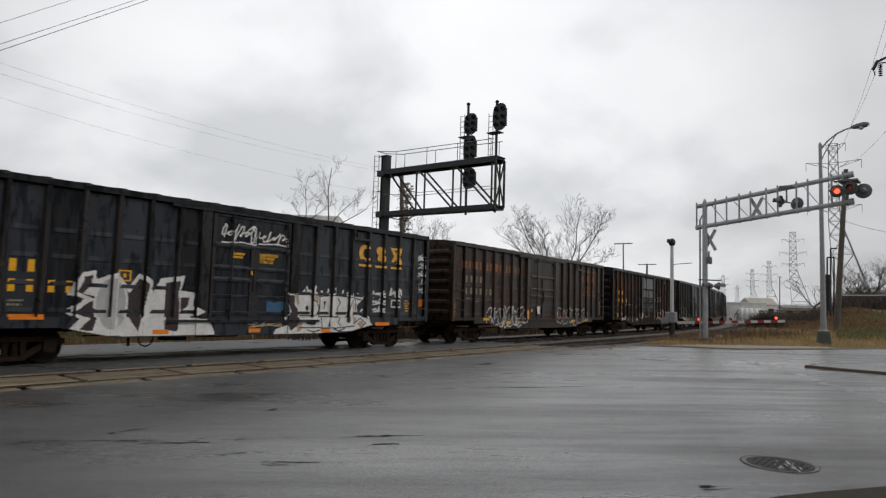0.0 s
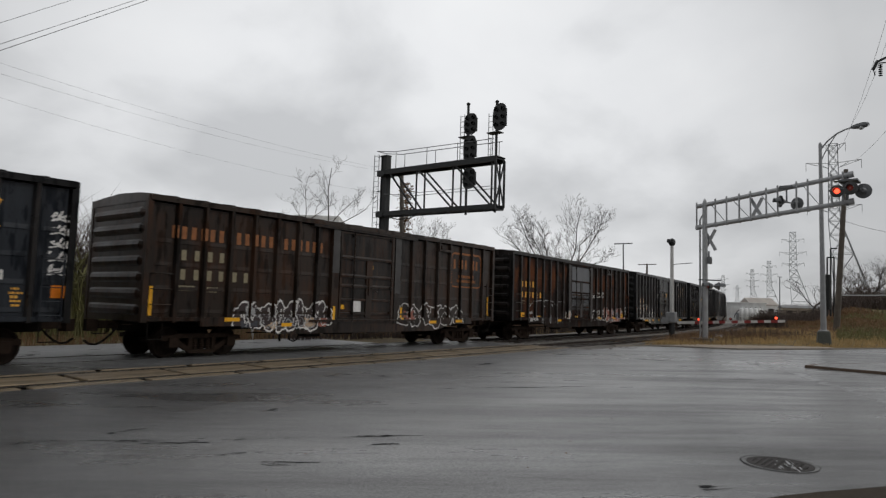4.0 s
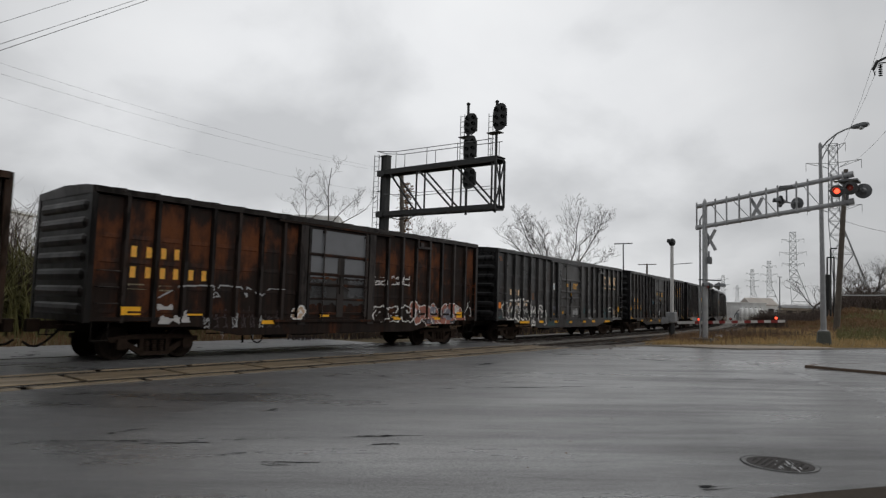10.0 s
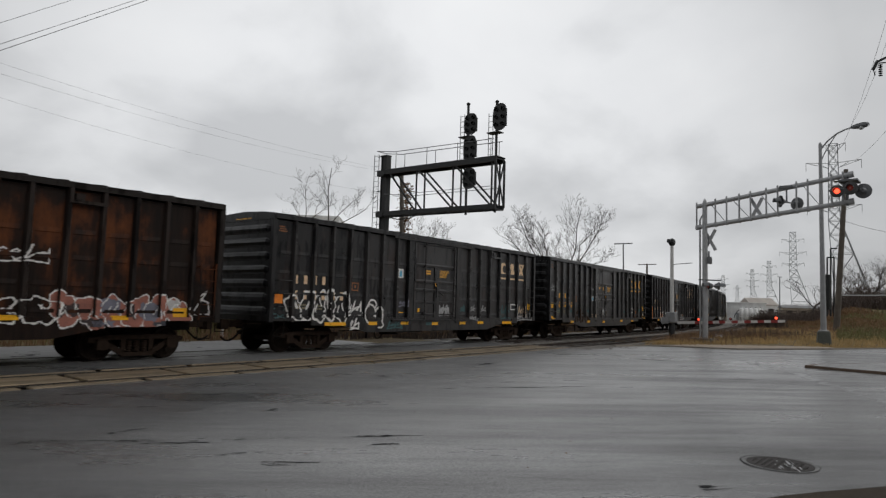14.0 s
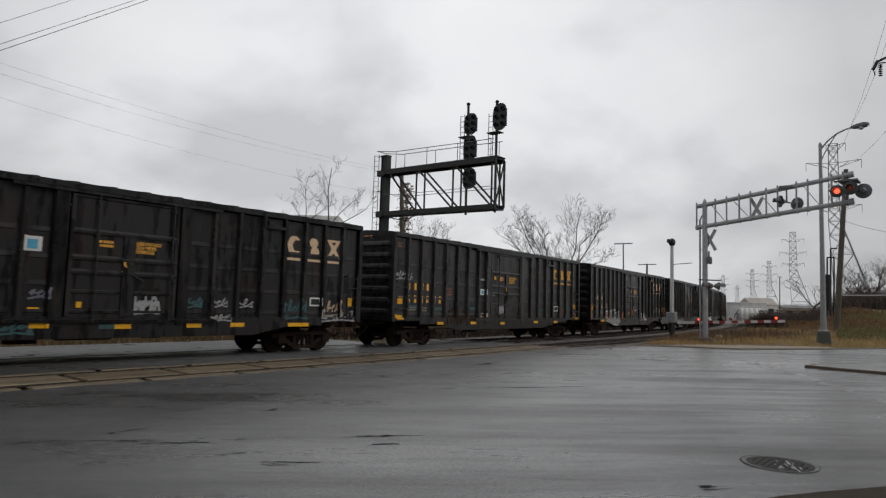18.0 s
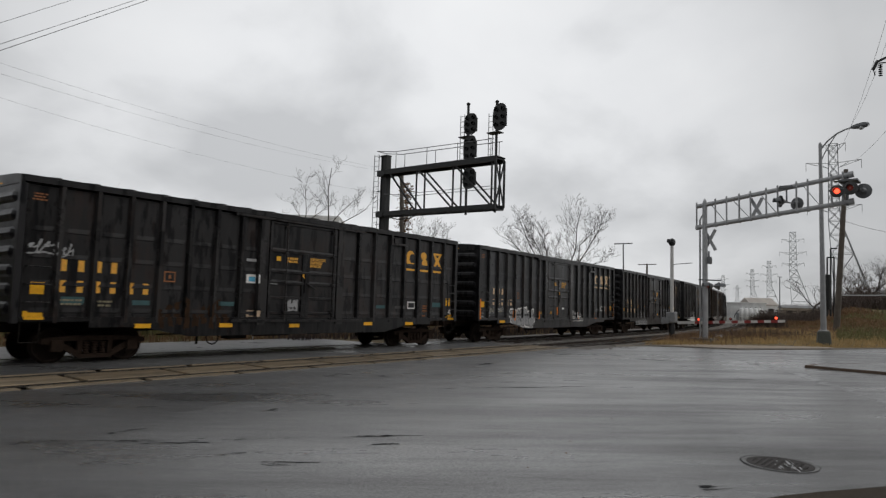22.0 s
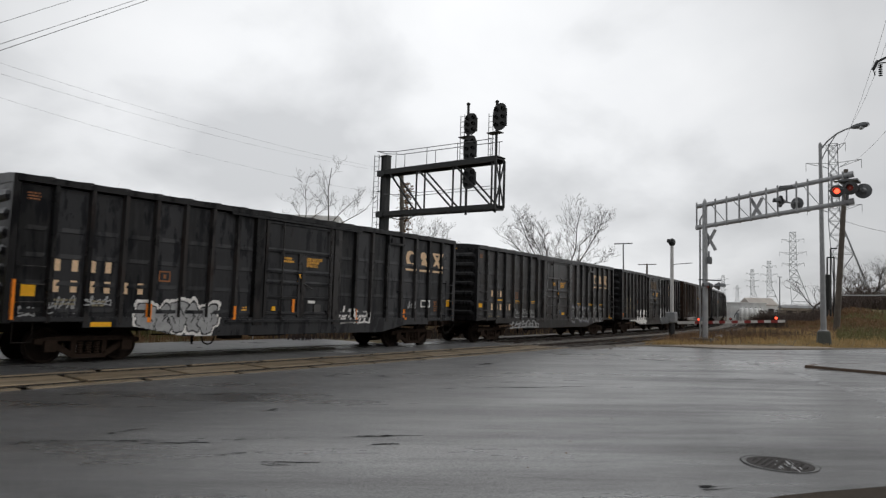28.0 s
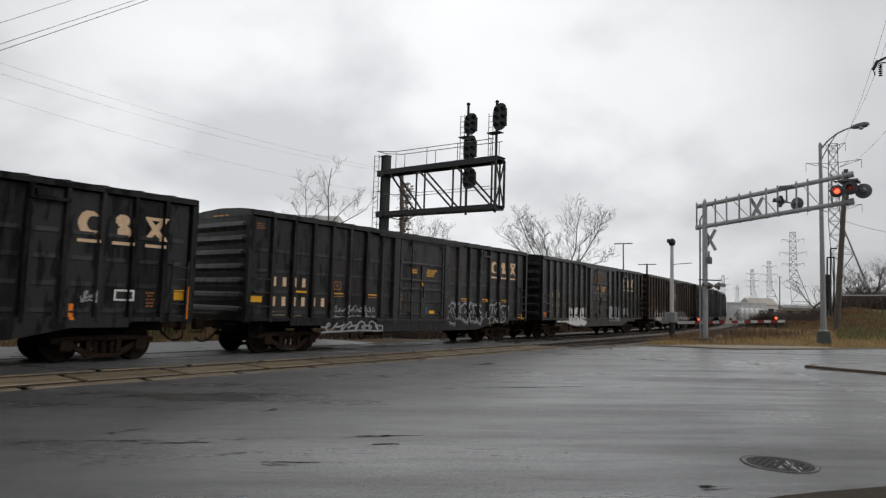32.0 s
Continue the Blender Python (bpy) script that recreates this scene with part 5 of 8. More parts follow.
def make_crossing_signal():
    X, Y = 35.66, 11.60
    z0 = ground_height(X, Y)
    c = thing("crossing_signal", (0, 0, 0), "grey cantilever crossing signal with flashing red lamps", "crossing signal")
    bm = bmesh.new()
    lathe(bm, (X, Y, z0), (0, 0, 1), ((0, 0.145), (7.5 - z0, 0.125), (7.62 - z0, 0.10), (7.75 - z0, 0.03)), 16)
    part("mast", bm, M_GALV, c)
    bm = bmesh.new()
    tube(bm, (X, Y + 0.26, z0), (X, Y + 0.26, 6.6), 0.055, 0.05, 10)
    tube(bm, (X, Y + 0.26, 6.6), (X, Y + 0.05, 7.0), 0.04, seg=6)
    for z in (1.0, 3.0, 5.0):
        tube(bm, (X, Y, z), (X, Y + 0.26, z), 0.03, seg=6)
    part("conduit", bm, M_GALV, c)
    bm = bmesh.new()
    box(bm, X - 0.45, X + 0.45, Y - 0.45, Y + 0.75, z0 - 0.2, z0 + 0.12)
    part("footing", bm, M_CONC, c)

    def chord(y, top):
        t = (12.0 - y) / 7.31
        return (7.36 + 1.03 * t) if top else (6.21 + 0.88 * t)
    for top in (True, False):
        bm = bmesh.new()
        tube(bm, (X, 12.05, chord(12.05, top)), (X, 4.80, chord(4.80, top)), 0.115, seg=14)
        part("chord", bm, M_GALV, c)
    ys = [12.0, 11.02, 10.45, 9.82, 9.27, 8.52, 7.99, 7.14, 6.64, 5.62, 5.15]
    for i, y in enumerate(ys):
        bm = bmesh.new()
        tube(bm, (X - 0.1, y, chord(y, False) - 0.10), (X - 0.1, y, chord(y, True) + 0.20), 0.045, seg=8)
        part("strut", bm, M_GALV, c)
        bm = bmesh.new()
        lathe(bm, (X, y, chord(y, False)), (0, 1, 0), ((-0.06, 0.12), (-0.06, 0.14), (0.06, 0.14), (0.06, 0.12)), 12)
        part("clamp", bm, M_GALV, c)
    for ya, yb in ((11.3, 10.5), (10.2, 9.3), (8.85, 8.02), (6.9, 6.1)):
        bm = bmesh.new()
        tube(bm, (X, ya, chord(ya, True)), (X, yb, chord(yb, False)), 0.022, seg=6)
        part("brace", bm, M_GALV, c)
    # crossbucks: one hung in the truss, one on the mast
    for y, z, s in ((9.05, 7.06, 0.54), (11.40, 5.52, 0.56)):
        for k in (-1, 1):
            bm = bmesh.new()
            x = X + 0.20 + 0.014 * k
            beam(bm, (x, y - s * 0.52, z - k * s), (x, y + s * 0.52, z + k * s), 0.02, 0.17)
            part("crossbuck_blade", bm, M_GALV, c, "grey back of a crossbuck blade")
    bm = bmesh.new()
    box(bm, X - 0.15, X + 0.1, 11.26, 11.44, 4.22, 4.60)
    tube(bm, (X, 11.4, 4.6), (X, 11.4, 4.9), 0.05, seg=6)
    part("junction_box", bm, M_GREYSTEEL, c)
    # lamps on the mast
    bm = bmesh.new()
    tube(bm, (X - 0.1, 11.9, 3.38), (X - 0.1, 10.75, 3.33), 0.035, seg=8)
    tube(bm, (X + 0.1, 11.6, 3.05), (X + 0.1, 10.7, 3.05), 0.035, seg=8)
    part("lamp_bracket", bm, M_GREYSTEEL, c)
    flasher(c, X - 0.10, 11.36, 3.05, -1, M_LAMPDIM, 0.19, -50.0)
    flasher(c, X + 0.30, 11.02, 3.05, 1, None, 0.22, -50.0)
    # lamps in the middle of the arm
    flasher(c, X - 0.30, 7.80, 7.27, -1, None, 0.30, -50.0)
    flasher(c, X + 0.50, 7.25, 7.22, 1, None, 0.33, -20.0)
    bm = bmesh.new()
    box(bm, X - 0.2, X + 0.2, 7.3, 7.9, chord(7.6, True) - 0.02, chord(7.6, True) + 0.10)
    tube(bm, (X - 0.3, 7.75, 7.27), (X + 0.5, 7.3, 7.22), 0.04, seg=6)
    tube(bm, (X, 7.6, 7.25), (X, 7.6, chord(7.6, True)), 0.04, seg=6)
    part("lamp_bracket", bm, M_GREYSTEEL, c)
    # lamps at the tip
    zt = 7.58
    flasher(c, X - 0.45, 5.34, zt - 0.04, -1, M_LAMPRED, 0.30)
    flasher(c, X - 0.45, 4.80, zt + 0.06, -1, M_LAMPDIM, 0.32)
    flasher(c, X + 0.60, 4.42, zt + 0.06, 1, None, 0.36)
    bm = bmesh.new()
    tube(bm, (X - 0.45, 5.7, zt + 0.02), (X - 0.45, 4.7, zt + 0.1), 0.05, seg=8)
    tube(bm, (X - 0.45, 5.0, zt + 0.1), (X + 0.6, 4.6, zt + 0.1), 0.045, seg=8)
    tube(bm, (X, 5.0, 6.9), (X, 5.0, 8.5), 0.07, seg=8)
    box(bm, X - 0.5, X + 0.55, 4.5, 5.3, zt + 0.42, zt + 0.5)
    part("lamp_bracket", bm, M_GREYSTEEL, c)
    bm = bmesh.new()
    tube(bm, (X, 4.95, chord(4.95, True)), (X, 4.72, chord(4.72, True)), 0.155, seg=14)
    tube(bm, (X, 4.95, chord(4.95, False)), (X, 4.72, chord(4.72, False)), 0.155, seg=14)
    part("end_sleeve", bm, M_GALV, c)


def make_gate():
    X, Y = 36.65, 13.76
    z0 = ground_height(X, Y)
    g = thing("crossing_gate", (0, 0, 0), "lowered red and white striped crossing gate with lamps", "crossing gate")
    bm = bmesh.new()
    lathe(bm, (X, Y, z0), (0, 0, 1), ((0.9, 0.11), (0.95, 0.11), (5.4 - z0, 0.09)), 14)
    part("pole", bm, M_WHITE, g, "white painted pole")
    bm = bmesh.new()
    lathe(bm, (X, Y, 5.36), (0, 0, 1), ((0, 0.10), (0.06, 0.16), (0.2, 0.20), (0.34, 0.17), (0.42, 0.06)), 14)
    tube(bm, (X, Y, 5.62), (X - 0.28, Y + 0.1, 5.62), 0.09, 0.12, 10)
    part("bell", bm, M_DARKSTEEL, g, "black bell")
    bm = bmesh.new()
    tube(bm, (X, Y, 4.30), (X, Y - 1.15, 4.36), 0.022, seg=6)
    part("arm_rod", bm, M_GREYSTEEL, g)
    bm = bmesh.new()
    box(bm, X - 0.24, X + 0.24, Y - 0.24, Y + 0.28, 1.0, 1.60)
    bmesh.ops.bevel(bm, geom=bm.edges[:], offset=0.04, segments=1, affect="EDGES")
    part("mechanism_box", bm, M_GREYGALV, g, "grey gate mechanism case")
    for x in (-0.36, 0.32):
        bm = bmesh.new()
        extrude(bm, [(Y + 0.05, 1.0), (Y + 0.42, 0.9), (Y + 0.52, 1.05), (Y + 0.40, 1.32), (Y + 0.08, 1.25)], 0, X + x, X + x + 0.06)
        part("counterweight", bm, M_GREYGALV, g)
    bm = bmesh.new()
    tube(bm, (X, Y, z0), (X, Y, 0.98), 0.17, 0.15, 12)
    box(bm, X - 0.28, X + 0.28, Y - 0.28, Y + 0.28, z0 - 0.1, z0 + 0.12)
    part("pedestal", bm, M_DARKSTEEL, g)
    ya, yb = Y - 0.45, 7.9
    za, zb = 1.02, 1.32
    n = 17
    for i in range(n):
        t0, t1 = i / n, (i + 1) / n
        bm = bmesh.new()
        h = 0.16 - 0.03 * t0
        beam(bm, (X - 0.36, ya + (yb - ya) * t0, za + (zb - za) * t0), (X - 0.36, ya + (yb - ya) * t1, za + (zb - za) * t1), 0.05, h)
        part("arm_stripe", bm, M_RED if i % 2 and i > 1 else M_WHITE, g, "red stripe" if i % 2 and i > 1 else "white stripe")
    for t, lit in ((0.22, True), (0.52, False), (0.93, True)):
        y, z = ya + (yb - ya) * t, za + (zb - za) * t + 0.16
        bm = bmesh.new()
        lathe(bm, (X - 0.43, y, z), (1, 0, 0), ((0, 0.075), (0.14, 0.075)), 14)
        lamp = part("gate_lamp", bm, M_DARKSTEEL, g)
        bm = bmesh.new()
        lathe(bm, (X - 0.43, y, z), (-1, 0, 0), ((0, 0.062), (0.03, 0.05), (0.04, 0.02)), 14)
        part("lens", bm, M_LAMPRED if lit else M_RED, lamp, "lit red lens" if lit else "unlit red lens")


def make_street_lamp():
    X, Y = 41.59, 7.10
    z0 = ground_height(X, Y)
    s = thing("street_lamp", (0, 0, 0), "tall silver street lamp on a concrete block", "street lamp")
    bm = bmesh.new()
    extrude(bm, [(-0.36, -0.36), (0.36, -0.36), (0.36, 0.36), (-0.36, 0.36)], 2, z0 - 0.2, 0.80)
    for v in bm.verts:
        if v.co.z > 0.5:
            v.co.x, v.co.y = v.co.x * 0.82, v.co.y * 0.82
    bmesh.ops.bevel(bm, geom=bm.edges[:], offset=0.06, segments=1, affect="EDGES")
    o = part("base", bm, M_DARKCONC, s, "dark mossy concrete block")
    o.matrix_basis = Matrix.Translation((X, Y, 0)) @ Matrix.Rotation(0.3, 4, "Z")
    bm = bmesh.new()
    lathe(bm, (X, Y, 0.8), (0, 0, 1), ((0, 0.26), (0.03, 0.26), (0.06, 0.155), (5.0, 0.120), (10.60, 0.085), (10.68, 0.04)), 14)
    part("pole", bm, M_ALU, s)
    bm = bmesh.new()
    pts = [(X, Y, 11.05), (X, Y - 0.35, 11.50), (X, Y - 0.8, 11.86), (X, Y - 1.2, 12.04), (X, Y - 1.6, 12.13)]
    for a, b in zip(pts, pts[1:]):
        tube(bm, a, b, 0.045, seg=8)
    pts = [(X, Y, 10.35), (X, Y - 0.22, 10.85), (X, Y - 0.5, 11.35), (X, Y - 0.8, 11.84)]
    for a, b in zip(pts, pts[1:]):
        tube(bm, a, b, 0.03, seg=6)
    part("arm", bm, M_ALU, s)
    bm = bmesh.new()
    prof = ((0, 0.05), (0.1, 0.10), (0.3, 0.15), (0.6, 0.17), (0.8, 0.13), (0.9, 0.04))
    lathe(bm, (X, Y - 1.5, 12.12), (0, -1, 0.10), prof, 14)
    head = part("lamp_head", bm, M_GREYSTEEL, s, smooth=True)
    bm = bmesh.new()
    lathe(bm, (X, Y - 2.0, 12.10), (0, 0, -1), ((0, 0.15), (0.10, 0.14), (0.16, 0.06)), 12)
    part("refractor", bm, M_GLASS, head, "frosted refractor bowl", True)


def make_pole(name, base, top, r0, r1, mat, label, arms=(), category="utility pole"):
    """A pole with cross arms: each arm is (share of the height, half length along y)."""
    p = thing(name, (0, 0, 0), label, category)
    b, t = Vector(base), Vector(top)
    bm = bmesh.new()
    tube(bm, b, t, r0, r1, 10)
    part("shaft", bm, mat, p)
    for k, half in arms:
        c = b.lerp(t, k)
        bm = bmesh.new()
        beam(bm, c + Vector((0, half, 0)), c - Vector((0, half, 0)), 0.12)
        part("cross_arm", bm, mat, p)
    return p


def make_tower(x, y, z0, z1, half, arm, base_half, shift, r, mat, arms=((0.63, 0.82), (0.76, 1.0), (0.91, 0.82))):
    """A lattice transmission tower: straight upper mast, spreading legs, three cross arms."""
    t = thing("transmission_tower", (x, y, 0), "grey steel lattice transmission tower", "transmission tower", "transmission towers")
    h = z1 - z0
    waist = z0 + h * 0.55
    u = Vector((x, y, 0)).normalized()
    side = Vector((u.y, -u.x, 0))

    def corner(i, z):
        sa, sb = ((-1, -1), (1, -1), (1, 1), (-1, 1))[i]
        if z >= waist:
            k = half * (1.0 - 0.25 * (z - waist) / (z1 - waist))
            off = 0.0
        else:
            f = (waist - z) / (waist - z0)
            k = half + (base_half - half) * f
            off = shift * f
        return side * (sa * k + off) + u * (sb * k) + Vector((0, 0, z))
    levels = [z0 + (waist - z0) * v for v in (0, 0.35, 0.65, 0.85, 1.0)] + [waist + (z1 - waist) * v for v in (0.15, 0.3, 0.45, 0.6, 0.75, 0.9, 1.0)]
    for i in range(4):
        bm = bmesh.new()
        for a, b in zip(levels, levels[1:]):
            beam(bm, corner(i, a), corner(i, b), r * 1.5)
        part("leg", bm, mat, t)
    for i in range(4):
        bm = bmesh.new()
        j = (i + 1) % 4
        for a, b in zip(levels, levels[1:]):
            beam(bm, corner(i, a), corner(j, b), r)
            beam(bm, corner(j, a), corner(i, b), r)
            beam(bm, corner(i, b), corner(j, b), r)
        part("lattice", bm, mat, t)
    for k, w in arms:
        z = z0 + h * k
        bm = bmesh.new()
        for s in (-1, 1):
            tip = side * (s * arm * w) + Vector((0, 0, z + h * 0.01))
            for dz in (-0.03 * h, 0.0):
                beam(bm, side * (s * half * 0.8) + Vector((0, 0, z + dz)), tip, r)
            beam(bm, side * (s * half * 0.9) + Vector((0, 0, z - 0.03 * h)), side * (s * arm * w * 0.55) + Vector((0, 0, z)), r)
            beam(bm, tip, tip - Vector((0, 0, h * 0.05)), r * 0.9)
        part("cross_arm", bm, mat, t)
    return t


def bare_tree(x, y, height, seed, spread=0.5, r0=None, label="bare grey winter tree with fine twigs", lean=0.0, depth=6, forks=3, base=None, wide=None):
    rnd = random.Random(seed)
    z0 = ground_height(x, y) if base is None else base
    t = thing("tree", (x, y, z0), label, "tree", "bare trees")
    r0 = r0 or height * 0.018
    trunk, crown = bmesh.new(), bmesh.new()

    def grow(bm, p, d, length, r, level):
        n = 3
        for i in range(n):
            q = p + d * (length / n)
            tube(bm, p, q, r * (1 - 0.25 * i / n), r * (1 - 0.25 * (i + 1) / n), 6 if level < 2 else 3, False)
            p = q
            d = (d + Vector((rnd.uniform(-1, 1), rnd.uniform(-1, 1), rnd.uniform(-0.3, 0.6))) * 0.30).normalized()
            if level >= 2 and level < depth - 1 and i < n - 1 and rnd.random() < 0.45:
                e = (d + Vector((rnd.uniform(-1, 1), rnd.uniform(-1, 1), rnd.uniform(-0.2, 0.5))) * 0.9).normalized()
                grow(crown, p, e, length * rnd.uniform(0.45, 0.65), r * 0.5, level + 2)
        if level < depth:
            for k in range(forks if level < 3 else 2):
                e = (d + Vector((rnd.uniform(-1, 1), rnd.uniform(-1, 1), rnd.uniform(-0.25, 0.5))) * (spread + 0.25 * (level == 0))).normalized()
                grow(crown if level >= 1 else trunk, p, e, length * rnd.uniform(0.62, 0.82), max(r * 0.54, 0.0065), level + 1)
    grow(trunk, Vector((0, 0, -0.2)), Vector((0, 0, 1)), height * 0.30, r0, 0)
    # stand the tree upright over its foot, at its full height
    vs = list(trunk.verts) + list(crown.verts)
    top = max(v.co.z for v in vs)
    mx, my, mz = (sum(v.co[i] for v in crown.verts) / len(crown.verts) for i in range(3))
    half = sorted(max(abs(v.co.x - mx * v.co.z / mz), abs(v.co.y - my * v.co.z / mz)) for v in crown.verts)[int(len(crown.verts) * 0.98)] * height / top
    slim = min(1.0, wide / half) if wide else 1.0
    for v in vs:
        k = v.co.z / mz
        v.co.x, v.co.y = ((v.co.x - mx * k) * slim + lean * v.co.z) * height / top, (v.co.y - my * k) * slim * height / top
        v.co.z *= height / top
    part("trunk", trunk, M_BARK, t)
    part("crown", crown, M_BARK, t)
    return t


def open_tree(x, y, seed, stems, label, twig=1.0):
    """A bare tree whose limbs fan out from high forks; each is (side, fork height, lean in degrees, length), side and lean across the line of sight from the street."""
    rnd = random.Random(seed)
    z0 = ground_height(x, y)
    t = thing("tree", (x, y, z0), label, "tree", "bare trees")
    u = Vector((x, y, 0)).normalized()
    side = Vector((u.y, -u.x, 0))
    crown = bmesh.new()

    def limb(bm, p, d, length, r, level, bend):
        n = max(3, min(14, int(length / 0.40)))
        step = length / n
        for i in range(n):
            q = p + d * step
            r2 = max(r * (1 - 0.8 / n), 0.008)
            tube(bm, p, q, r, r2, 7 if level == 0 else 4 if level == 1 else 3, False)
            p, r = q, r2
            wild = 0.075 + 0.05 * level
            d = (d + bend / n + Vector((rnd.gauss(0, wild), rnd.gauss(0, wild), rnd.gauss(0.0, wild)))).normalized()
            f = (i + 1) / n
            if level < 4 and f > (0.12 if level == 0 else 0.15) and rnd.random() < (0.95 if level == 0 else 0.8) * twig:
                a = rnd.uniform(0, math.tau)
                out = (side * math.cos(a) + u * math.sin(a) * 0.7 + Vector((0, 0, rnd.uniform(0.0, 0.7)))).normalized()
                e = (d * 0.8 + out * rnd.uniform(0.5, 0.95)).normalized()
                limb(crown, p, e, max(0.5, length * (1.05 - f * 0.55) * rnd.uniform(0.30, 0.52)), r * rnd.uniform(0.42, 0.62), level + 1, Vector((0, 0, 0.10)))
    for foot, fork, lean, length in stems:
        bm = bmesh.new()
        a = radians(lean)
        d = (side * math.sin(a) + Vector((0, 0, math.cos(a))) + u * rnd.uniform(-0.12, 0.12)).normalized()
        top = side * foot + Vector((0, 0, fork - z0))
        r = 0.010 * length + 0.012
        tube(bm, side * foot * 0.5 - Vector((0, 0, 0.2)), top, r * 1.7, r, 7, False)
        limb(bm, top, d, length, r, 0, -side * math.sin(a) * 0.15)
        part("stem", bm, M_BARK, t)
    part("crown", crown, M_BARK, t)
    return t


def brush(name, label, region, count, hmin, hmax, mat, seed, width=0.05, twigs=3, lean=0.5, base=None):
    """Many thin upright stalks with side twigs, as one mass of undergrowth."""
    rng = np.random.default_rng(seed)
    verts, faces = [], []
    for _ in range(count):
        x, y = region(rng)
        z = ground_height(x, y) if base is None else base
        h = rng.uniform(hmin, hmax)
        segs = [((x, y, z - 0.05), (x + rng.normal(0, lean) * h * 0.3, y + rng.normal(0, lean) * h * 0.3, z + h))]
        for k in range(twigs):
            f = rng.uniform(0.3, 0.9)
            a = np.array(segs[0][0]) * (1 - f) + np.array(segs[0][1]) * f
            segs.append((a, a + np.array([rng.normal(0, 0.25), rng.normal(0, 0.25), rng.uniform(0.1, 0.4)]) * h))
        for i, (a, b) in enumerate(segs):
            w = width * (1 if i == 0 else 0.6)
            ang = rng.uniform(0, math.pi)
            d = np.array([math.cos(ang), math.sin(ang), 0]) * w / 2
            e = np.array([-math.sin(ang), math.cos(ang), 0]) * w / 2
            k = len(verts)
            a, b = np.array(a), np.array(b)
            verts += [tuple(a + d), tuple(a - d * 0.5 + e), tuple(a - d * 0.5 - e), tuple(b)]
            faces += [(k, k + 1, k + 3), (k + 1, k + 2, k + 3), (k + 2, k, k + 3)]
    me = bpy.data.meshes.new(name)
    me.from_pydata(verts, [], faces)
    me.materials.append(mat)
    return tagged(new(name, me), label, "undergrowth" if "grass" not in name else "grass", kind="stuff")


def wire(points, r, label="thin black overhead cable", sag=0.0):
    bm = bmesh.new()
    a, b = Vector(points[0]), Vector(points[1])
    n, rows = 20, []
    side = (b - a).cross(Vector((0, 0, 1))).normalized()
    rise = side.cross(b - a).normalized()
    for i in range(n + 1):
        t = i / n
        q = a.lerp(b, t) - Vector((0, 0, sag * 4 * t * (1 - t)))
        rows.append([bm.verts.new(q + (side * math.cos(k * math.tau / 5) + rise * math.sin(k * math.tau / 5)) * r) for k in range(5)])
    for p, q in zip(rows, rows[1:]):
        for k in range(5):
            bm.faces.new((p[k], p[(k + 1) % 5], q[(k + 1) % 5], q[k]))
    solid("overhead_cable", bm, M_WIRE, label, "cable", "overhead cables")


def house(name, corner, size, turn, wall, roof, label, height, base, windows=0, rise=0.0, overhang=0.2):
    """A plain block of a building: walls, roof and a row of windows."""
    h = thing(name, Matrix.Translation((corner[0], corner[1], base)) @ Matrix.Rotation(radians(turn), 4, "Z"), label, "building")
    l, w = size
    bm = bmesh.new()
    box(bm, 0, l, 0, w, -0.5, height)
    part("wall", bm, wall, h)
    bm = bmesh.new()
    if rise:
        extrude(bm, [(-overhang, height), (w / 2, height + rise), (w + overhang, height), (w + overhang, height - 0.12), (-overhang, height - 0.12)], 0, -overhang, l + overhang)
    else:
        box(bm, -overhang, l + overhang, -overhang, w + overhang, height + 0.003, height + 0.22)
    part("roof", bm, roof, h)
    for i in range(windows):
        x = l * (i + 0.5) / windows
        bm = bmesh.new()
        box(bm, x - 0.6, x + 0.6, -0.04, 0.02, height * 0.45, height * 0.75)
        part("window", bm, M_LENS, h)
    return h


def make_leafy(name, cx, cy, spread, count, zlo, zhi, mat, seed, size=0.09):
    """A mass of small leaves."""
    rng = np.random.default_rng(seed)
    verts, faces = [], []
    for _ in range(count):
        c = np.array([rng.normal(cx, spread), rng.normal(cy, spread), rng.uniform(zlo, zhi)])
        d, e = rng.normal(size=3), rng.normal(size=3)
        d, e = d / np.linalg.norm(d) * size, e / np.linalg.norm(e) * size * 0.6
        k = len(verts)
        verts += [tuple(c - d), tuple(c + e), tuple(c + d), tuple(c - e)]
        faces.append((k, k + 1, k + 2, k + 3))
    me = bpy.data.meshes.new(name)
    me.from_pydata(verts, [], faces)
    me.materials.append(mat)
    return me


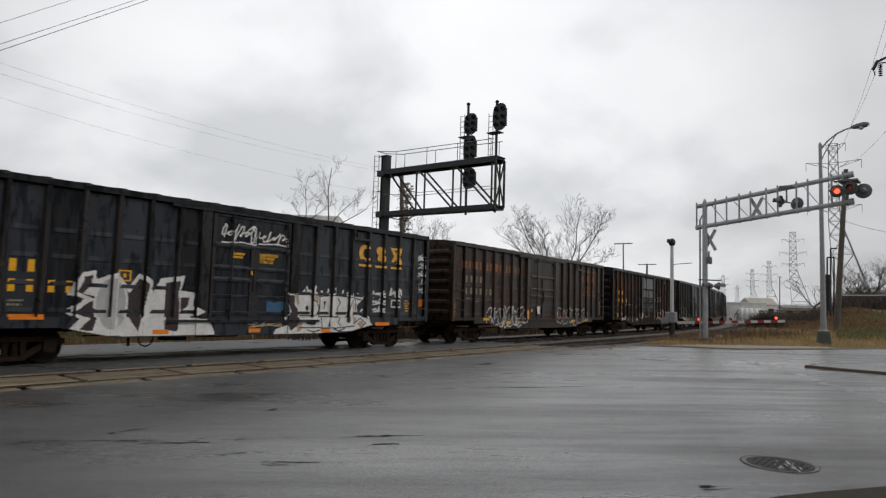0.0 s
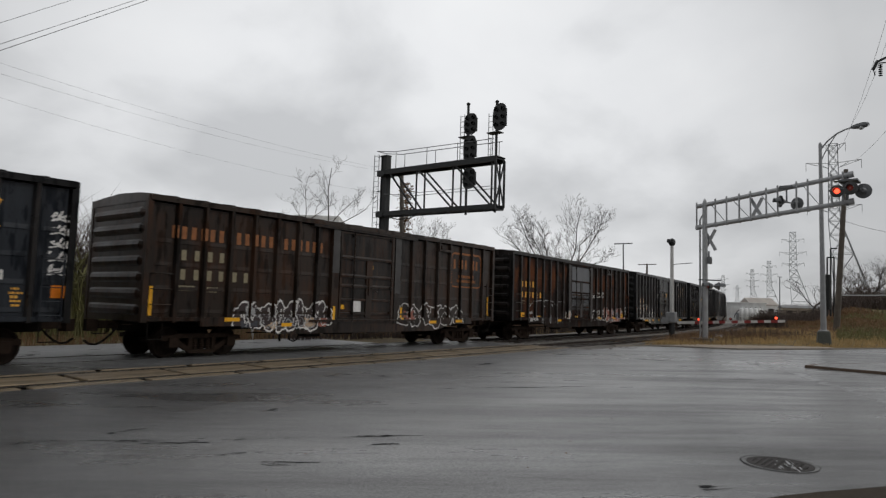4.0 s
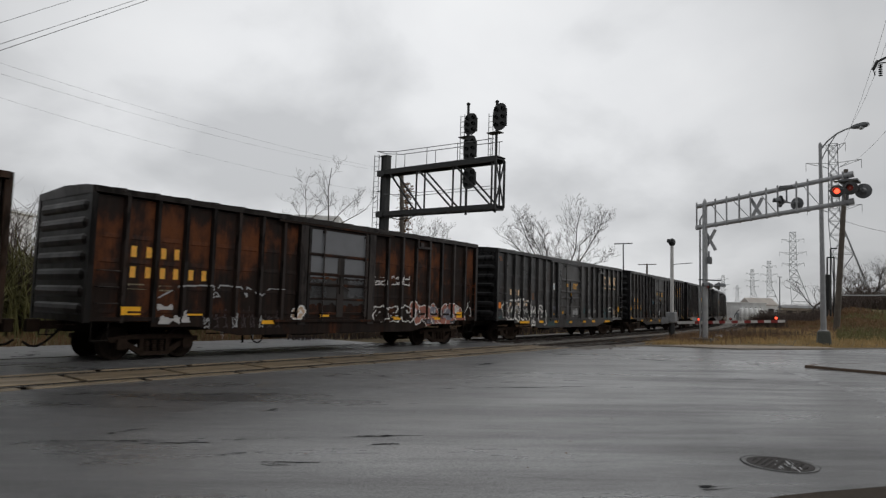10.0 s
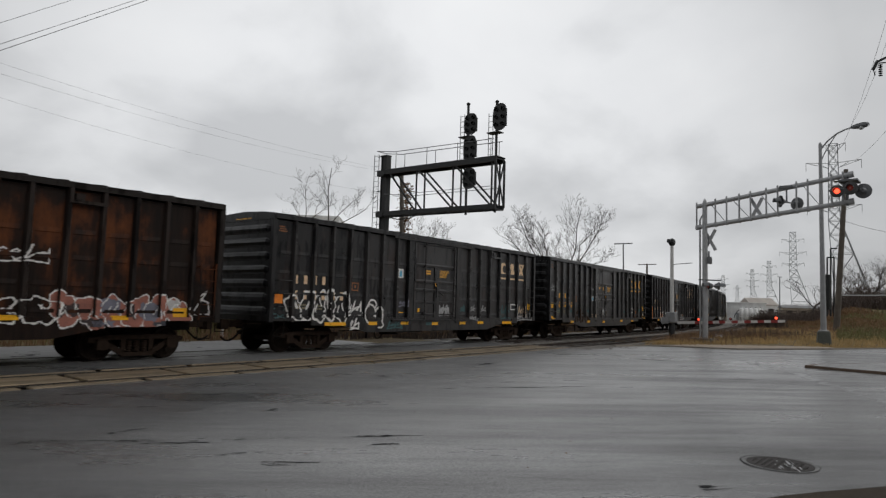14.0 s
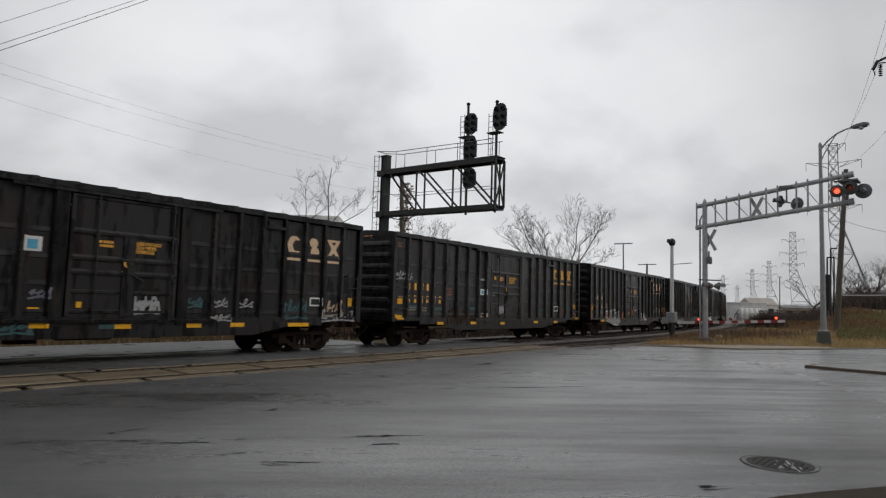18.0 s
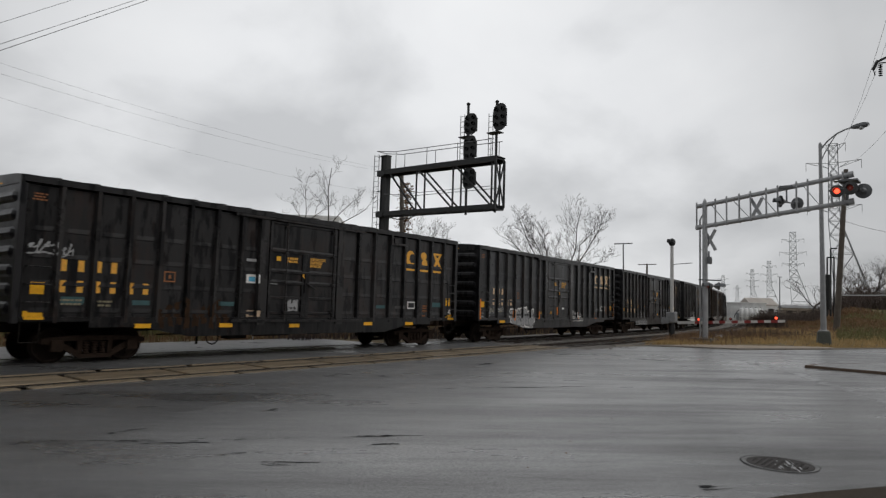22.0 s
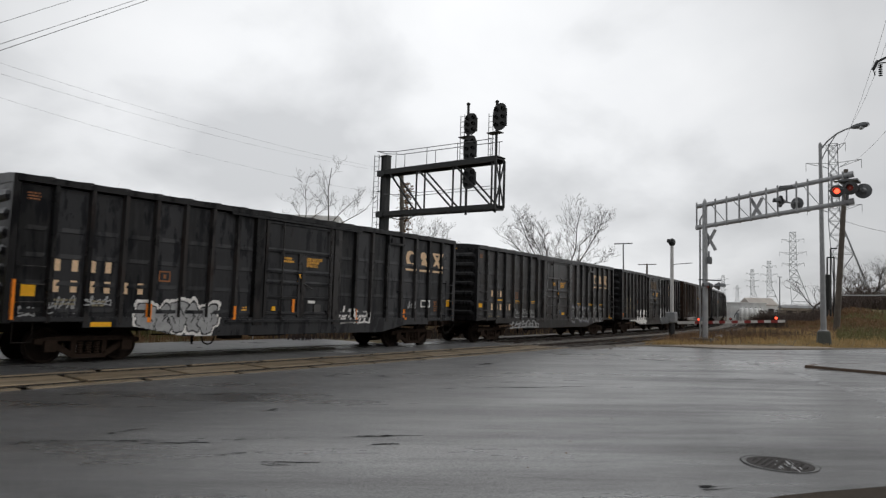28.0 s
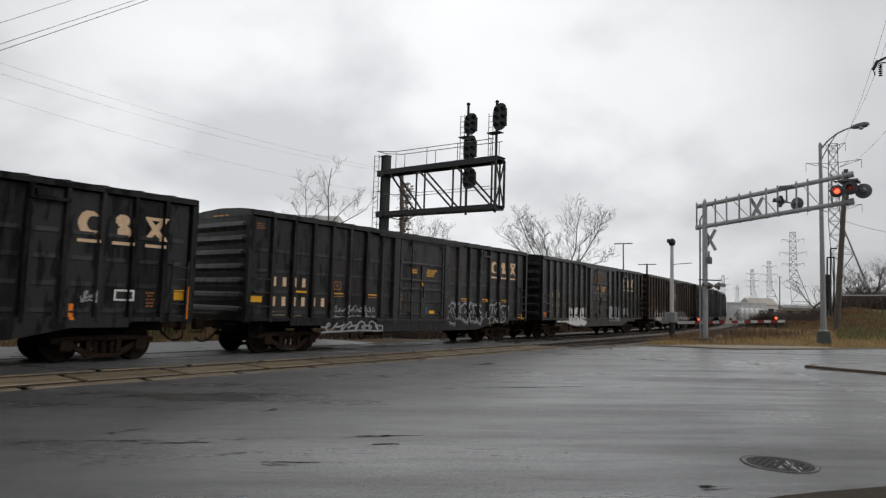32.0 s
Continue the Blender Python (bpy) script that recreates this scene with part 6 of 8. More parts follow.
def make_shrub(x, y, z0, h, seed, mat, label):
    s = thing("shrub", (x, y, z0), label, "shrub", "shrubs by the far road")
    bm = bmesh.new()
    rnd = random.Random(seed)
    for _ in range(9):
        tube(bm, (rnd.uniform(-0.2, 0.2), rnd.uniform(-0.2, 0.2), -0.2), (rnd.uniform(-1, 1) * h * 0.35, rnd.uniform(-1, 1) * h * 0.35, h * rnd.uniform(0.5, 0.9)), 0.04, 0.01, 5)
    part("stem", bm, M_BARK, s)
    rng = np.random.default_rng(seed)
    verts, faces = [], []
    for _ in range(26):
        c0 = np.array([rng.normal(0, h * 0.28), rng.normal(0, h * 0.28), h * rng.uniform(0.1, 0.85)])
        rr = h * rng.uniform(0.12, 0.24)
        for _ in range(70):
            v = rng.normal(size=3)
            c = c0 + v / np.linalg.norm(v) * rr * rng.uniform(0.5, 1.1)
            d, e = rng.normal(size=3) * 0.05, rng.normal(size=3) * 0.04
            k = len(verts)
            verts += [tuple(c - d), tuple(c + e), tuple(c + d)]
            faces.append((k, k + 1, k + 2))
    me = bpy.data.meshes.new("foliage")
    me.from_pydata(verts, [], faces)
    me.materials.append(mat)
    part("foliage", me, mat, s)


def make_surroundings():
    make_gantry()
    make_crossing_signal()
    make_gate()
    make_street_lamp()
    # unseen walls added behind the camera to block sky reflections on the train
    brick = simple("unseen_dark_wall", (0.085, 0.055, 0.045), 0.85, 0, 0.3, 1.5, 0.2)
    house("unseen_light_block", (-75.0, -34.0), (64.0, 11.0), 0.0, brick, M_ROOFGREY, "unseen dark block behind the camera that keeps sky off the train", 16.5, 0.0)
    house("unseen_light_block", (-9.0, -34.0), (30.0, 11.0), 0.0, brick, M_ROOFGREY, "unseen dark block behind the camera that keeps sky off the train", 15.5, 0.0)
    # poles
    make_pole("utility_pole", (63.90, 9.98, 0.09), (63.26, 8.92, 14.02), 0.26, 0.17, M_WOODPOLE, "leaning weathered wooden utility pole", ((0.93, 0.8),))
    vp = make_pole("utility_pole", (35.07, 33.27, 0.67), (34.21, 32.95, 10.98), 0.20, 0.14, M_WOODPOLE, "wooden pole overgrown with dry brown vines")
    vx, vy, _ = (35.07, 33.27, 0.67)
    me = make_leafy("vine", vx, vy, 0.26, 1900, 2.0, 10.6, M_LEAFY, 8, 0.10)
    part("vine", me, M_LEAFY, vp, "dry brown vine")
    make_pole("light_mast", (71.23, 32.34, 0.86), (70.49, 32.13, 9.24), 0.10, 0.07, M_GREYSTEEL, "slim mast with a short cross bar", ((0.995, 1.1),), "light mast")
    make_pole("utility_pole", (106.99, 44.42, 0.59), (106.25, 44.15, 9.45), 0.2, 0.15, M_WOODPOLE, "far wooden utility pole with cross arms", ((0.985, 1.6), (0.62, 0.9)))
    make_pole("light_mast", (165.47, 37.04, 2.14), (164.79, 36.79, 10.19), 0.12, 0.10, M_GREYSTEEL, "far slim lamp mast", ((0.99, 0.5),), "light mast")
    make_pole("utility_pole", (78.72, 78.22, -0.73), (76.61, 77.44, 24.42), 0.2, 0.15, M_WOODPOLE, "far wooden utility pole that carries cables", ((0.985, 0.8),))
    # steel frames beside the leaning pole
    f = thing("utility_rack", (0, 0, 0), "dark steel rack of upright and cross bars", "utility rack")
    for a, b in (((69.03, 11.47, 1.58), (68.58, 11.30, 6.99)), ((68.58, 11.30, 6.99), (68.98, 10.82, 7.01)), ((71.54, 11.60, 1.59), (71.00, 11.40, 8.03)), ((71.00, 11.40, 8.03), (71.38, 10.95, 8.05)), ((71.75, 11.36, 1.60), (71.28, 11.18, 7.18))):
        bm = bmesh.new()
        beam(bm, a, b, 0.12)
        part("bar", bm, M_DARKSTEEL, f)
    bm = bmesh.new()
    a, b = Vector((69.01, 11.41, 2.21)), Vector((68.74, 11.31, 5.43))
    tube(bm, a, b, 0.22, seg=12)
    part("cable_riser", bm, M_DARKSTEEL, f)
    # towers
    make_tower(*(173.79, 27.03, 3.05)[:2], 1.5, 41.8, 1.2, 5.6, 4.2, 4.2, 0.10, M_TOWER, ((0.63, 0.98), (0.89, 1.0), (0.995, 0.45)))
    make_tower(*(312.77, 64.48, 2.71)[:2], 0.0, 37.2, 1.5, 5.2, 4.5, 4.0, 0.11, M_TOWERHAZE)
    make_tower(*(459.09, 108.76, 2.76)[:2], 0.0, 35.5, 1.4, 5.0, 5.0, 3.5, 0.14, M_TOWERHAZE)
    make_tower(*(559.70, 145.05, 2.61)[:2], 0.0, 36.4, 1.5, 5.4, 5.2, 3.5, 0.16, M_TOWERHAZE)
    make_tower(*(649.36, 194.44, 1.95)[:2], 0.0, 36.5, 1.6, 5.4, 5.2, 0.0, 0.17, M_TOWERHAZE)
    make_tower(*(742.90, 207.87, 2.44)[:2], 0.0, 30.5, 1.4, 4.4, 4.6, 0.0, 0.17, M_TOWERHAZE)
    # trees behind the train
    open_tree(35.2, 42.26, 3, ((0.0, 8.0, 2, 4.8), (0.2, 8.1, 44, 3.0), (0.6, 7.9, 62, 3.4), (-1.9, 8.3, 8, 3.0), (-2.1, 8.2, -30, 1.9), (-1.8, 8.2, 58, 2.6)), "bare grey winter tree with spreading limbs", twig=0.85)
    open_tree(58.16, 35.24, 7, ((-0.2, 5.3, -48, 5.8), (0.0, 5.3, -30, 6.0), (0.1, 5.5, -12, 5.2), (0.5, 5.5, -3, 4.8)), "bare grey winter tree leaning over the tracks")
    open_tree(60.5, 35.2, 12, ((-0.2, 5.0, -32, 2.8), (0.0, 5.2, 0, 3.0), (0.3, 5.0, 30, 2.8), (0.2, 4.6, 52, 2.6)), "low rounded bare tree behind the tracks", twig=1.2)
    open_tree(55.21, 30.34, 9, ((-0.2, 5.4, 15, 5.6), (0.5, 5.6, 30, 5.0), (0.6, 5.7, 80, 2.8), (0.7, 7.6, 48, 3.2)), "bare winter tree of two crooked stems")
    open_tree(44.7, 40.1, 15, ((0.0, 5.4, -14, 3.2), (0.4, 5.4, 18, 3.2), (0.6, 5.0, 42, 3.4)), "small bare tree with drooping twigs")
    bare_tree(*(24.70, 40.66, 2.70)[:2], 7.0, 16, 0.35, 0.04, depth=4)
    bare_tree(*(26.26, 38.80, 2.77)[:2], 7.2, 18, 0.30, 0.04, depth=4)
    bare_tree(*(113.61, 20.68, 2.75)[:2], 6.5, 22, 0.85, 0.16, base=1.0)
    for k, (px, py) in enumerate(((111.12, 15.85, 2.60)[:2], (109.15, 13.51, 2.64)[:2], (108.29, 11.42, 2.69)[:2], (109.79, 9.62, 2.76)[:2], (123.70, 16.47, 2.74)[:2], (124.44, 14.02, 2.81)[:2])):
        bare_tree(px, py, 6.2 + 0.7 * (k % 3), 40 + k, 0.85, 0.13, "bare dark thicket tree", 0.0, 5)
    # undergrowth
    def along(a, b, w):
        return lambda rng: (lambda t: (a[0] + (b[0] - a[0]) * t + rng.normal(0, w), a[1] + (b[1] - a[1]) * t + rng.normal(0, w)))(rng.random())
    def bank(x, y, sx, sy, clear=1.2, side=0.3):
        def pick(rng):
            while True:
                p = rng.normal(x, sx), rng.normal(y, sy)
                if (p[0] - 31.5) * 0.42 + (p[1] - 8.9) * 0.907 > clear and p[1] / p[0] < side:
                    return p
        return pick
    brush("thicket", "dense bare brown thicket on the bank", along((104.00, 16.51, 2.73), (113.75, 7.98, 3.10), 2.2), 1300, 1.2, 3.4, M_BRUSH, 1, 0.07, 4)
    brush("thicket", "low dark thicket along the top of the bank", along((97.86, 20.87, 1.38), (106.35, 7.47, 2.78), 1.8), 2400, 0.8, 2.0, M_BRUSH, 29, 0.08, 4)
    brush("thicket", "low brown thicket beside the fence", along((92.39, 22.71, 1.29), (95.46, 19.02, 1.58), 1.4), 1300, 0.6, 1.5, M_BRUSH, 2, 0.07, 4)
    brush("thicket", "far bare treeline", along((245.76, 66.31, 2.01), (243.36, 37.86, 2.87), 5), 700, 2.0, 5.0, M_BRUSH, 3, 0.16, 4)
    brush("dry_weeds", "tall dry brown weeds by the tracks", along((38, 14.2), (80, 20.5), 1.3), 1000, 0.12, 0.42, M_WEED, 4, 0.04, 4)
    brush("dry_weeds", "brown dead weeds on the bank", bank(62, 9.5, 10, 3, 4.0), 500, 0.2, 0.6, M_WEED, 14, 0.05, 3)
    brush("green_weeds", "dull green weeds on the bank", bank(62, 8, 9, 3, 4.0, 0.155), 4000, 0.1, 0.4, M_GREENWEED, 15, 0.09, 2)
    brush("green_weeds", "matted green cover on the bank", along((84.48, 11.80, 1.64), (89.90, 5.32, 1.89), 4.0), 6000, 0.08, 0.35, M_GREENWEED, 24, 0.10, 2)
    brush("dry_weeds", "matted rust-brown cover on the bank", along((72.58, 10.36, 1.64), (74.92, 4.43, 1.86), 3.4), 5200, 0.10, 0.45, M_RUSSET, 25, 0.08, 2)
    brush("dry_weeds", "russet weeds at the foot of the fence", along((89.19, 18.71, 1.42), (86.62, 12.37, 1.63), 2.0), 3000, 0.2, 0.8, M_RUSSET, 26, 0.10, 2)
    brush("dry_weeds", "dry brown weeds round the signal base", along((33.5, 12.9), (41, 13.2), 0.8), 700, 0.15, 0.5, M_WEED, 5, 0.025, 3)
    brush("thicket", "dense rounded brown bush beyond the gate", lambda rng: (rng.normal(71.5, 0.6), rng.normal(17.2, 0.75)), 520, 0.6, 1.7, M_BRUSH, 33, 0.06, 5)
    brush("dry_weeds", "brown dead weeds along the verge", along((34.5, 12.6), (46, 10.8), 1.1), 1500, 0.08, 0.38, M_RUSSET, 34, 0.03, 3)
    brush("dry_weeds", "dark dead weed stalks along the verge", along((36.0, 12.4), (52, 11.0), 1.3), 900, 0.15, 0.55, M_BRUSH, 35, 0.025, 3)
    brush("dry_grass", "short dry yellow grass", lambda rng: (lambda u, d: (31.5 + 0.907 * u + 0.42 * d, 8.9 - 0.42 * u + 0.907 * d))(*(lambda u: (u, (2.7 if u < 6.5 else 0.9) + rng.random() ** 1.4 * 21))(rng.uniform(-2, 50))), 44000, 0.05, 0.20, M_GRASS, 6, 0.05, 1)
    brush("leaf_litter", "matted orange-brown leaves along the kerb", lambda rng: (lambda u, d: (31.5 + 0.907 * u + 0.42 * d, 8.9 - 0.42 * u + 0.907 * d))(rng.uniform(-2, 30), 0.25 + abs(rng.normal(0, 0.9))), 1300, 0.02, 0.10, M_RUSSET, 27, 0.12, 1)
    brush("dry_weeds", "dry brown weeds behind the tracks", lambda rng: tuple(on_track(rng.uniform(14, 90), -rng.uniform(5, 9)))[:2], 5200, 0.2, 0.8, M_WEED, 7, 0.03, 2)
    brush("dry_grass", "rough grass beyond the far road", lambda rng: tuple(on_track(rng.uniform(-20, 40), -rng.uniform(5.4, 11)))[:2], 3500, 0.1, 0.5, M_GREENWEED, 8, 0.03, 2)
    brush("leaf_litter", "brown leaves and weeds beyond the far road", lambda rng: tuple(on_track(rng.uniform(-22, 60), -rng.uniform(5.0, 8.5)))[:2], 6500, 0.05, 0.35, M_RUSSET, 31, 0.05, 2)
    brush("dry_weeds", "low dark weeds beside the far rail", lambda rng: tuple(on_track(rng.uniform(17, 95), -rng.uniform(3.6, 6.5)))[:2], 6000, 0.15, 0.65, M_BRUSH, 28, 0.05, 3)
    brush("thicket", "bare brown and green thicket beyond the far road", lambda rng: tuple(on_track(rng.uniform(-12, 26), -rng.uniform(9, 15)))[:2], 2600, 1.5, 5.2, M_BRUSH, 21, 0.07, 5)
    brush("thicket", "evergreen tangle beyond the far road", lambda rng: tuple(on_track(rng.uniform(-12, 24), -rng.uniform(8.5, 13)))[:2], 3000, 0.8, 3.4, M_GREENWEED, 22, 0.10, 5)
    brush("thicket", "low brown thicket behind the tracks", lambda rng: tuple(on_track(rng.uniform(22, 95), -rng.uniform(8, 13)))[:2], 3400, 0.6, 2.0, M_WEED, 23, 0.06, 4)
    bm = bmesh.new()
    extrude(bm, [(30.62, 11.15), (31.62, 9.05), (34.3, 7.66), (38.5, 5.75), (39.2, 6.9), (36.5, 8.7), (33.4, 11.4), (31.2, 12.4)], 2, -0.1, 0.035)
    solid("verge_slab", bm, M_SLAB, "worn tan concrete strip behind the kerb", "pavement", kind="structure")
    # shrubs and low buildings beyond the far road
    green = simple("dull_green_leaf", (0.035, 0.050, 0.022), 0.7, 0, 0.4, 3, 0.0)
    for k, (px, d, h) in enumerate(((-30, 34, 3.2), (8, 33, 3.0), (30, 36, 3.4), (-75, 34, 3.2), (60, 38, 2.6))):
        p = ((0.3298, 1.1655, 0.0123), (0.3856, 1.0988, 0.0149))
        a = Vector(p[0]).lerp(Vector(p[1]), px / 100.0)
        a = Vector((a.x * d, a.y * d, 0))
        make_shrub(a.x, a.y, ground_height(a.x, a.y), h, 60 + k, green, "dull green evergreen shrub")
    house("shed", (15.19, 62.60, 4.95)[:2], (7.0, 8.0), 40.0, M_ROOFGREY, M_ROOFGREY, "dark brown flat-roofed building", 7.9, 0.5)
    house("warehouse", (18.63, 64.69, 5.31)[:2], (3.2, 8.0), 40.0, M_WALLWHITE, M_WALLWHITE, "pale flat-roofed warehouse beyond the far road", 8.0, 0.5)
    house("warehouse", (39.32, 52.39, 6.66)[:2], (4.4, 9.0), -47.0, M_WALLWHITE, M_WALLWHITE, "pale grey flat-roofed building behind the trees", 8.9, 0.9, overhang=0.05)
    # walls and roofs in the distance, past the curve
    w = house("storage_wall", (124.18, 36.61, -0.59)[:2], (6.4, 1.0), -78.0, M_WALLWHITE, M_WALLWHITE, "chalky white concrete wall with grey scrawls", 3.9, -0.6)
    bm = bmesh.new()
    pts = [Vector((1.2 + 2.6 * t, 0, 0.9 + 1.9 * math.sin(math.pi * min(1.0, t * 1.15)) ** 0.6)) for t in np.linspace(0.02, 0.86, 14)]
    for a, b in zip(pts, pts[1:]):
        beam(bm, (a.x, -0.02, a.z), (b.x, -0.02, b.z), 0.05, 0.16)
    part("painted_arch", bm, M_GREYSTEEL, w, "grey sprayed arch")
    bm = bmesh.new()
    box(bm, 1.6, 3.4, -0.035, -0.005, 0.9, 2.2)
    part("painted_field", bm, M_GREYGALV, w, "dull grey sprayed field")
    bm = bmesh.new()
    box(bm, 0.1, 7.4, -1.4, -0.5, -0.5, 0.75)
    part("low_block", bm, M_WALLWHITE, w)
    for k in range(5):
        p = Vector((119.33, 32.75, 1.44)).lerp(Vector((121.46, 30.21, 1.54)), k / 4)
        tk = thing("storage_tank", (p.x, p.y, -0.4), "upright pale storage tank", "tank", "pale storage tanks")
        bm = bmesh.new()
        lathe(bm, (0, 0, 0), (0, 0, 1), ((0, 0.01), (0, 0.36), (2.7, 0.36), (2.9, 0.2), (3.0, 0.01)), 14)
        part("shell", bm, M_WALLWHITE, tk, smooth=True)
        bm = bmesh.new()
        lathe(bm, (0, 0, 2.92), (0, 0, 1), ((0, 0.01), (0, 0.12), (0.14, 0.12), (0.14, 0.01)), 10)
        part("hatch", bm, M_ROOFGREY, tk)
    house("depot", (150.61, 39.27, 0.96)[:2], (5.5, 6.2), -52.0, M_WALLWHITE, M_PALEROOF, "low white building with a shallow grey roof", 3.3, 0.2, 2, 1.5)
    house("depot", (210.23, 46.33, 0.97)[:2], (22.0, 10.0), -70.0, M_TAN, M_ROOFGREY, "low tan building in the distance", 3.0, 0.5, 6, 0.8)
    # parked trailers and rails on the bank
    for px, L in ((0, 6.0), (1, 7.0)):
        a = ((105.63, 14.52, 3.12), (107.14, 12.72, 3.19))[px]
        t = thing("parked_trailer", Matrix.Translation((a[0], a[1], a[2] - 0.6)) @ Matrix.Rotation(radians(-50), 4, "Z"), "long white trailer parked on the bank", "trailer", "parked trailers")
        bm = bmesh.new()
        box(bm, 0, L * 0.52, 0, 1.6, 0.35, 1.0)
        bmesh.ops.bevel(bm, geom=bm.edges[:], offset=0.06, segments=1, affect="EDGES")
        part("body", bm, M_WHITE, t)
        for x in (0.5, L * 0.42):
            bm = bmesh.new()
            tube(bm, (x, -0.02, 0.2), (x, 0.25, 0.2), 0.2, seg=12)
            part("wheel", bm, M_GRIME, t)
    fence = thing("guard_rail", (0, 0, 0), "long pale pipe rail on posts along the bank", "guard rail")
    a, b = Vector((86.84, 13.36, 4.00)), Vector((93.45, 5.46, 4.30))
    bm = bmesh.new()
    tube(bm, a, b, 0.07, seg=6)
    part("rail", bm, M_GALV, fence)
    for k in range(9):
        p = a.lerp(b, k / 8)
        bm = bmesh.new()
        tube(bm, (p.x, p.y, ground_height(p.x, p.y) - 0.1), p, 0.035, seg=6)
        part("post", bm, M_BRUSH, fence)
    net = thing("chain_link_fence", (0, 0, 0), "rusty chain-link fence along the bank", "fence")
    a, b = Vector((90.98, 22.69, 2.37)), Vector((89.45, 15.08, 2.90))
    for k in range(8):
        p = a.lerp(b, k / 7)
        g = ground_height(p.x, p.y)
        bm = bmesh.new()
        tube(bm, (p.x, p.y, g - 0.1), (p.x, p.y, g + 2.0), 0.05, seg=6)
        part("post", bm, M_BRUSH, net)
        if k < 7:
            q = a.lerp(b, (k + 1) / 7)
            bm = bmesh.new()
            gq = ground_height(q.x, q.y)
            for i in range(14):
                f0, f1 = i / 14, min(1, (i + 5) / 14)
                for up in (0, 1):
                    u, v = p.lerp(q, f0), p.lerp(q, f1)
                    beam(bm, (u.x, u.y, g + (0.05 if up else 1.95)), (v.x, v.y, gq + ((0.05 + 1.9 * (f1 - f0) * 2.8) if up else (1.95 - 1.9 * (f1 - f0) * 2.8))), 0.015)
            for z in (0.05, 1.97):
                tube(bm, (p.x, p.y, g + z), (q.x, q.y, gq + z), 0.025, seg=5)
            part("mesh_bay", bm, M_BRUSH, net, "rusty wire mesh")
    # marker posts by the far road
    for px in (393, 446):
        p = Vector((0.3371, 1.1682, -0.0743)).lerp(Vector((0.3928, 1.1015, -0.0717)), px / 100.0) * 27.5
        g = ground_height(p.x, p.y)
        m = thing("marker_post", (p.x, p.y, g), "slim white marker post by the far road", "marker post", "marker posts")
        bm = bmesh.new()
        tube(bm, (0, 0, -0.1), (0, 0, 0.62), 0.06, seg=8)
        part("stake", bm, M_WHITE, m)
        bm = bmesh.new()
        tube(bm, (0, 0, 0.62), (0, 0, 0.70), 0.062, seg=8)
        part("cap", bm, M_GREYSTEEL, m)
    # a scrap of white litter in the weeds
    bm = bmesh.new()
    lx, ly, _ = (37.81, 11.70, 0.00)
    lz = ground_height(lx, ly)
    vs = [bm.verts.new((lx + dx * 0.6, ly + dy * 0.6, lz + dz * 0.7)) for dx, dy, dz in ((0, 0.35, 0.12), (0.2, 0.1, 0.3), (0.1, -0.2, 0.16), (0.3, -0.5, 0.3), (-0.1, -0.55, 0.08), (-0.15, -0.1, 0.05), (-0.1, 0.3, 0.03))]
    for i in range(1, 6):
        bm.faces.new((vs[0], vs[i], vs[i + 1]))
    bmesh.ops.solidify(bm, geom=bm.faces[:], thickness=0.03)
    solid("litter", bm, M_WHITE, "crumpled white litter in the weeds", "litter")
    # cables overhead
    wire(((2.21, 18.60, 6.34), (11.35, 22.33, 13.95)), 0.006, sag=0.02)
    wire(((2.25, 18.62, 5.86), (13.09, 21.76, 14.39)), 0.007, sag=0.02)
    wire(((2.26, 18.62, 5.67), (13.23, 21.60, 14.36)), 0.008, sag=0.02)
    wire(((13.92, 74.04, 24.48), (76.64, 77.45, 24.04)), 0.009, "faint far overhead cable", 1.0)
    wire(((14.47, 76.54, 24.17), (76.68, 77.47, 23.66)), 0.009, "faint far overhead cable", 1.2)
    wire(((15.61, 81.55, 23.16), (77.00, 77.59, 19.76)), 0.008, "faint far overhead cable", 1.2)
    wire(((168.93, 24.95, 39.33), (82.41, 6.37, 38.17)), 0.02, "thin dark high-voltage power line", 2.0)
    wire(((167.42, 23.11, 43.30), (82.91, 5.94, 36.97)), 0.02, "thin dark high-voltage power line", 2.0)
    wire(((171.38, 22.36, 36.87), (109.64, 5.63, 34.68)), 0.02, "thin dark high-voltage power line", 1.0)
    wire(((63.62, 9.06, 9.64), (49.54, 2.80, 6.65)), 0.015, "thin black overhead cable", 0.2)
    # arm of a pole that stands beside the view, with its insulators
    arm = thing("pole_arm", (0, 0, 0), "dark pole with an angled arm and hanging insulators", "utility pole")
    foot = (32.87, 1.62, 0.42)
    bm = bmesh.new()
    tube(bm, (foot[0], foot[1], -0.2), (31.74, 1.20, 13.93), 0.16, 0.12, 10)
    part("shaft", bm, M_WOODPOLE, arm)
    bm = bmesh.new()
    beam(bm, (30.34, 3.13, 11.84), (31.81, 1.22, 13.03), 0.09)
    beam(bm, (30.27, 3.26, 11.52), (30.35, 3.11, 11.88), 0.11)
    tube(bm, (30.26, 3.26, 11.56), (30.34, 3.20, 11.29), 0.02, seg=5)
    part("bracket", bm, M_DARKSTEEL, arm)
    bm = bmesh.new()
    beam(bm, (30.40, 3.06, 11.79), (31.90, 1.25, 12.04), 0.04)
    part("stay", bm, M_DARKSTEEL, arm)
    for px in (1558, 1600):
        top = Vector((30.43, 3.03, 11.79)) if px == 1558 else Vector((31.01, 2.29, 12.21))
        bm = bmesh.new()
        for i in range(6):
            lathe(bm, top - Vector((0, 0, 0.05 + i * 0.085)), (0, 0, -1), ((0, 0.03), (0.02, 0.075), (0.04, 0.075), (0.06, 0.03)), 10)
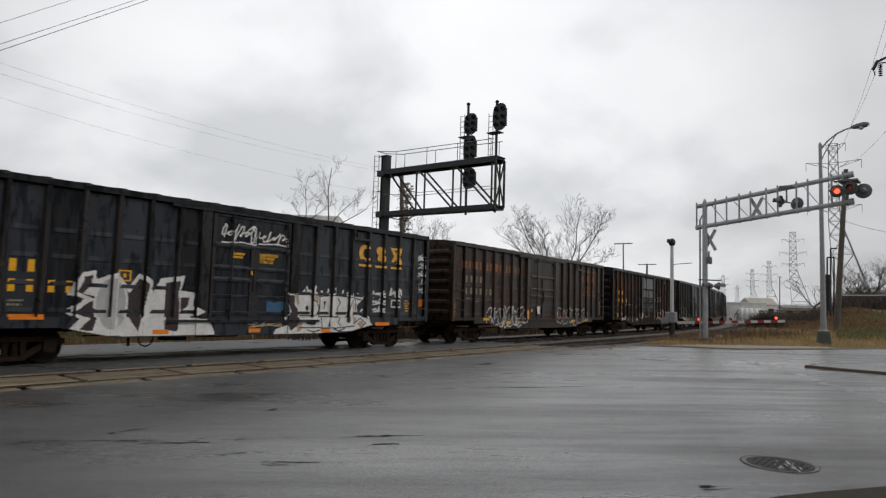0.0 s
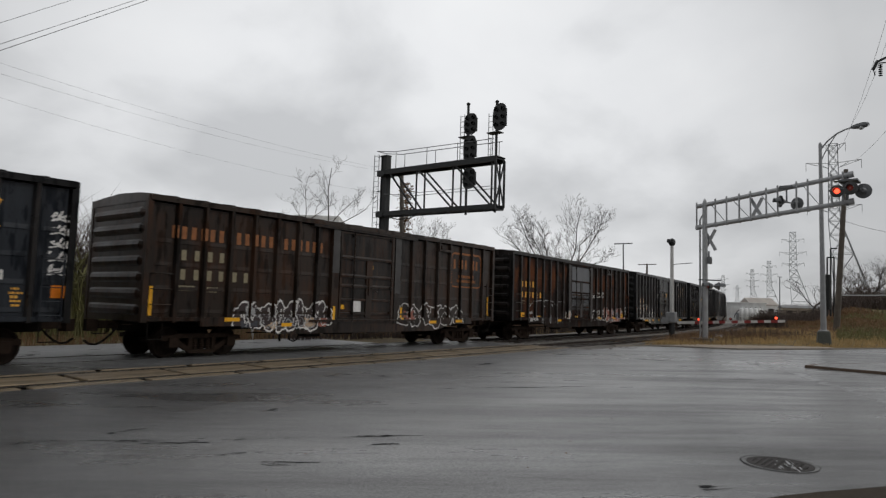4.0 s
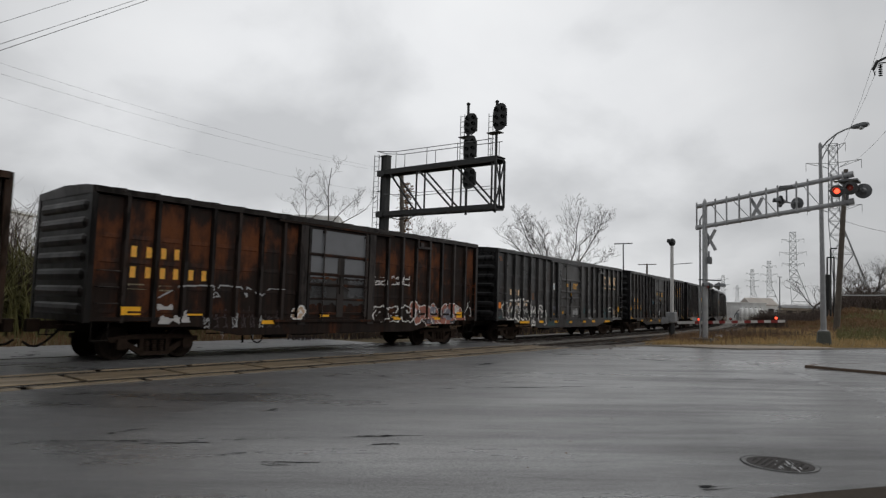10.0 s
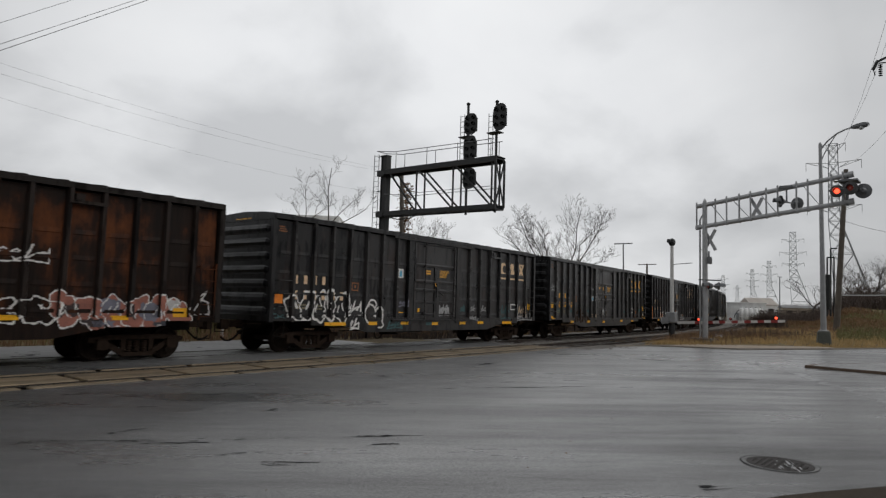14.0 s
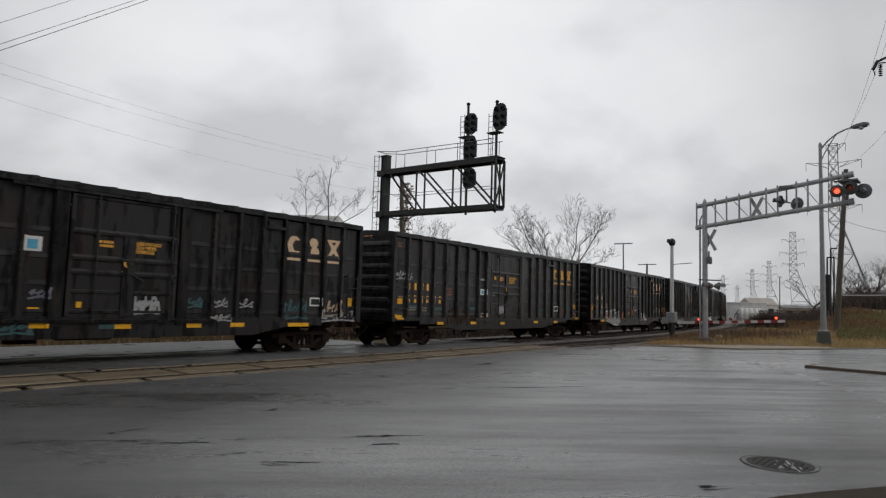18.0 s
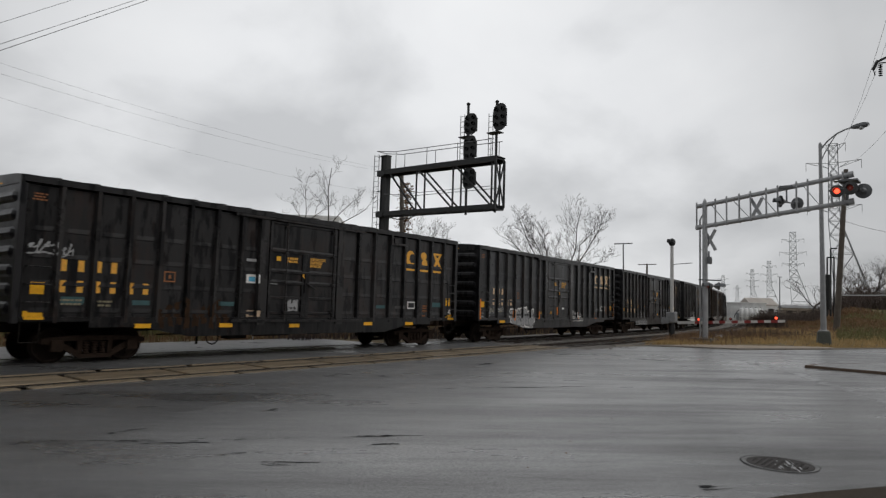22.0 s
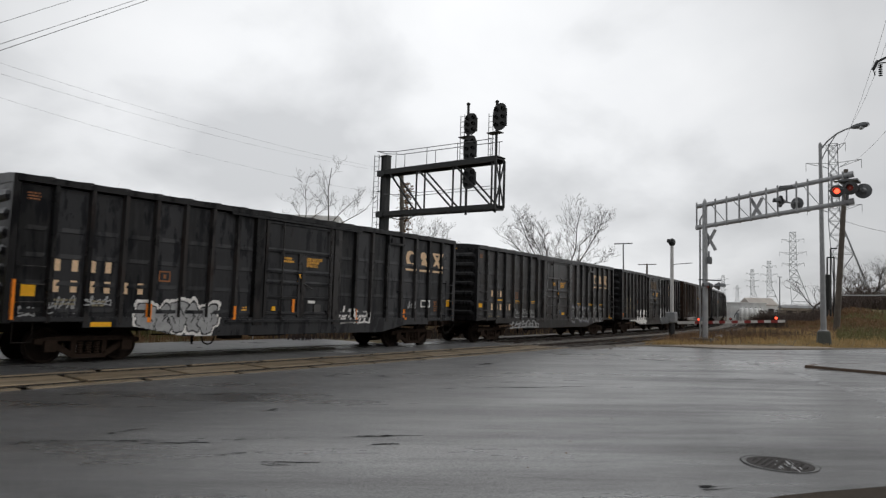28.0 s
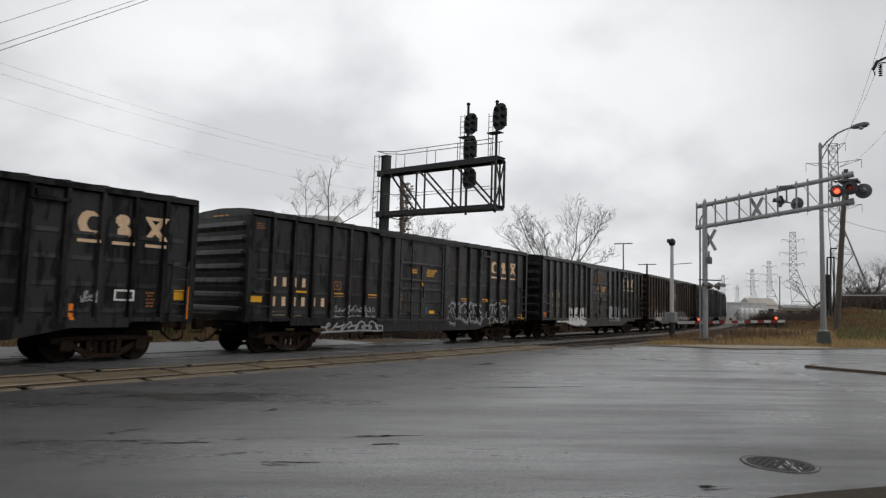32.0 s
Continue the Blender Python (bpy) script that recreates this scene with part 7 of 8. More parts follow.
        part("insulator", bm, M_DARKSTEEL, arm, "ribbed dark insulator")
    # a few leaves and stones on the wet street
    rng = np.random.default_rng(17)
    verts, faces = [], []
    for i in range(420):
        if i < 200:
            x, y = rng.uniform(5.6, 9.5), 0
            y = 3.05 - 0.36 * x + abs(rng.normal(0, 0.5)) * 0.6
            y = max(y, 0.2)
        else:
            x, y = rng.uniform(3, 30), rng.uniform(0, 12)
        r = rng.uniform(0.008, 0.022)
        k = len(verts)
        a = rng.uniform(0, 6.28)
        for j in range(5):
            verts.append((x + r * math.cos(a + j * 1.256) * rng.uniform(0.6, 1.2), y + r * math.sin(a + j * 1.256) * rng.uniform(0.6, 1.2), 0.004 + 0.012 * rng.random()))
        faces.append(tuple(range(k, k + 5)))
    me = bpy.data.meshes.new("leaf_litter")
    me.from_pydata(verts, [], faces)
    me.materials.append(M_LEAFY)
    tagged(new("leaf_litter", me), "small brown leaves scattered on the street", "leaves", kind="stuff")


# ---- the train ----
TRAIN = []
N_CARS = 14
YEL = "yellow reflective strip"


def D(d):
    return d - HALF


def strips(car, rows, mat=None, h=0.09):
    for d0, d1, z in rows:
        rect(car, "reflector", D(d0), D(d1), z - h / 2, z + h / 2, mat or M_YELLOW, YEL, 0.008)


def uprights(car, rows, mat=None):
    for d, z0, z1 in rows:
        rect(car, "reflector", D(d) - 0.05, D(d) + 0.05, z0, z1, mat or M_ORANGE, "upright orange reflective strip", 0.010)


CODE_D = (0.98, 1.37, 1.77, 2.14, 2.58, 2.97)


def codes(car, mat, z1=2.32, z2=1.83, shift=0.0):
    code_bars(car, [D(v + shift) for v in CODE_D[:4]], z1, 0.28, mat, "row of faded lettering bars")
    code_bars(car, [D(v + shift) for v in CODE_D], z2, 0.28, mat, "row of faded number bars")
    small_print(car, D(0.95), D(1.45), z2 - 0.45, z2 - 0.28, 2, 4, M_CREAM)
    small_print(car, D(1.75), D(2.25), z2 - 0.47, z2 - 0.30, 2, 5, M_CREAM)


def door_notice():
    """The notice on the door, as one shared mesh of lettering."""
    if "door_notice" not in CAR_MESH:
        cu = bpy.data.curves.new("door_notice", "FONT")
        cu.body = "CLOSE AND LOCK\nDOOR BEFORE\nMOVING CAR"
        cu.size, cu.space_line, cu.offset = 0.115, 0.90, 0.0045
        ob = bpy.data.objects.new("door_notice", cu)
        scene.collection.objects.link(ob)
        me = bpy.data.meshes.new_from_object(ob.evaluated_get(bpy.context.evaluated_depsgraph_get()))
        bpy.data.objects.remove(ob)
        bpy.data.curves.remove(cu)
        w = max(v.co.x for v in me.vertices)
        for v in me.vertices:
            v.co = (v.co.x * 0.72 / w, -Y_DOOR - 0.004, v.co.y)
        me.materials.clear()
        me.materials.append(M_LOGO)
        CAR_MESH["door_notice"] = me
    return CAR_MESH["door_notice"]


def door_print(car, seed, mat):
    small_print(car, D(7.33), D(7.78), 2.80, 2.99, 2, seed, mat)
    part("notice_lettering", door_notice(), mat, car, "painted notice on the door").location = (D(8.20), 0, 2.93)
    small_print(car, D(7.90), D(8.30), 2.12, 2.28, 2, seed + 2, mat)
    x = D(8.06)
    paint(car, "round_mark", x - 0.12, x + 0.12, 2.32, 2.56, lambda X, Z: (np.hypot(X - x, Z - 2.44) < 0.10) & (np.hypot(X - x, Z - 2.44) > 0.045), mat, "small ring mark", cell=0.018, lift=0.03)


def square_mark(car, d, z, mat):
    x = D(d)
    paint(car, "square_mark", x - 0.16, x + 0.16, z - 0.14, z + 0.14, lambda X, Z: (np.maximum(np.abs(X - x) / 0.15, np.abs(Z - z) / 0.13) > 0.84) | ((np.abs(X - x) < 0.035) & (np.abs(Z - z) < 0.06)), mat, "small square stencil", cell=0.018)


def patch(car, d0, d1, z0, z1, mat, label, ragged=0.06, seed=1, lift=0.003):
    x0, x1 = D(d0), D(d1)

    def fn(X, Z):
        e = ragged * (np.sin(X * 7 + seed) * np.cos(Z * 5 + seed * 2) + 0.4 * np.sin(X * 16 + Z * 11 + seed))
        return (X > x0 + np.abs(e)) & (X < x1 - np.abs(e)) & (Z > z0 + np.abs(e)) & (Z < z1 - np.abs(e))
    paint(car, "paint_patch", x0, x1, z0, z1, fn, mat, label, lift=lift)


def decorate_0(car):
    codes(car, M_YELLOW, 2.27, 1.82, 0.10)
    logo(car, M_LOGO, -0.70)
    door_print(car, 9, M_YELLOW)
    square_mark(car, 4.35, 2.15, M_YELLOW)
    lab = "large spray-painted piece in white, grey and dark plum"
    # one broad piece: a dark body with round pale fields and a white rim
    rim = [(3.09, 0.78), (3.36, 1.09), (3.01, 1.24), (3.53, 1.57), (3.07, 1.66), (3.33, 2.14), (3.63, 2.21), (3.65, 1.98), (4.16, 2.19), (4.47, 1.81), (4.72, 2.19), (5.06, 2.04), (5.05, 1.61), (5.32, 2.1), (5.94, 2.2), (5.84, 1.8), (6.25, 1.76), (6.23, 1.39), (6.53, 1.27), (6.01, 1.09), (6.68, 1.03), (6.87, 0.68), (4.38, 0.68), (3.24, 0.74)]
    shades = ([(3.39, 2.07), (3.59, 2.13), (3.57, 1.91), (3.39, 1.67), (3.68, 1.61), (3.74, 1.25), (3.63, 0.8), (3.31, 0.81), (3.56, 1.09), (3.15, 1.22), (3.68, 1.55), (3.22, 1.71)],
              [(4.31, 2.01), (4.49, 1.7), (4.73, 2.1), (4.97, 1.97), (4.83, 1.26), (4.73, 0.76), (4.44, 1.15), (4.48, 1.48)],
              [(5.45, 2.01), (5.84, 2.1), (5.74, 1.74), (5.82, 1.33), (5.78, 0.75), (5.43, 0.78), (5.44, 1.38)],
              [(5.87, 1.63), (6.13, 1.66), (6.09, 1.42), (5.9, 1.27)])
    P = [(D(x), z) for x, z in rim]
    S = [[(D(x), z) for x, z in s] for s in shades]
    low = lambda X, Z: Z > np.vectorize(sill_bottom)(X) + 0.01
    oval = lambda X, Z: np.hypot((X - D(4.06)) / 0.40, (Z - 1.44) / 0.69)
    a = paint(car, "graffiti_rim", D(2.2), D(7.4), 0.6, 2.5, lambda X, Z: (inside(X, Z, P) | (strokes(X, Z, [P + P[:1]]) < 0.03)) & low(X, Z), M_GWHITE, lab, 0.004, cell=0.022)
    paint(car, "graffiti_field", D(2.2), D(7.4), 0.6, 2.5, lambda X, Z: (oval(X, Z) < 0.9) & (np.abs(X - D(4.18)) > 0.03) & low(X, Z), M_GPALE, "", 0.006, group_parent=a, cell=0.022)
    for k, s in enumerate(S):
        paint(car, "graffiti_shade", D(2.2), D(7.4), 0.6, 2.5, lambda X, Z: inside(X, Z, s) & (oval(X, Z) > 1.04) & low(X, Z), M_GPLUM, "", 0.006, group_parent=a, cell=0.022)
    # a broad white piece with brown and tan fields, dark lines and a dripping top edge
    outline = [(9.29, 1.98), (9.46, 1.84), (10.1, 1.90), (10.30, 2.02), (10.5, 1.93), (11.0, 1.86), (11.37, 1.93), (12.16, 1.86), (12.73, 1.80), (12.40, 1.53), (12.45, 1.25), (12.83, 1.09), (13.2, 0.80), (12.86, 0.70), (9.87, 0.60), (8.88, 0.62), (8.95, 0.76), (9.5, 0.92), (9.23, 1.11), (9.45, 1.25)]
    B = [(D(x), z) for x, z in outline]
    drips = [[(D(x), z), (D(x + dx), z + h)] for x, z, dx, h in ((9.30, 1.9, -0.02, 0.10), (9.98, 1.86, 0.10, 0.12), (10.22, 1.95, -0.05, 0.14), (10.42, 1.95, 0.04, 0.16), (10.86, 1.86, -0.06, 0.12), (11.06, 1.88, 0.02, 0.16), (11.36, 1.90, -0.03, 0.18), (11.72, 1.86, 0.02, 0.16), (11.90, 1.86, 0.08, 0.10), (12.14, 1.84, 0.0, 0.08), (12.42, 1.80, 0.01, 0.13), (12.66, 1.78, 0.03, 0.08), (12.60, 1.30, 0.06, 0.10), (12.95, 1.02, -0.06, 0.12))]
    body = paint(car, "graffiti_fill", D(8.8), D(13.3), 0.60, 2.2, lambda X, Z: (inside(X, Z, B) | (strokes(X, Z, drips) < 0.035)) & low(X, Z), M_GWHITE, "broad white spray-painted piece with dark lines", 0.004, cell=0.022)
    fields = (([(9.28, 1.80), (9.60, 1.82), (9.62, 1.5), (9.87, 1.25), (9.84, 0.9), (9.5, 0.72), (9.32, 1.05), (9.50, 1.3)], M_GPLUM),
              ([(9.63, 1.82), (9.86, 1.82), (9.90, 1.55), (9.72, 1.48)], M_GTAN), ([(10.40, 1.84), (10.68, 1.78), (10.66, 1.52), (10.50, 1.62)], M_GTAN),
              ([(9.85, 1.0), (9.98, 1.05), (9.95, 0.72), (9.72, 0.66)], M_GTAN), ([(12.20, 1.62), (12.30, 1.62), (12.28, 0.9), (12.18, 0.9)], M_GTAN), ([(12.36, 0.92), (12.56, 1.02), (12.74, 0.90), (12.55, 0.76)], M_GTAN),
              ([(10.13, 1.42), (10.21, 1.52), (10.30, 1.42), (10.21, 1.31)], M_GPLUM), ([(10.10, 1.02), (10.52, 1.00), (10.50, 0.88), (10.16, 0.90)], M_GPLUM),
              ([(11.86, 1.12), (11.98, 1.22), (12.06, 1.08), (12.02, 0.94), (11.88, 0.96)], M_GPLUM), ([(10.90, 1.64), (11.02, 1.66), (10.92, 1.36)], M_GPLUM), ([(11.05, 0.82), (11.13, 1.12), (11.16, 0.82)], M_GPLUM))
    for shape, mat in fields:
        Q = [(D(x), z) for x, z in shape]
        paint(car, "graffiti_field", D(9.2), D(12.9), 0.62, 1.9, lambda X, Z: inside(X, Z, Q) & low(X, Z), mat, "", 0.006, group_parent=body, cell=0.022)
    lines = [[(9.6, 1.85), (10.1, 1.85), (10.34, 1.89), (10.72, 1.80), (11.4, 1.86), (12.14, 1.80), (12.6, 1.73)], [(10.34, 1.88), (10.42, 1.68), (10.70, 1.50), (10.68, 1.28), (10.45, 1.18), (9.92, 1.17)],
             [(10.74, 1.78), (10.72, 1.2), (10.80, 0.80)], [(9.85, 0.79), (10.72, 0.79), (11.4, 0.77), (12.25, 0.84)], [(10.72, 1.16), (11.55, 1.14)], [(11.52, 1.76), (11.64, 1.62), (11.50, 1.42), (11.56, 1.12), (11.48, 0.94), (11.60, 0.86)],
             [(12.16, 1.79), (12.02, 1.46), (11.96, 1.22)], [(12.34, 1.72), (12.36, 1.24)], [(12.24, 0.94), (12.50, 1.10), (12.78, 0.93), (12.52, 0.74)], [(10.20, 0.72), (10.45, 0.66), (10.70, 0.72)], [(11.30, 0.74), (11.55, 0.68), (11.80, 0.76)]]
    L = [[(D(x), z) for x, z in l] for l in lines]
    paint(car, "graffiti_outline", D(9.5), D(12.9), 0.62, 1.95, lambda X, Z: (strokes(X, Z, L) < 0.018) & low(X, Z), M_GBLACK, "", 0.008, group_parent=body, cell=0.018)
    scrawl(car, D(8.0), D(9.2), 0.86, 1.00, 3, 5, M_GTAN, 0.02)
    scrawl(car, D(6.95), D(8.1), 3.25, 3.85, 4, 2, M_GWHITE, 0.024)
    scrawl(car, D(8.2), D(9.3), 3.3, 3.7, 5, 3, M_GWHITE, 0.024)
    patch(car, 8.58, 9.42, 1.26, 1.60, M_GBLUE, "blue spray patch", 0.03, 2)
    for k, (z0, z1) in enumerate(((1.86, 2.06), (1.60, 1.80), (1.32, 1.52))):
        scrawl(car, D(13.2), D(13.78), z0, z1, 3, 8 + k, M_GWHITE, 0.032)
    scrawl(car, D(14.04), D(14.70), 1.86, 2.20, 4, 19, M_GWHITE, 0.032)
    framed_box(car, 14.35, 1.63, 0.43, 0.29)
    for k in range(5):
        scrawl(car, D(15.60), D(15.92), 2.10 + k * 0.31, 2.32 + k * 0.31, 2, 20 + k, M_GWHITE, 0.024)
    small_print(car, D(14.87), D(15.14), 1.33, 1.78, 5, 2, M_LOGO, "faded ochre stencil")
    strips(car, [(1.85, 2.55, 1.12), (5.1, 5.55, 0.74), (8.0, 8.4, 0.74), (10.75, 11.15, 0.70), (13.25, 13.98, 0.90)], M_ORANGE, 0.12)
    rect(car, "reflector", D(15.70), D(15.95), 1.55, 1.84, M_ORANGE, "orange reflective square", 0.01)


def decorate_1(car):
    # a long faded word, kept as blocks
    xs = [0.75 + 0.285 * k for k in range(19) if k not in (6, 12)]
    code_bars(car, [D(v) for v in xs], 3.38, 0.34, M_FADED, "long faded orange word kept as bars")
    codes(car, M_CREAM, 2.78, 2.26, 0.08)
    graffiti(car, D(2.75), D(6.3), 0.74, 1.62, 8, 31, M_GPLUM, M_GWHITE, None, 0.45, 0.034, "white outlined dark spray-painted piece with blue and tan fields")
    for d0, d1, z0, z1, m in ((2.9, 3.5, 0.80, 1.05, M_GSLATE), (3.7, 4.2, 0.76, 1.0, M_GTAN), (4.3, 4.9, 0.78, 1.10, M_GSLATE), (5.2, 5.7, 0.80, 1.15, M_GTAN), (5.8, 6.2, 0.82, 1.10, M_GPINK), (3.1, 3.5, 1.15, 1.45, M_GGREY)):
        patch(car, d0, d1, z0, z1, m, "ragged field of the spray-painted piece", 0.08, int(d0 * 10), 0.006)
    graffiti(car, D(3.6), D(5.6), 0.80, 1.25, 5, 33, None, M_GGREY, None, 0.45, 0.03, "grey outlined shapes over the piece")
    graffiti(car, D(9.75), D(13.7), 0.76, 1.70, 6, 44, None, M_GWHITE, None, 0.42, 0.034, "white outlined spray-painted shapes")
    patch(car, 10.1, 10.7, 1.0, 1.4, M_GPINK, "faded salmon spray patch", 0.08, 4)
    x0, x1, z0, z1 = D(13.0), D(15.2), 2.38, 3.84

    def frame_fn(X, Z):
        q = np.hypot(np.maximum(np.abs(X - (x0 + x1) / 2) - (x1 - x0) / 2 + 0.25, 0), np.maximum(np.abs(Z - (z0 + z1) / 2) - (z1 - z0) / 2 + 0.25, 0))
        return (q < 0.25) & (q > 0.18)
    paint(car, "owner_mark", x0, x1, z0, z1, frame_fn, M_FADED, "faded orange rounded frame mark", cell=0.02)
    code_bars(car, [D(v) for v in (13.25, 13.62, 14.05, 14.45, 14.85)], 3.35, 0.40, M_FADED, "faded orange lettering bars")
    small_print(car, D(13.3), D(14.9), 2.55, 2.95, 2, 6, M_FADED)
    rect(car, "paper_notice", D(7.35), D(7.72), 1.32, 1.72, M_GWHITE, "white paper notice", 0.01)
    rect(car, "reflector", D(6.75), D(6.92), 1.4, 1.55, M_YELLOW, YEL, 0.01)
    small_print(car, D(8.0), D(8.3), 2.75, 2.95, 3, 7, M_LOGO)
    patch(car, 9.42, 9.74, 2.0, 4.05, M_DULLPOST, "pale weathered door post paint", 0.015, 6)
    patch(car, 6.32, 6.63, 2.6, 4.05, M_DULLPOST, "pale weathered door post paint", 0.015, 8)
    strips(car, [(2.35, 2.85, 1.06), (4.35, 4.75, 0.9), (11.55, 12.0, 0.95), (13.3, 13.75, 0.98)], None, 0.11)
    uprights(car, [(0.20, 1.16, 1.92), (6.45, 1.05, 1.5), (9.95, 1.05, 1.5), (15.76, 1.2, 2.05)], M_YELLOW)


def decorate_2(car):
    codes(car, M_LOGO, 2.77, 2.25, 0.10)
    P = [(D(x), z) for x, z in ((1.8, 1.62), (2.4, 1.95), (3.3, 2.0), (3.6, 1.7), (3.35, 1.68), (3.6, 2.02), (4.3, 1.98), (4.5, 1.72), (4.5, 2.0), (5.0, 1.75), (5.3, 1.98), (5.8, 1.98))]
    paint(car, "scribble", D(1.7), D(5.9), 1.5, 2.1, lambda X, Z: strokes(X, Z, [P]) < 0.02, M_GGREY, "thin pale spray-paint outline", cell=0.022)
    patch(car, 1.78, 2.22, 1.18, 1.46, M_GPALE, "white spray-painted blot", 0.05, 3)
    patch(car, 1.80, 2.42, 0.94, 1.17, M_GPALE, "white spray-painted blot", 0.07, 5)
    patch(car, 2.42, 2.68, 0.98, 1.30, M_GPALE, "white spray-painted blot", 0.05, 6)
    for k in range(9):
        scrawl(car, D(3.1 + 0.3 * k), D(3.25 + 0.3 * k), 0.85, 1.25 + 0.1 * (k % 3), 1, 40 + k, M_GPLUM if k % 3 else M_GGREY, 0.018)
    graffiti(car, D(6.22), D(6.55), 1.0, 1.5, 1, 12, M_GTAN, M_GWHITE, None, 0.5, 0.05, "small tan and white spray-painted shape")
    patch(car, 6.72, 9.35, 2.42, 4.0, M_GREYDOOR, "grey repainted upper door", 0.015, 5)
    patch(car, 6.74, 9.33, 1.5, 2.40, M_SCUFFDOOR, "dark scuffed lower door paint", 0.08, 7)
    patch(car, 6.80, 7.5, 1.75, 2.36, M_GREYDOOR, "pale scuffed door paint", 0.06, 17)
    patch(car, 8.45, 9.2, 1.8, 2.38, M_GREYDOOR, "pale scuffed door paint", 0.06, 9)
    scrawl(car, D(9.85), D(10.4), 2.3, 2.6, 3, 71, M_GWHITE)
    scrawl(car, D(10.75), D(11.75), 2.35, 2.75, 3, 72, M_GWHITE)
    graffiti(car, D(9.8), D(12.0), 0.95, 1.55, 3, 61, None, M_GWHITE, None, 0.4, 0.035, "white outlined spray-painted boxes")
    graffiti(car, D(11.9), D(15.2), 0.80, 1.66, 6, 55, M_GPINK, M_GWHITE, None, 0.62, 0.026, "salmon and lilac spray-painted piece")
    for d0, d1, z0, z1, m in ((12.0, 12.5, 1.10, 1.45, M_GPLUM), (12.45, 13.0, 0.85, 1.12, M_GPLUM), (12.9, 13.45, 1.15, 1.58, M_GLILAC), (13.5, 13.8, 1.02, 1.5, M_GPLUM), (13.9, 14.5, 1.0, 1.55, M_GLILAC), (14.1, 14.6, 0.84, 1.02, M_GSLATE), (14.6, 15.0, 1.22, 1.62, M_GPALE), (12.75, 13.3, 0.86, 1.05, M_GLILAC)):
        patch(car, d0, d1, z0, z1, m, "ragged field of the spray-painted piece", 0.10, int(d0 * 10), 0.006)
    scrawl(car, D(15.4), D(15.85), 1.2, 2.2, 1, 78, M_GWHITE)
    rect(car, "reflector", D(0.80), D(1.35), 1.17, 1.38, M_YELLOW, YEL, 0.01)
    strips(car, [(2.65, 3.1, 1.22), (5.0, 5.45, 0.98), (7.25, 7.65, 1.2), (10.8, 11.2, 1.1), (13.2, 13.6, 1.1)], None, 0.11)
    rect(car, "reflector", D(14.8), D(15.2), 1.12, 1.36, M_YELLOW, YEL, 0.01)


def dark_common(car, mat, seed, lay, z1=2.32, z2=1.83):
    codes(car, mat, z1, z2)
    logo(car, M_LOGO if seed == 4 else M_PALE, {4: -0.12, 3: -0.12, 6: 0.0, 9: -0.9}.get(seed, -0.1))
    door_print(car, seed, M_LOGO)
    square_mark(car, 3.60, 2.18, M_FADED)
    small_print(car, D(0.22), D(0.58), 3.74, 3.94, 3, seed + 5, M_FADED)
    strips(car, lay, None, 0.115)


def framed_box(car, d, z, w=0.45, h=0.28):
    """A small white stencilled border round a dark field."""
    rect(car, "notice", D(d) - w / 2, D(d) + w / 2, z - h / 2, z + h / 2, M_GWHITE, "white stencil box", 0.006)
    rect(car, "notice_field", D(d) - w / 2 + 0.05, D(d) + w / 2 - 0.05, z - h / 2 + 0.05, z + h / 2 - 0.05, M_GBLACK, "dark field", 0.009)
    small_print(car, D(d) - w / 2 + 0.07, D(d) + w / 2 - 0.07, z - 0.06, z + 0.06, 1, int(d * 7), M_GWHITE)


def blue_sticker(car, d, z, w=0.36, h=0.26):
    rect(car, "sticker", D(d) - w / 2, D(d) + w / 2, z - h / 2, z + h / 2, M_GWHITE, "pale notice with a bright blue field", 0.006)
    rect(car, "sticker_field", D(d) - w / 2 + 0.09, D(d) + w / 2 - 0.09, z - h / 2 + 0.05, z + h / 2 - 0.07, M_GSKY, "bright blue field", 0.009)


def orange_square(car, d0, d1, z0, z1, mat=None):
    rect(car, "reflector", D(d0), D(d1), z0, z1, mat or M_YELLOW, "square yellow-orange reflector", 0.01)


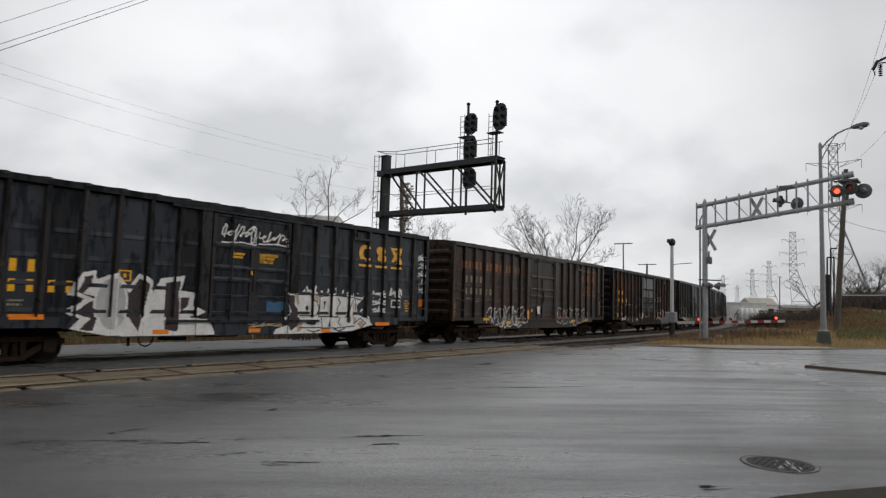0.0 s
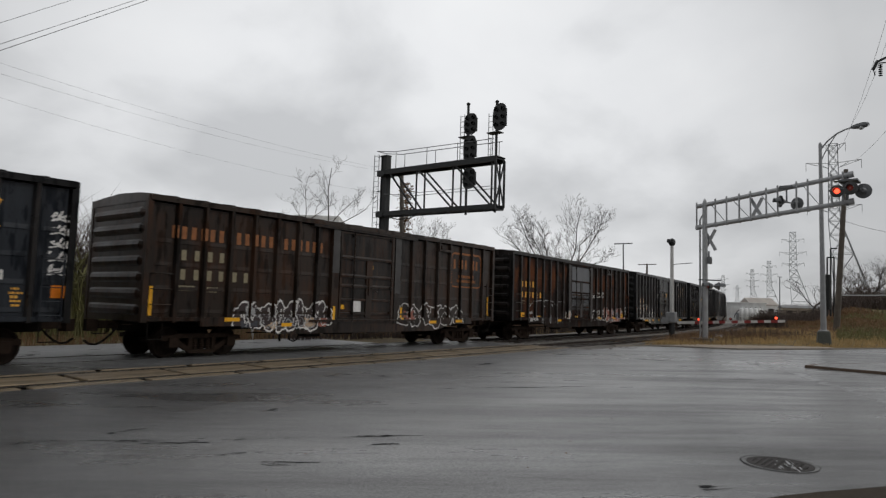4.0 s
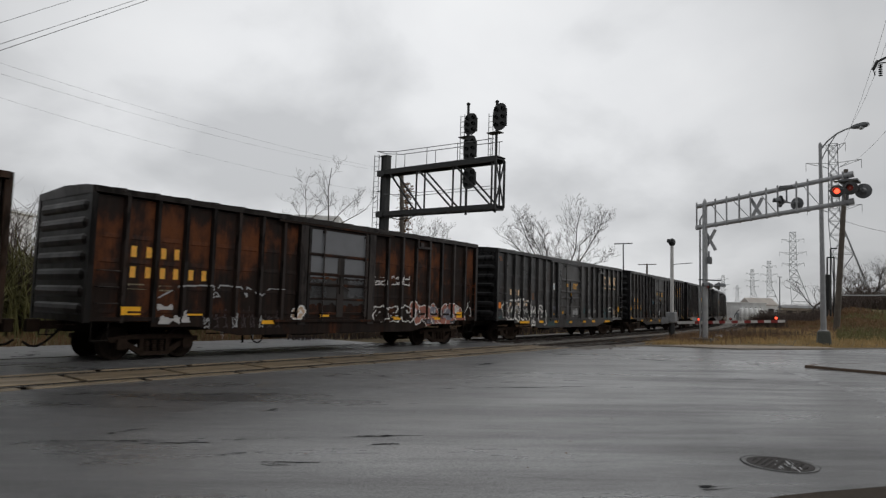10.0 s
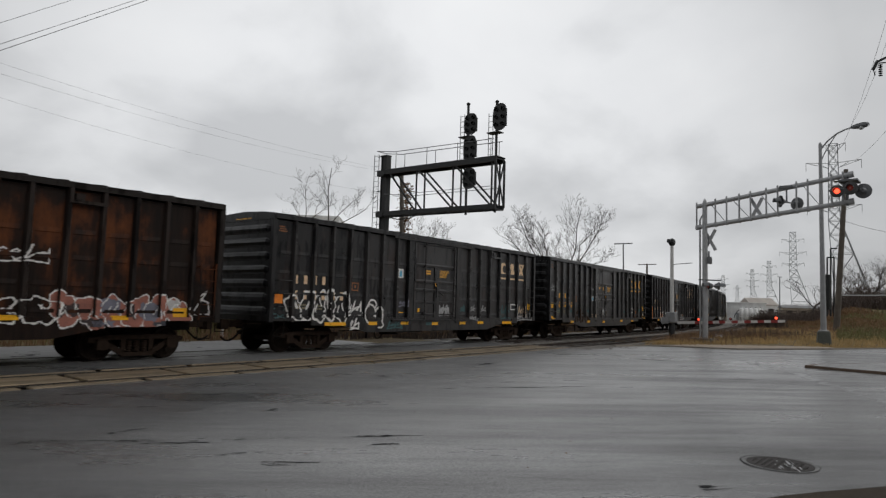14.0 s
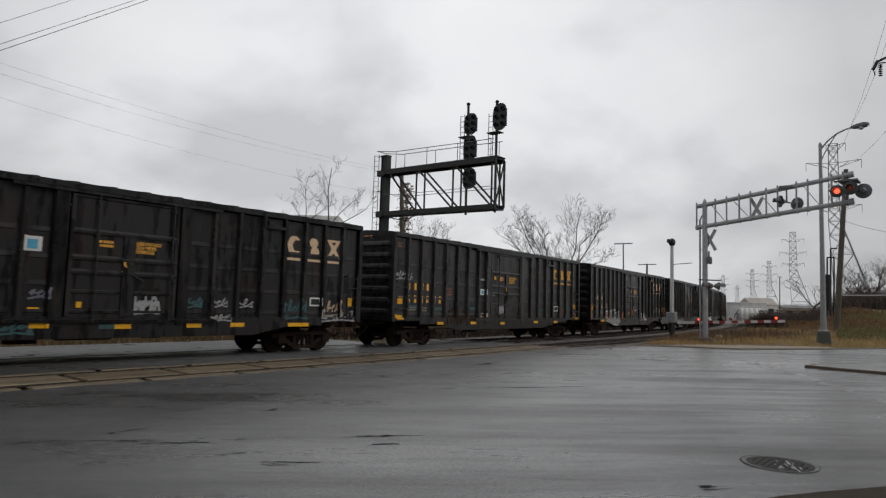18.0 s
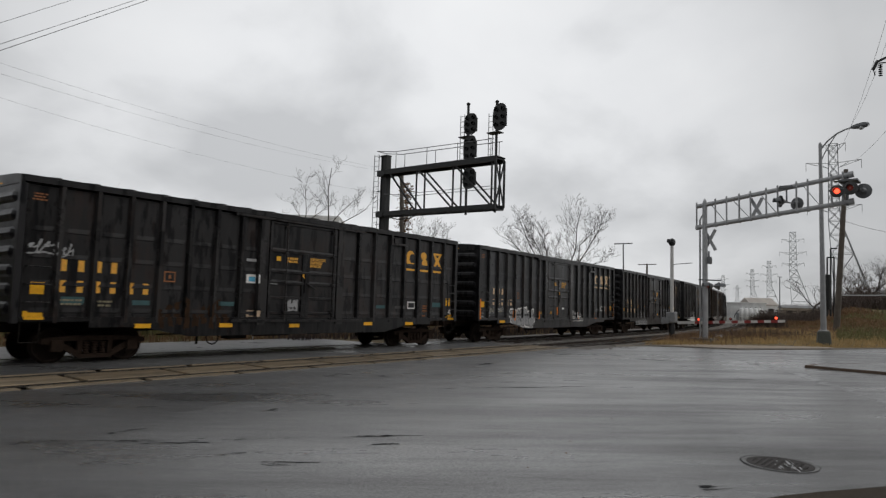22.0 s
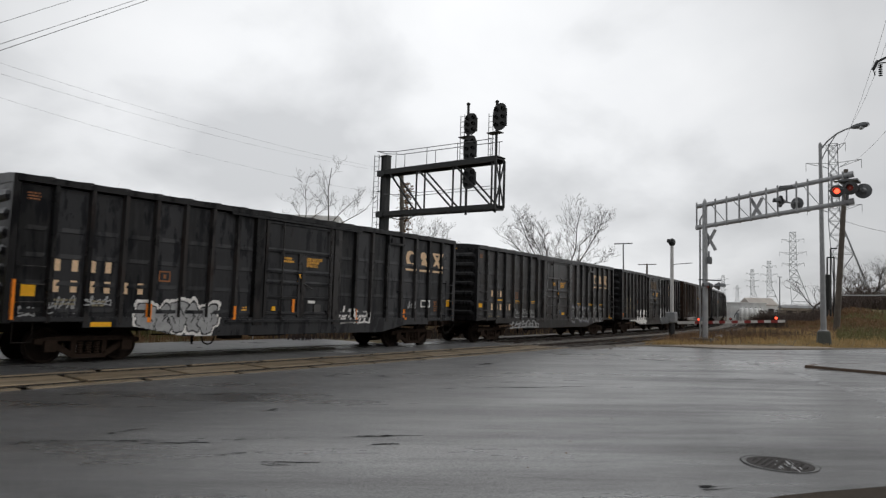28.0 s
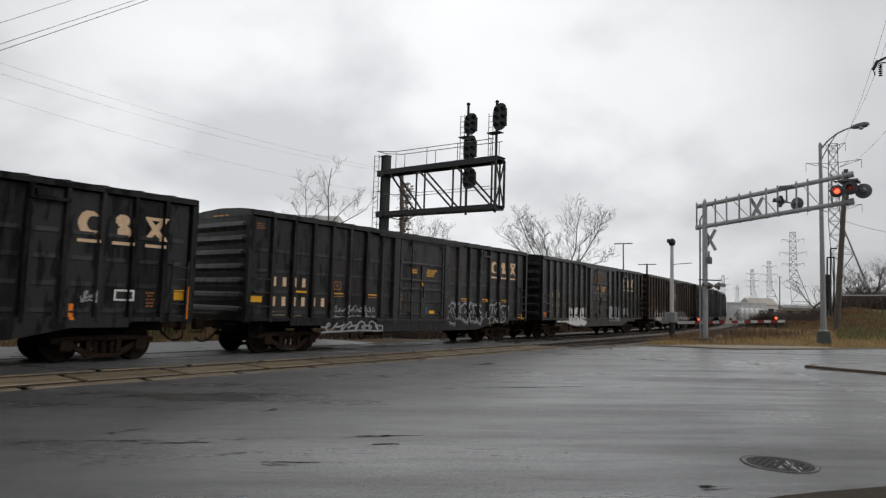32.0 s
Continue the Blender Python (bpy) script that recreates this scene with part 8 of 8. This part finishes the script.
def decorate_3(car):
    dark_common(car, M_PALE, 3, [(2.17, 3.13, 0.91), (4.24, 4.68, 0.92), (5.97, 6.37, 0.92), (7.85, 8.25, 0.89), (9.73, 10.17, 0.90), (11.08, 11.53, 0.91), (13.09, 13.90, 0.90)])
    orange_square(car, 0.17, 0.48, 1.55, 1.83, M_ORANGE)
    orange_square(car, 15.56, 15.80, 1.50, 1.79)
    orange_square(car, 6.92, 7.04, 1.34, 1.48)
    rect(car, "stencil", D(5.94), D(6.18), 1.26, 1.33, M_YELLOW, "small yellow stencil", 0.006)
    scrawl(car, D(0.16), D(0.55), 1.12, 1.40, 2, 90, M_GTEAL)
    graffiti(car, D(0.72), D(3.22), 1.0, 1.94, 5, 91, None, M_GWHITE, None, 0.28, 0.05, "white outlined bubble shapes")
    scrawl(car, D(3.22), D(3.92), 1.22, 1.70, 3, 92, M_GWHITE, 0.034)
    scrawl(car, D(3.35), D(3.75), 0.74, 1.12, 2, 93, M_GWHITE, 0.034)
    loops = [[(D(4.36 + 0.33 * math.cos(a)), 1.25 + 0.34 * math.sin(a)) for a in np.linspace(-0.3, 5.2, 16)], [(D(4.50 + 0.20 * math.cos(a)), 1.58 + 0.17 * math.sin(a)) for a in np.linspace(-0.6, 3.6, 10)], [(D(4.62), 1.18), (D(4.72), 1.42), (D(4.85), 1.50), (D(4.96), 1.36), (D(4.93), 0.98), (D(5.02), 0.84), (D(4.90), 0.76), (D(4.76), 0.78)]]
    paint(car, "scribble", D(3.9), D(5.2), 0.7, 1.85, lambda X, Z: (strokes(X, Z, loops) < 0.030) & (Z > 0.7), M_GWHITE, "white looping spray-paint line", cell=0.02)
    scrawl(car, D(5.22), D(6.06), 0.74, 1.0, 4, 95, M_GTEAL, 0.03)
    patch(car, 7.48, 7.88, 0.83, 0.94, M_GTEAL, "teal spray bar", 0.01, 2)
    blue_sticker(car, 5.94, 2.77, 0.40, 0.34)
    scrawl(car, D(5.95), D(6.35), 1.55, 1.78, 2, 103, M_GLILAC, 0.03)
    scrawl(car, D(8.32), D(8.95), 1.22, 1.66, 5, 96, M_GGREY, 0.034)
    scrawl(car, D(9.82), D(10.2), 1.40, 1.66, 2, 97, M_GTEAL, 0.03)
    scrawl(car, D(10.6), D(11.0), 1.42, 1.66, 2, 98, M_GGREY)
    scrawl(car, D(11.42), D(11.86), 1.42, 1.66, 2, 99, M_GGREY)
    scrawl(car, D(10.45), D(11.1), 1.02, 1.22, 3, 104, M_GGREY)
    scrawl(car, D(13.02), D(13.84), 1.10, 1.74, 4, 100, M_GTEAL, 0.034)
    scrawl(car, D(14.62), D(15.28), 1.20, 1.72, 3, 101, M_GTAN, 0.03)
    scrawl(car, D(14.45), D(15.85), 1.02, 1.36, 4, 102, M_GGREY, 0.03)
    framed_box(car, 14.20, 1.62)


def decorate_4(car):
    dark_common(car, M_LOGO, 4, [(2.70, 3.12, 0.90), (5.10, 5.52, 0.90), (7.54, 7.94, 0.87), (10.78, 11.20, 0.91), (12.95, 13.40, 0.90)])
    orange_square(car, 0.31, 0.60, 1.63, 1.90)
    orange_square(car, 0.20, 0.61, 1.06, 1.25)
    orange_square(car, 15.51, 15.80, 1.60, 1.90)
    orange_square(car, 15.54, 15.94, 1.04, 1.25)
    orange_square(car, 6.94, 7.10, 2.84, 2.98)
    scrawl(car, D(0.20), D(0.78), 2.56, 2.92, 3, 110, M_GGREY)
    scrawl(car, D(0.92), D(1.16), 2.52, 2.84, 2, 111, M_GGREY)
    scrawl(car, D(15.66), D(15.85), 1.28, 1.45, 1, 112, M_GWHITE)
    for d0, d1, z0, z1 in ((0.97, 1.49, 1.41, 1.59), (2.65, 3.10, 1.42, 1.54), (5.10, 5.60, 1.44, 1.56), (11.46, 11.93, 1.45, 1.56), (14.65, 15.17, 1.54, 1.72)):
        patch(car, d0, d1, z0, z1, M_GTEAL, "teal paint patch", 0.015, int(d0))
    for k in range(9):
        d = 3.3 + 0.24 * k
        patch(car, d, d + 0.2, 0.80 + 0.06 * (k % 3), 1.35 + 0.3 * ((k * 5) % 4) / 3, M_RUSTSTAIN, "rusty brown run of old paint", 0.06, 12 + k)
    blue_sticker(car, 6.16, 2.25, 0.40, 0.26)
    rect(car, "sticker", D(5.95), D(6.30), 2.76, 2.84, M_GGREY, "small pale notice", 0.006)
    rect(car, "sticker", D(6.02), D(6.42), 1.14, 1.32, M_GTAN, "tan notice", 0.006)
    rect(car, "sticker_field", D(6.10), D(6.30), 1.17, 1.29, M_GBLACK, "dark field", 0.009)
    scrawl(car, D(7.46), D(7.80), 1.34, 1.70, 4, 113, M_GGREY, 0.03)
    rect(car, "latch_mark", D(6.75), D(7.0), 2.12, 2.18, M_GGREY, "pale scuffed latch", 0.03)
    framed_box(car, 13.38, 1.59)
    rect(car, "notice", D(12.45), D(12.95), 1.45, 1.55, M_DULLPOST, "pale grey plate", 0.006)
    small_print(car, D(14.0), D(14.34), 1.15, 1.62, 5, 15, M_FADED)


def decorate_5(car):
    dark_common(car, M_PALE, 6, [(1.77, 2.26, 0.945)])
    orange_square(car, 0.27, 0.56, 1.58, 1.84)
    orange_square(car, 15.61, 15.89, 1.57, 1.85)
    orange_square(car, 6.98, 7.12, 1.32, 1.45)
    uprights(car, [(0.09, 1.06, 1.95), (3.20, 0.99, 1.46), (5.70, 1.01, 1.44), (7.80, 1.25, 1.69), (10.56, 0.96, 1.44), (13.11, 1.05, 1.43), (15.97, 1.07, 1.95)])
    graffiti(car, D(2.95), D(5.15), 0.70, 1.55, 5, 120, M_GGREY, M_GBLACK, M_GWHITE, 0.75, 0.03, "grey bubble shapes with a white rim")
    scrawl(car, D(0.26), D(0.58), 1.15, 1.36, 3, 121, M_GGREY)
    scrawl(car, D(0.84), D(1.43), 1.22, 1.62, 4, 122, M_GGREY, 0.02)
    scrawl(car, D(1.60), D(2.26), 1.42, 1.62, 4, 123, M_GGREY, 0.02)
    scrawl(car, D(9.84), D(10.5), 0.95, 1.50, 4, 124, M_GWHITE, 0.034)
    scrawl(car, D(10.6), D(11.2), 0.95, 1.42, 4, 125, M_GWHITE, 0.034)
    framed_box(car, 14.30, 1.66)
    small_print(car, D(14.86), D(15.12), 1.36, 1.78, 5, 14, M_FADED)
    small_print(car, D(5.99), D(6.21), 1.23, 1.44, 3, 16, M_LOGO)
    rect(car, "notice", D(8.38), D(8.67), 1.57, 1.66, M_GWHITE, "small white notice", 0.006)
    rect(car, "notice", D(8.64), D(8.92), 1.29, 1.54, M_DULLPOST, "pale dirty notice", 0.006)
    scrawl(car, D(13.32), D(13.64), 1.50, 1.76, 2, 126, M_GGREY)


def decorate_6(car):
    dark_common(car, M_PALE, 8, [(1.83, 2.27, 1.90), (3.47, 3.89, 1.88), (5.11, 5.53, 1.88), (8.47, 8.82, 1.34), (10.76, 11.17, 1.88), (12.36, 12.81, 1.88), (13.94, 14.38, 1.88)], 2.21, 1.61)
    orange_square(car, 0.13, 0.55, 1.57, 1.75)
    orange_square(car, 15.46, 15.85, 1.06, 1.28)
    uprights(car, [(6.74, 1.49, 2.01)], M_YELLOW)
    scrawl(car, D(2.9), D(5.8), 0.66, 1.0, 8, 130, M_GGREY, 0.034)
    scrawl(car, D(3.4), D(5.5), 1.15, 1.54, 9, 131, M_GGREY, 0.018)
    graffiti(car, D(9.85), D(12.2), 0.90, 1.70, 5, 132, None, M_GGREY, M_GLILAC, 0.3, 0.05, "pale smeared spray-painted shapes")
    graffiti(car, D(12.8), D(14.3), 0.85, 1.74, 3, 133, None, M_GGREY, None, 0.3, 0.06, "pale smeared spray-painted shapes")
    patch(car, 8.0, 8.4, 1.25, 1.6, M_GBLUE, "blue spray patch", 0.06, 2)


def decorate_7(car):
    dark_common(car, M_CREAM, 9, [(15.4, 15.7, 1.2)])
    orange_square(car, 0.15, 0.60, 1.18, 1.42, M_ORANGE)
    for k in range(5):
        patch(car, 3.3 + k * 0.5, 3.72 + k * 0.5, 0.80, 1.72 - 0.08 * (k % 2), M_GWHITE, "white spray-painted block", 0.06, 3 + k)
    graffiti(car, D(1.7), D(5.7), 0.66, 1.0, 6, 140, M_GWHITE, None, None, 0.6, 0.03, "white spray-painted shapes")
    for k in range(4):
        patch(car, 9.4 + k * 0.54, 9.85 + k * 0.54, 0.86, 1.86, M_GGREY, "white spray-painted block", 0.06, 7 + k)
    patch(car, 12.2, 13.2, 1.24, 1.76, M_GGREY, "pale spray-painted block", 0.1, 6)
    patch(car, 6.95, 8.5, 3.22, 3.80, M_OCHRE, "ochre repainted door panel", 0.03, 6)


def decorate_8(car):
    dark_common(car, M_FADED, 10, [(0.2, 0.5, 1.2)])
    graffiti(car, D(2.0), D(6.5), 0.8, 1.6, 5, 150, M_GGREY, M_GTAN, None, 0.6, 0.04, "dirty pale spray-painted piece")
    graffiti(car, D(9.8), D(13.5), 0.85, 1.6, 4, 151, M_GGREY, None, None, 0.5, 0.04, "dirty pale spray-painted shapes")


def decorate_far(car):
    dark_common(car, M_FADED, 11, [(0.2, 0.5, 1.2)])


DRESS = [decorate_0, decorate_1, decorate_2, decorate_3, decorate_4, decorate_5, decorate_6, decorate_7, decorate_8]
STYLE = [(M_NAVY, "dark navy boxcar with large white and plum graffiti"),
         (M_BROWN, "dark brown boxcar with faded orange markings and pale graffiti"),
         (M_RUST, "rust-streaked brown boxcar with a grey upper door"),
         (M_BLACK, "black boxcar with white outlined graffiti and a sticker"),
         (M_BLACK, "black boxcar with orange markings and teal paint patches"),
         (M_SLATE, "blue-black boxcar with grey bubble graffiti and orange reflectors"),
         (M_BLACK, "black boxcar with pale markings and thin white scribbles"),
         (M_BLACK, "black boxcar with blocky white graffiti"),
         (M_BROWN, "dirty dark brown boxcar with pale graffiti")]


POST_PAINT = {M_RUST: M_RUSTPOST, M_BLACK: M_BLACKPOST, M_NAVY: M_BLACKPOST, M_SLATE: M_BLACKPOST}
END_PAINT = {M_RUST: M_ENDBROWN, M_BLACK: M_ENDBLACK, M_NAVY: M_ENDBLACK, M_SLATE: M_ENDBLACK}


def make_train():
    for i in range(N_CARS):
        body, label = STYLE[i] if i < len(STYLE) else (M_BLACK, "weathered black boxcar with faint yellow markings")
        car, sets = build_boxcar(body, label, posts=POST_PAINT.get(body), end=END_PAINT.get(body))
        (DRESS[i] if i < len(DRESS) else decorate_far)(car)
        TRAIN.append((car, sets))


def motions():
    times = [float(t) for t in range(0, 33)]
    spin = [t / 6.0 for t in range(0, 193)]
    for i, (car, sets) in enumerate(TRAIN):
        walk(car, [(t, car_pose(i, t)) for t in times])
        for w, dx in sets:
            walk(w, [(t, Matrix.Translation((dx, 0, 0.419)) @ Matrix.Rotation(-(run(t) - run(0.0)) / 0.419, 4, "Y")) for t in spin])


# tar marks on the street: both ends, width
CRACKS = [((5.52, 6.23), (6.50, 5.50), 0.035), ((5.76, 6.05), (6.18, 5.80), 0.075), ((5.47, 5.67), (5.82, 5.44), 0.035), ((5.94, 8.38), (6.23, 8.41), 0.085), ((2.73, 8.39), (3.94, 7.42), 0.020),
          ((3.72, 7.40), (4.30, 6.86), 0.040), ((4.01, 5.91), (4.63, 5.30), 0.016), ((4.05, 5.72), (4.22, 5.53), 0.030), ((10.46, 8.15), (13.08, 6.63), 0.055), ((9.98, 8.41), (10.37, 8.22), 0.04),
          ((14.86, 11.09), (15.73, 11.13), 0.16), ((10.54, 10.74), (10.80, 10.56), 0.14), ((21.40, 9.2), (21.83, 8.28), 0.22), ((20.02, 7.41), (20.13, 6.94), 0.16), ((4.01, 6.39), (4.28, 6.21), 0.02),
          ((6.14, 10.49), (6.40, 10.20), 0.05), ((13.95, 12.64), (14.24, 12.46), 0.16), ((17.37, 5.21), (18.05, 4.59), 0.08), ((6.54, 2.20), (6.72, 2.07), 0.05)]
# faint strewn stains
STAINS = [((2.6, 8.3), (5.0, 6.6), 20), ((3.5, 8.2), (4.1, 8.3), 14), ((7.0, 10.4), (8.6, 10.0), 12), ((9.5, 9.6), (15.5, 6.4), 24), ((15.0, 8.4), (21.0, 5.4), 26)]
make_ground()
KERB = make_road()
make_kerbs(KERB)
make_track("near_railway_track", NEAR, "empty railway track with dark rusty rails")
make_track("far_railway_track", 0.0, "railway track that carries the freight train")
make_crossing()
make_ballast()
make_road_marks()
make_manhole()
make_surroundings()
make_train()


motions()
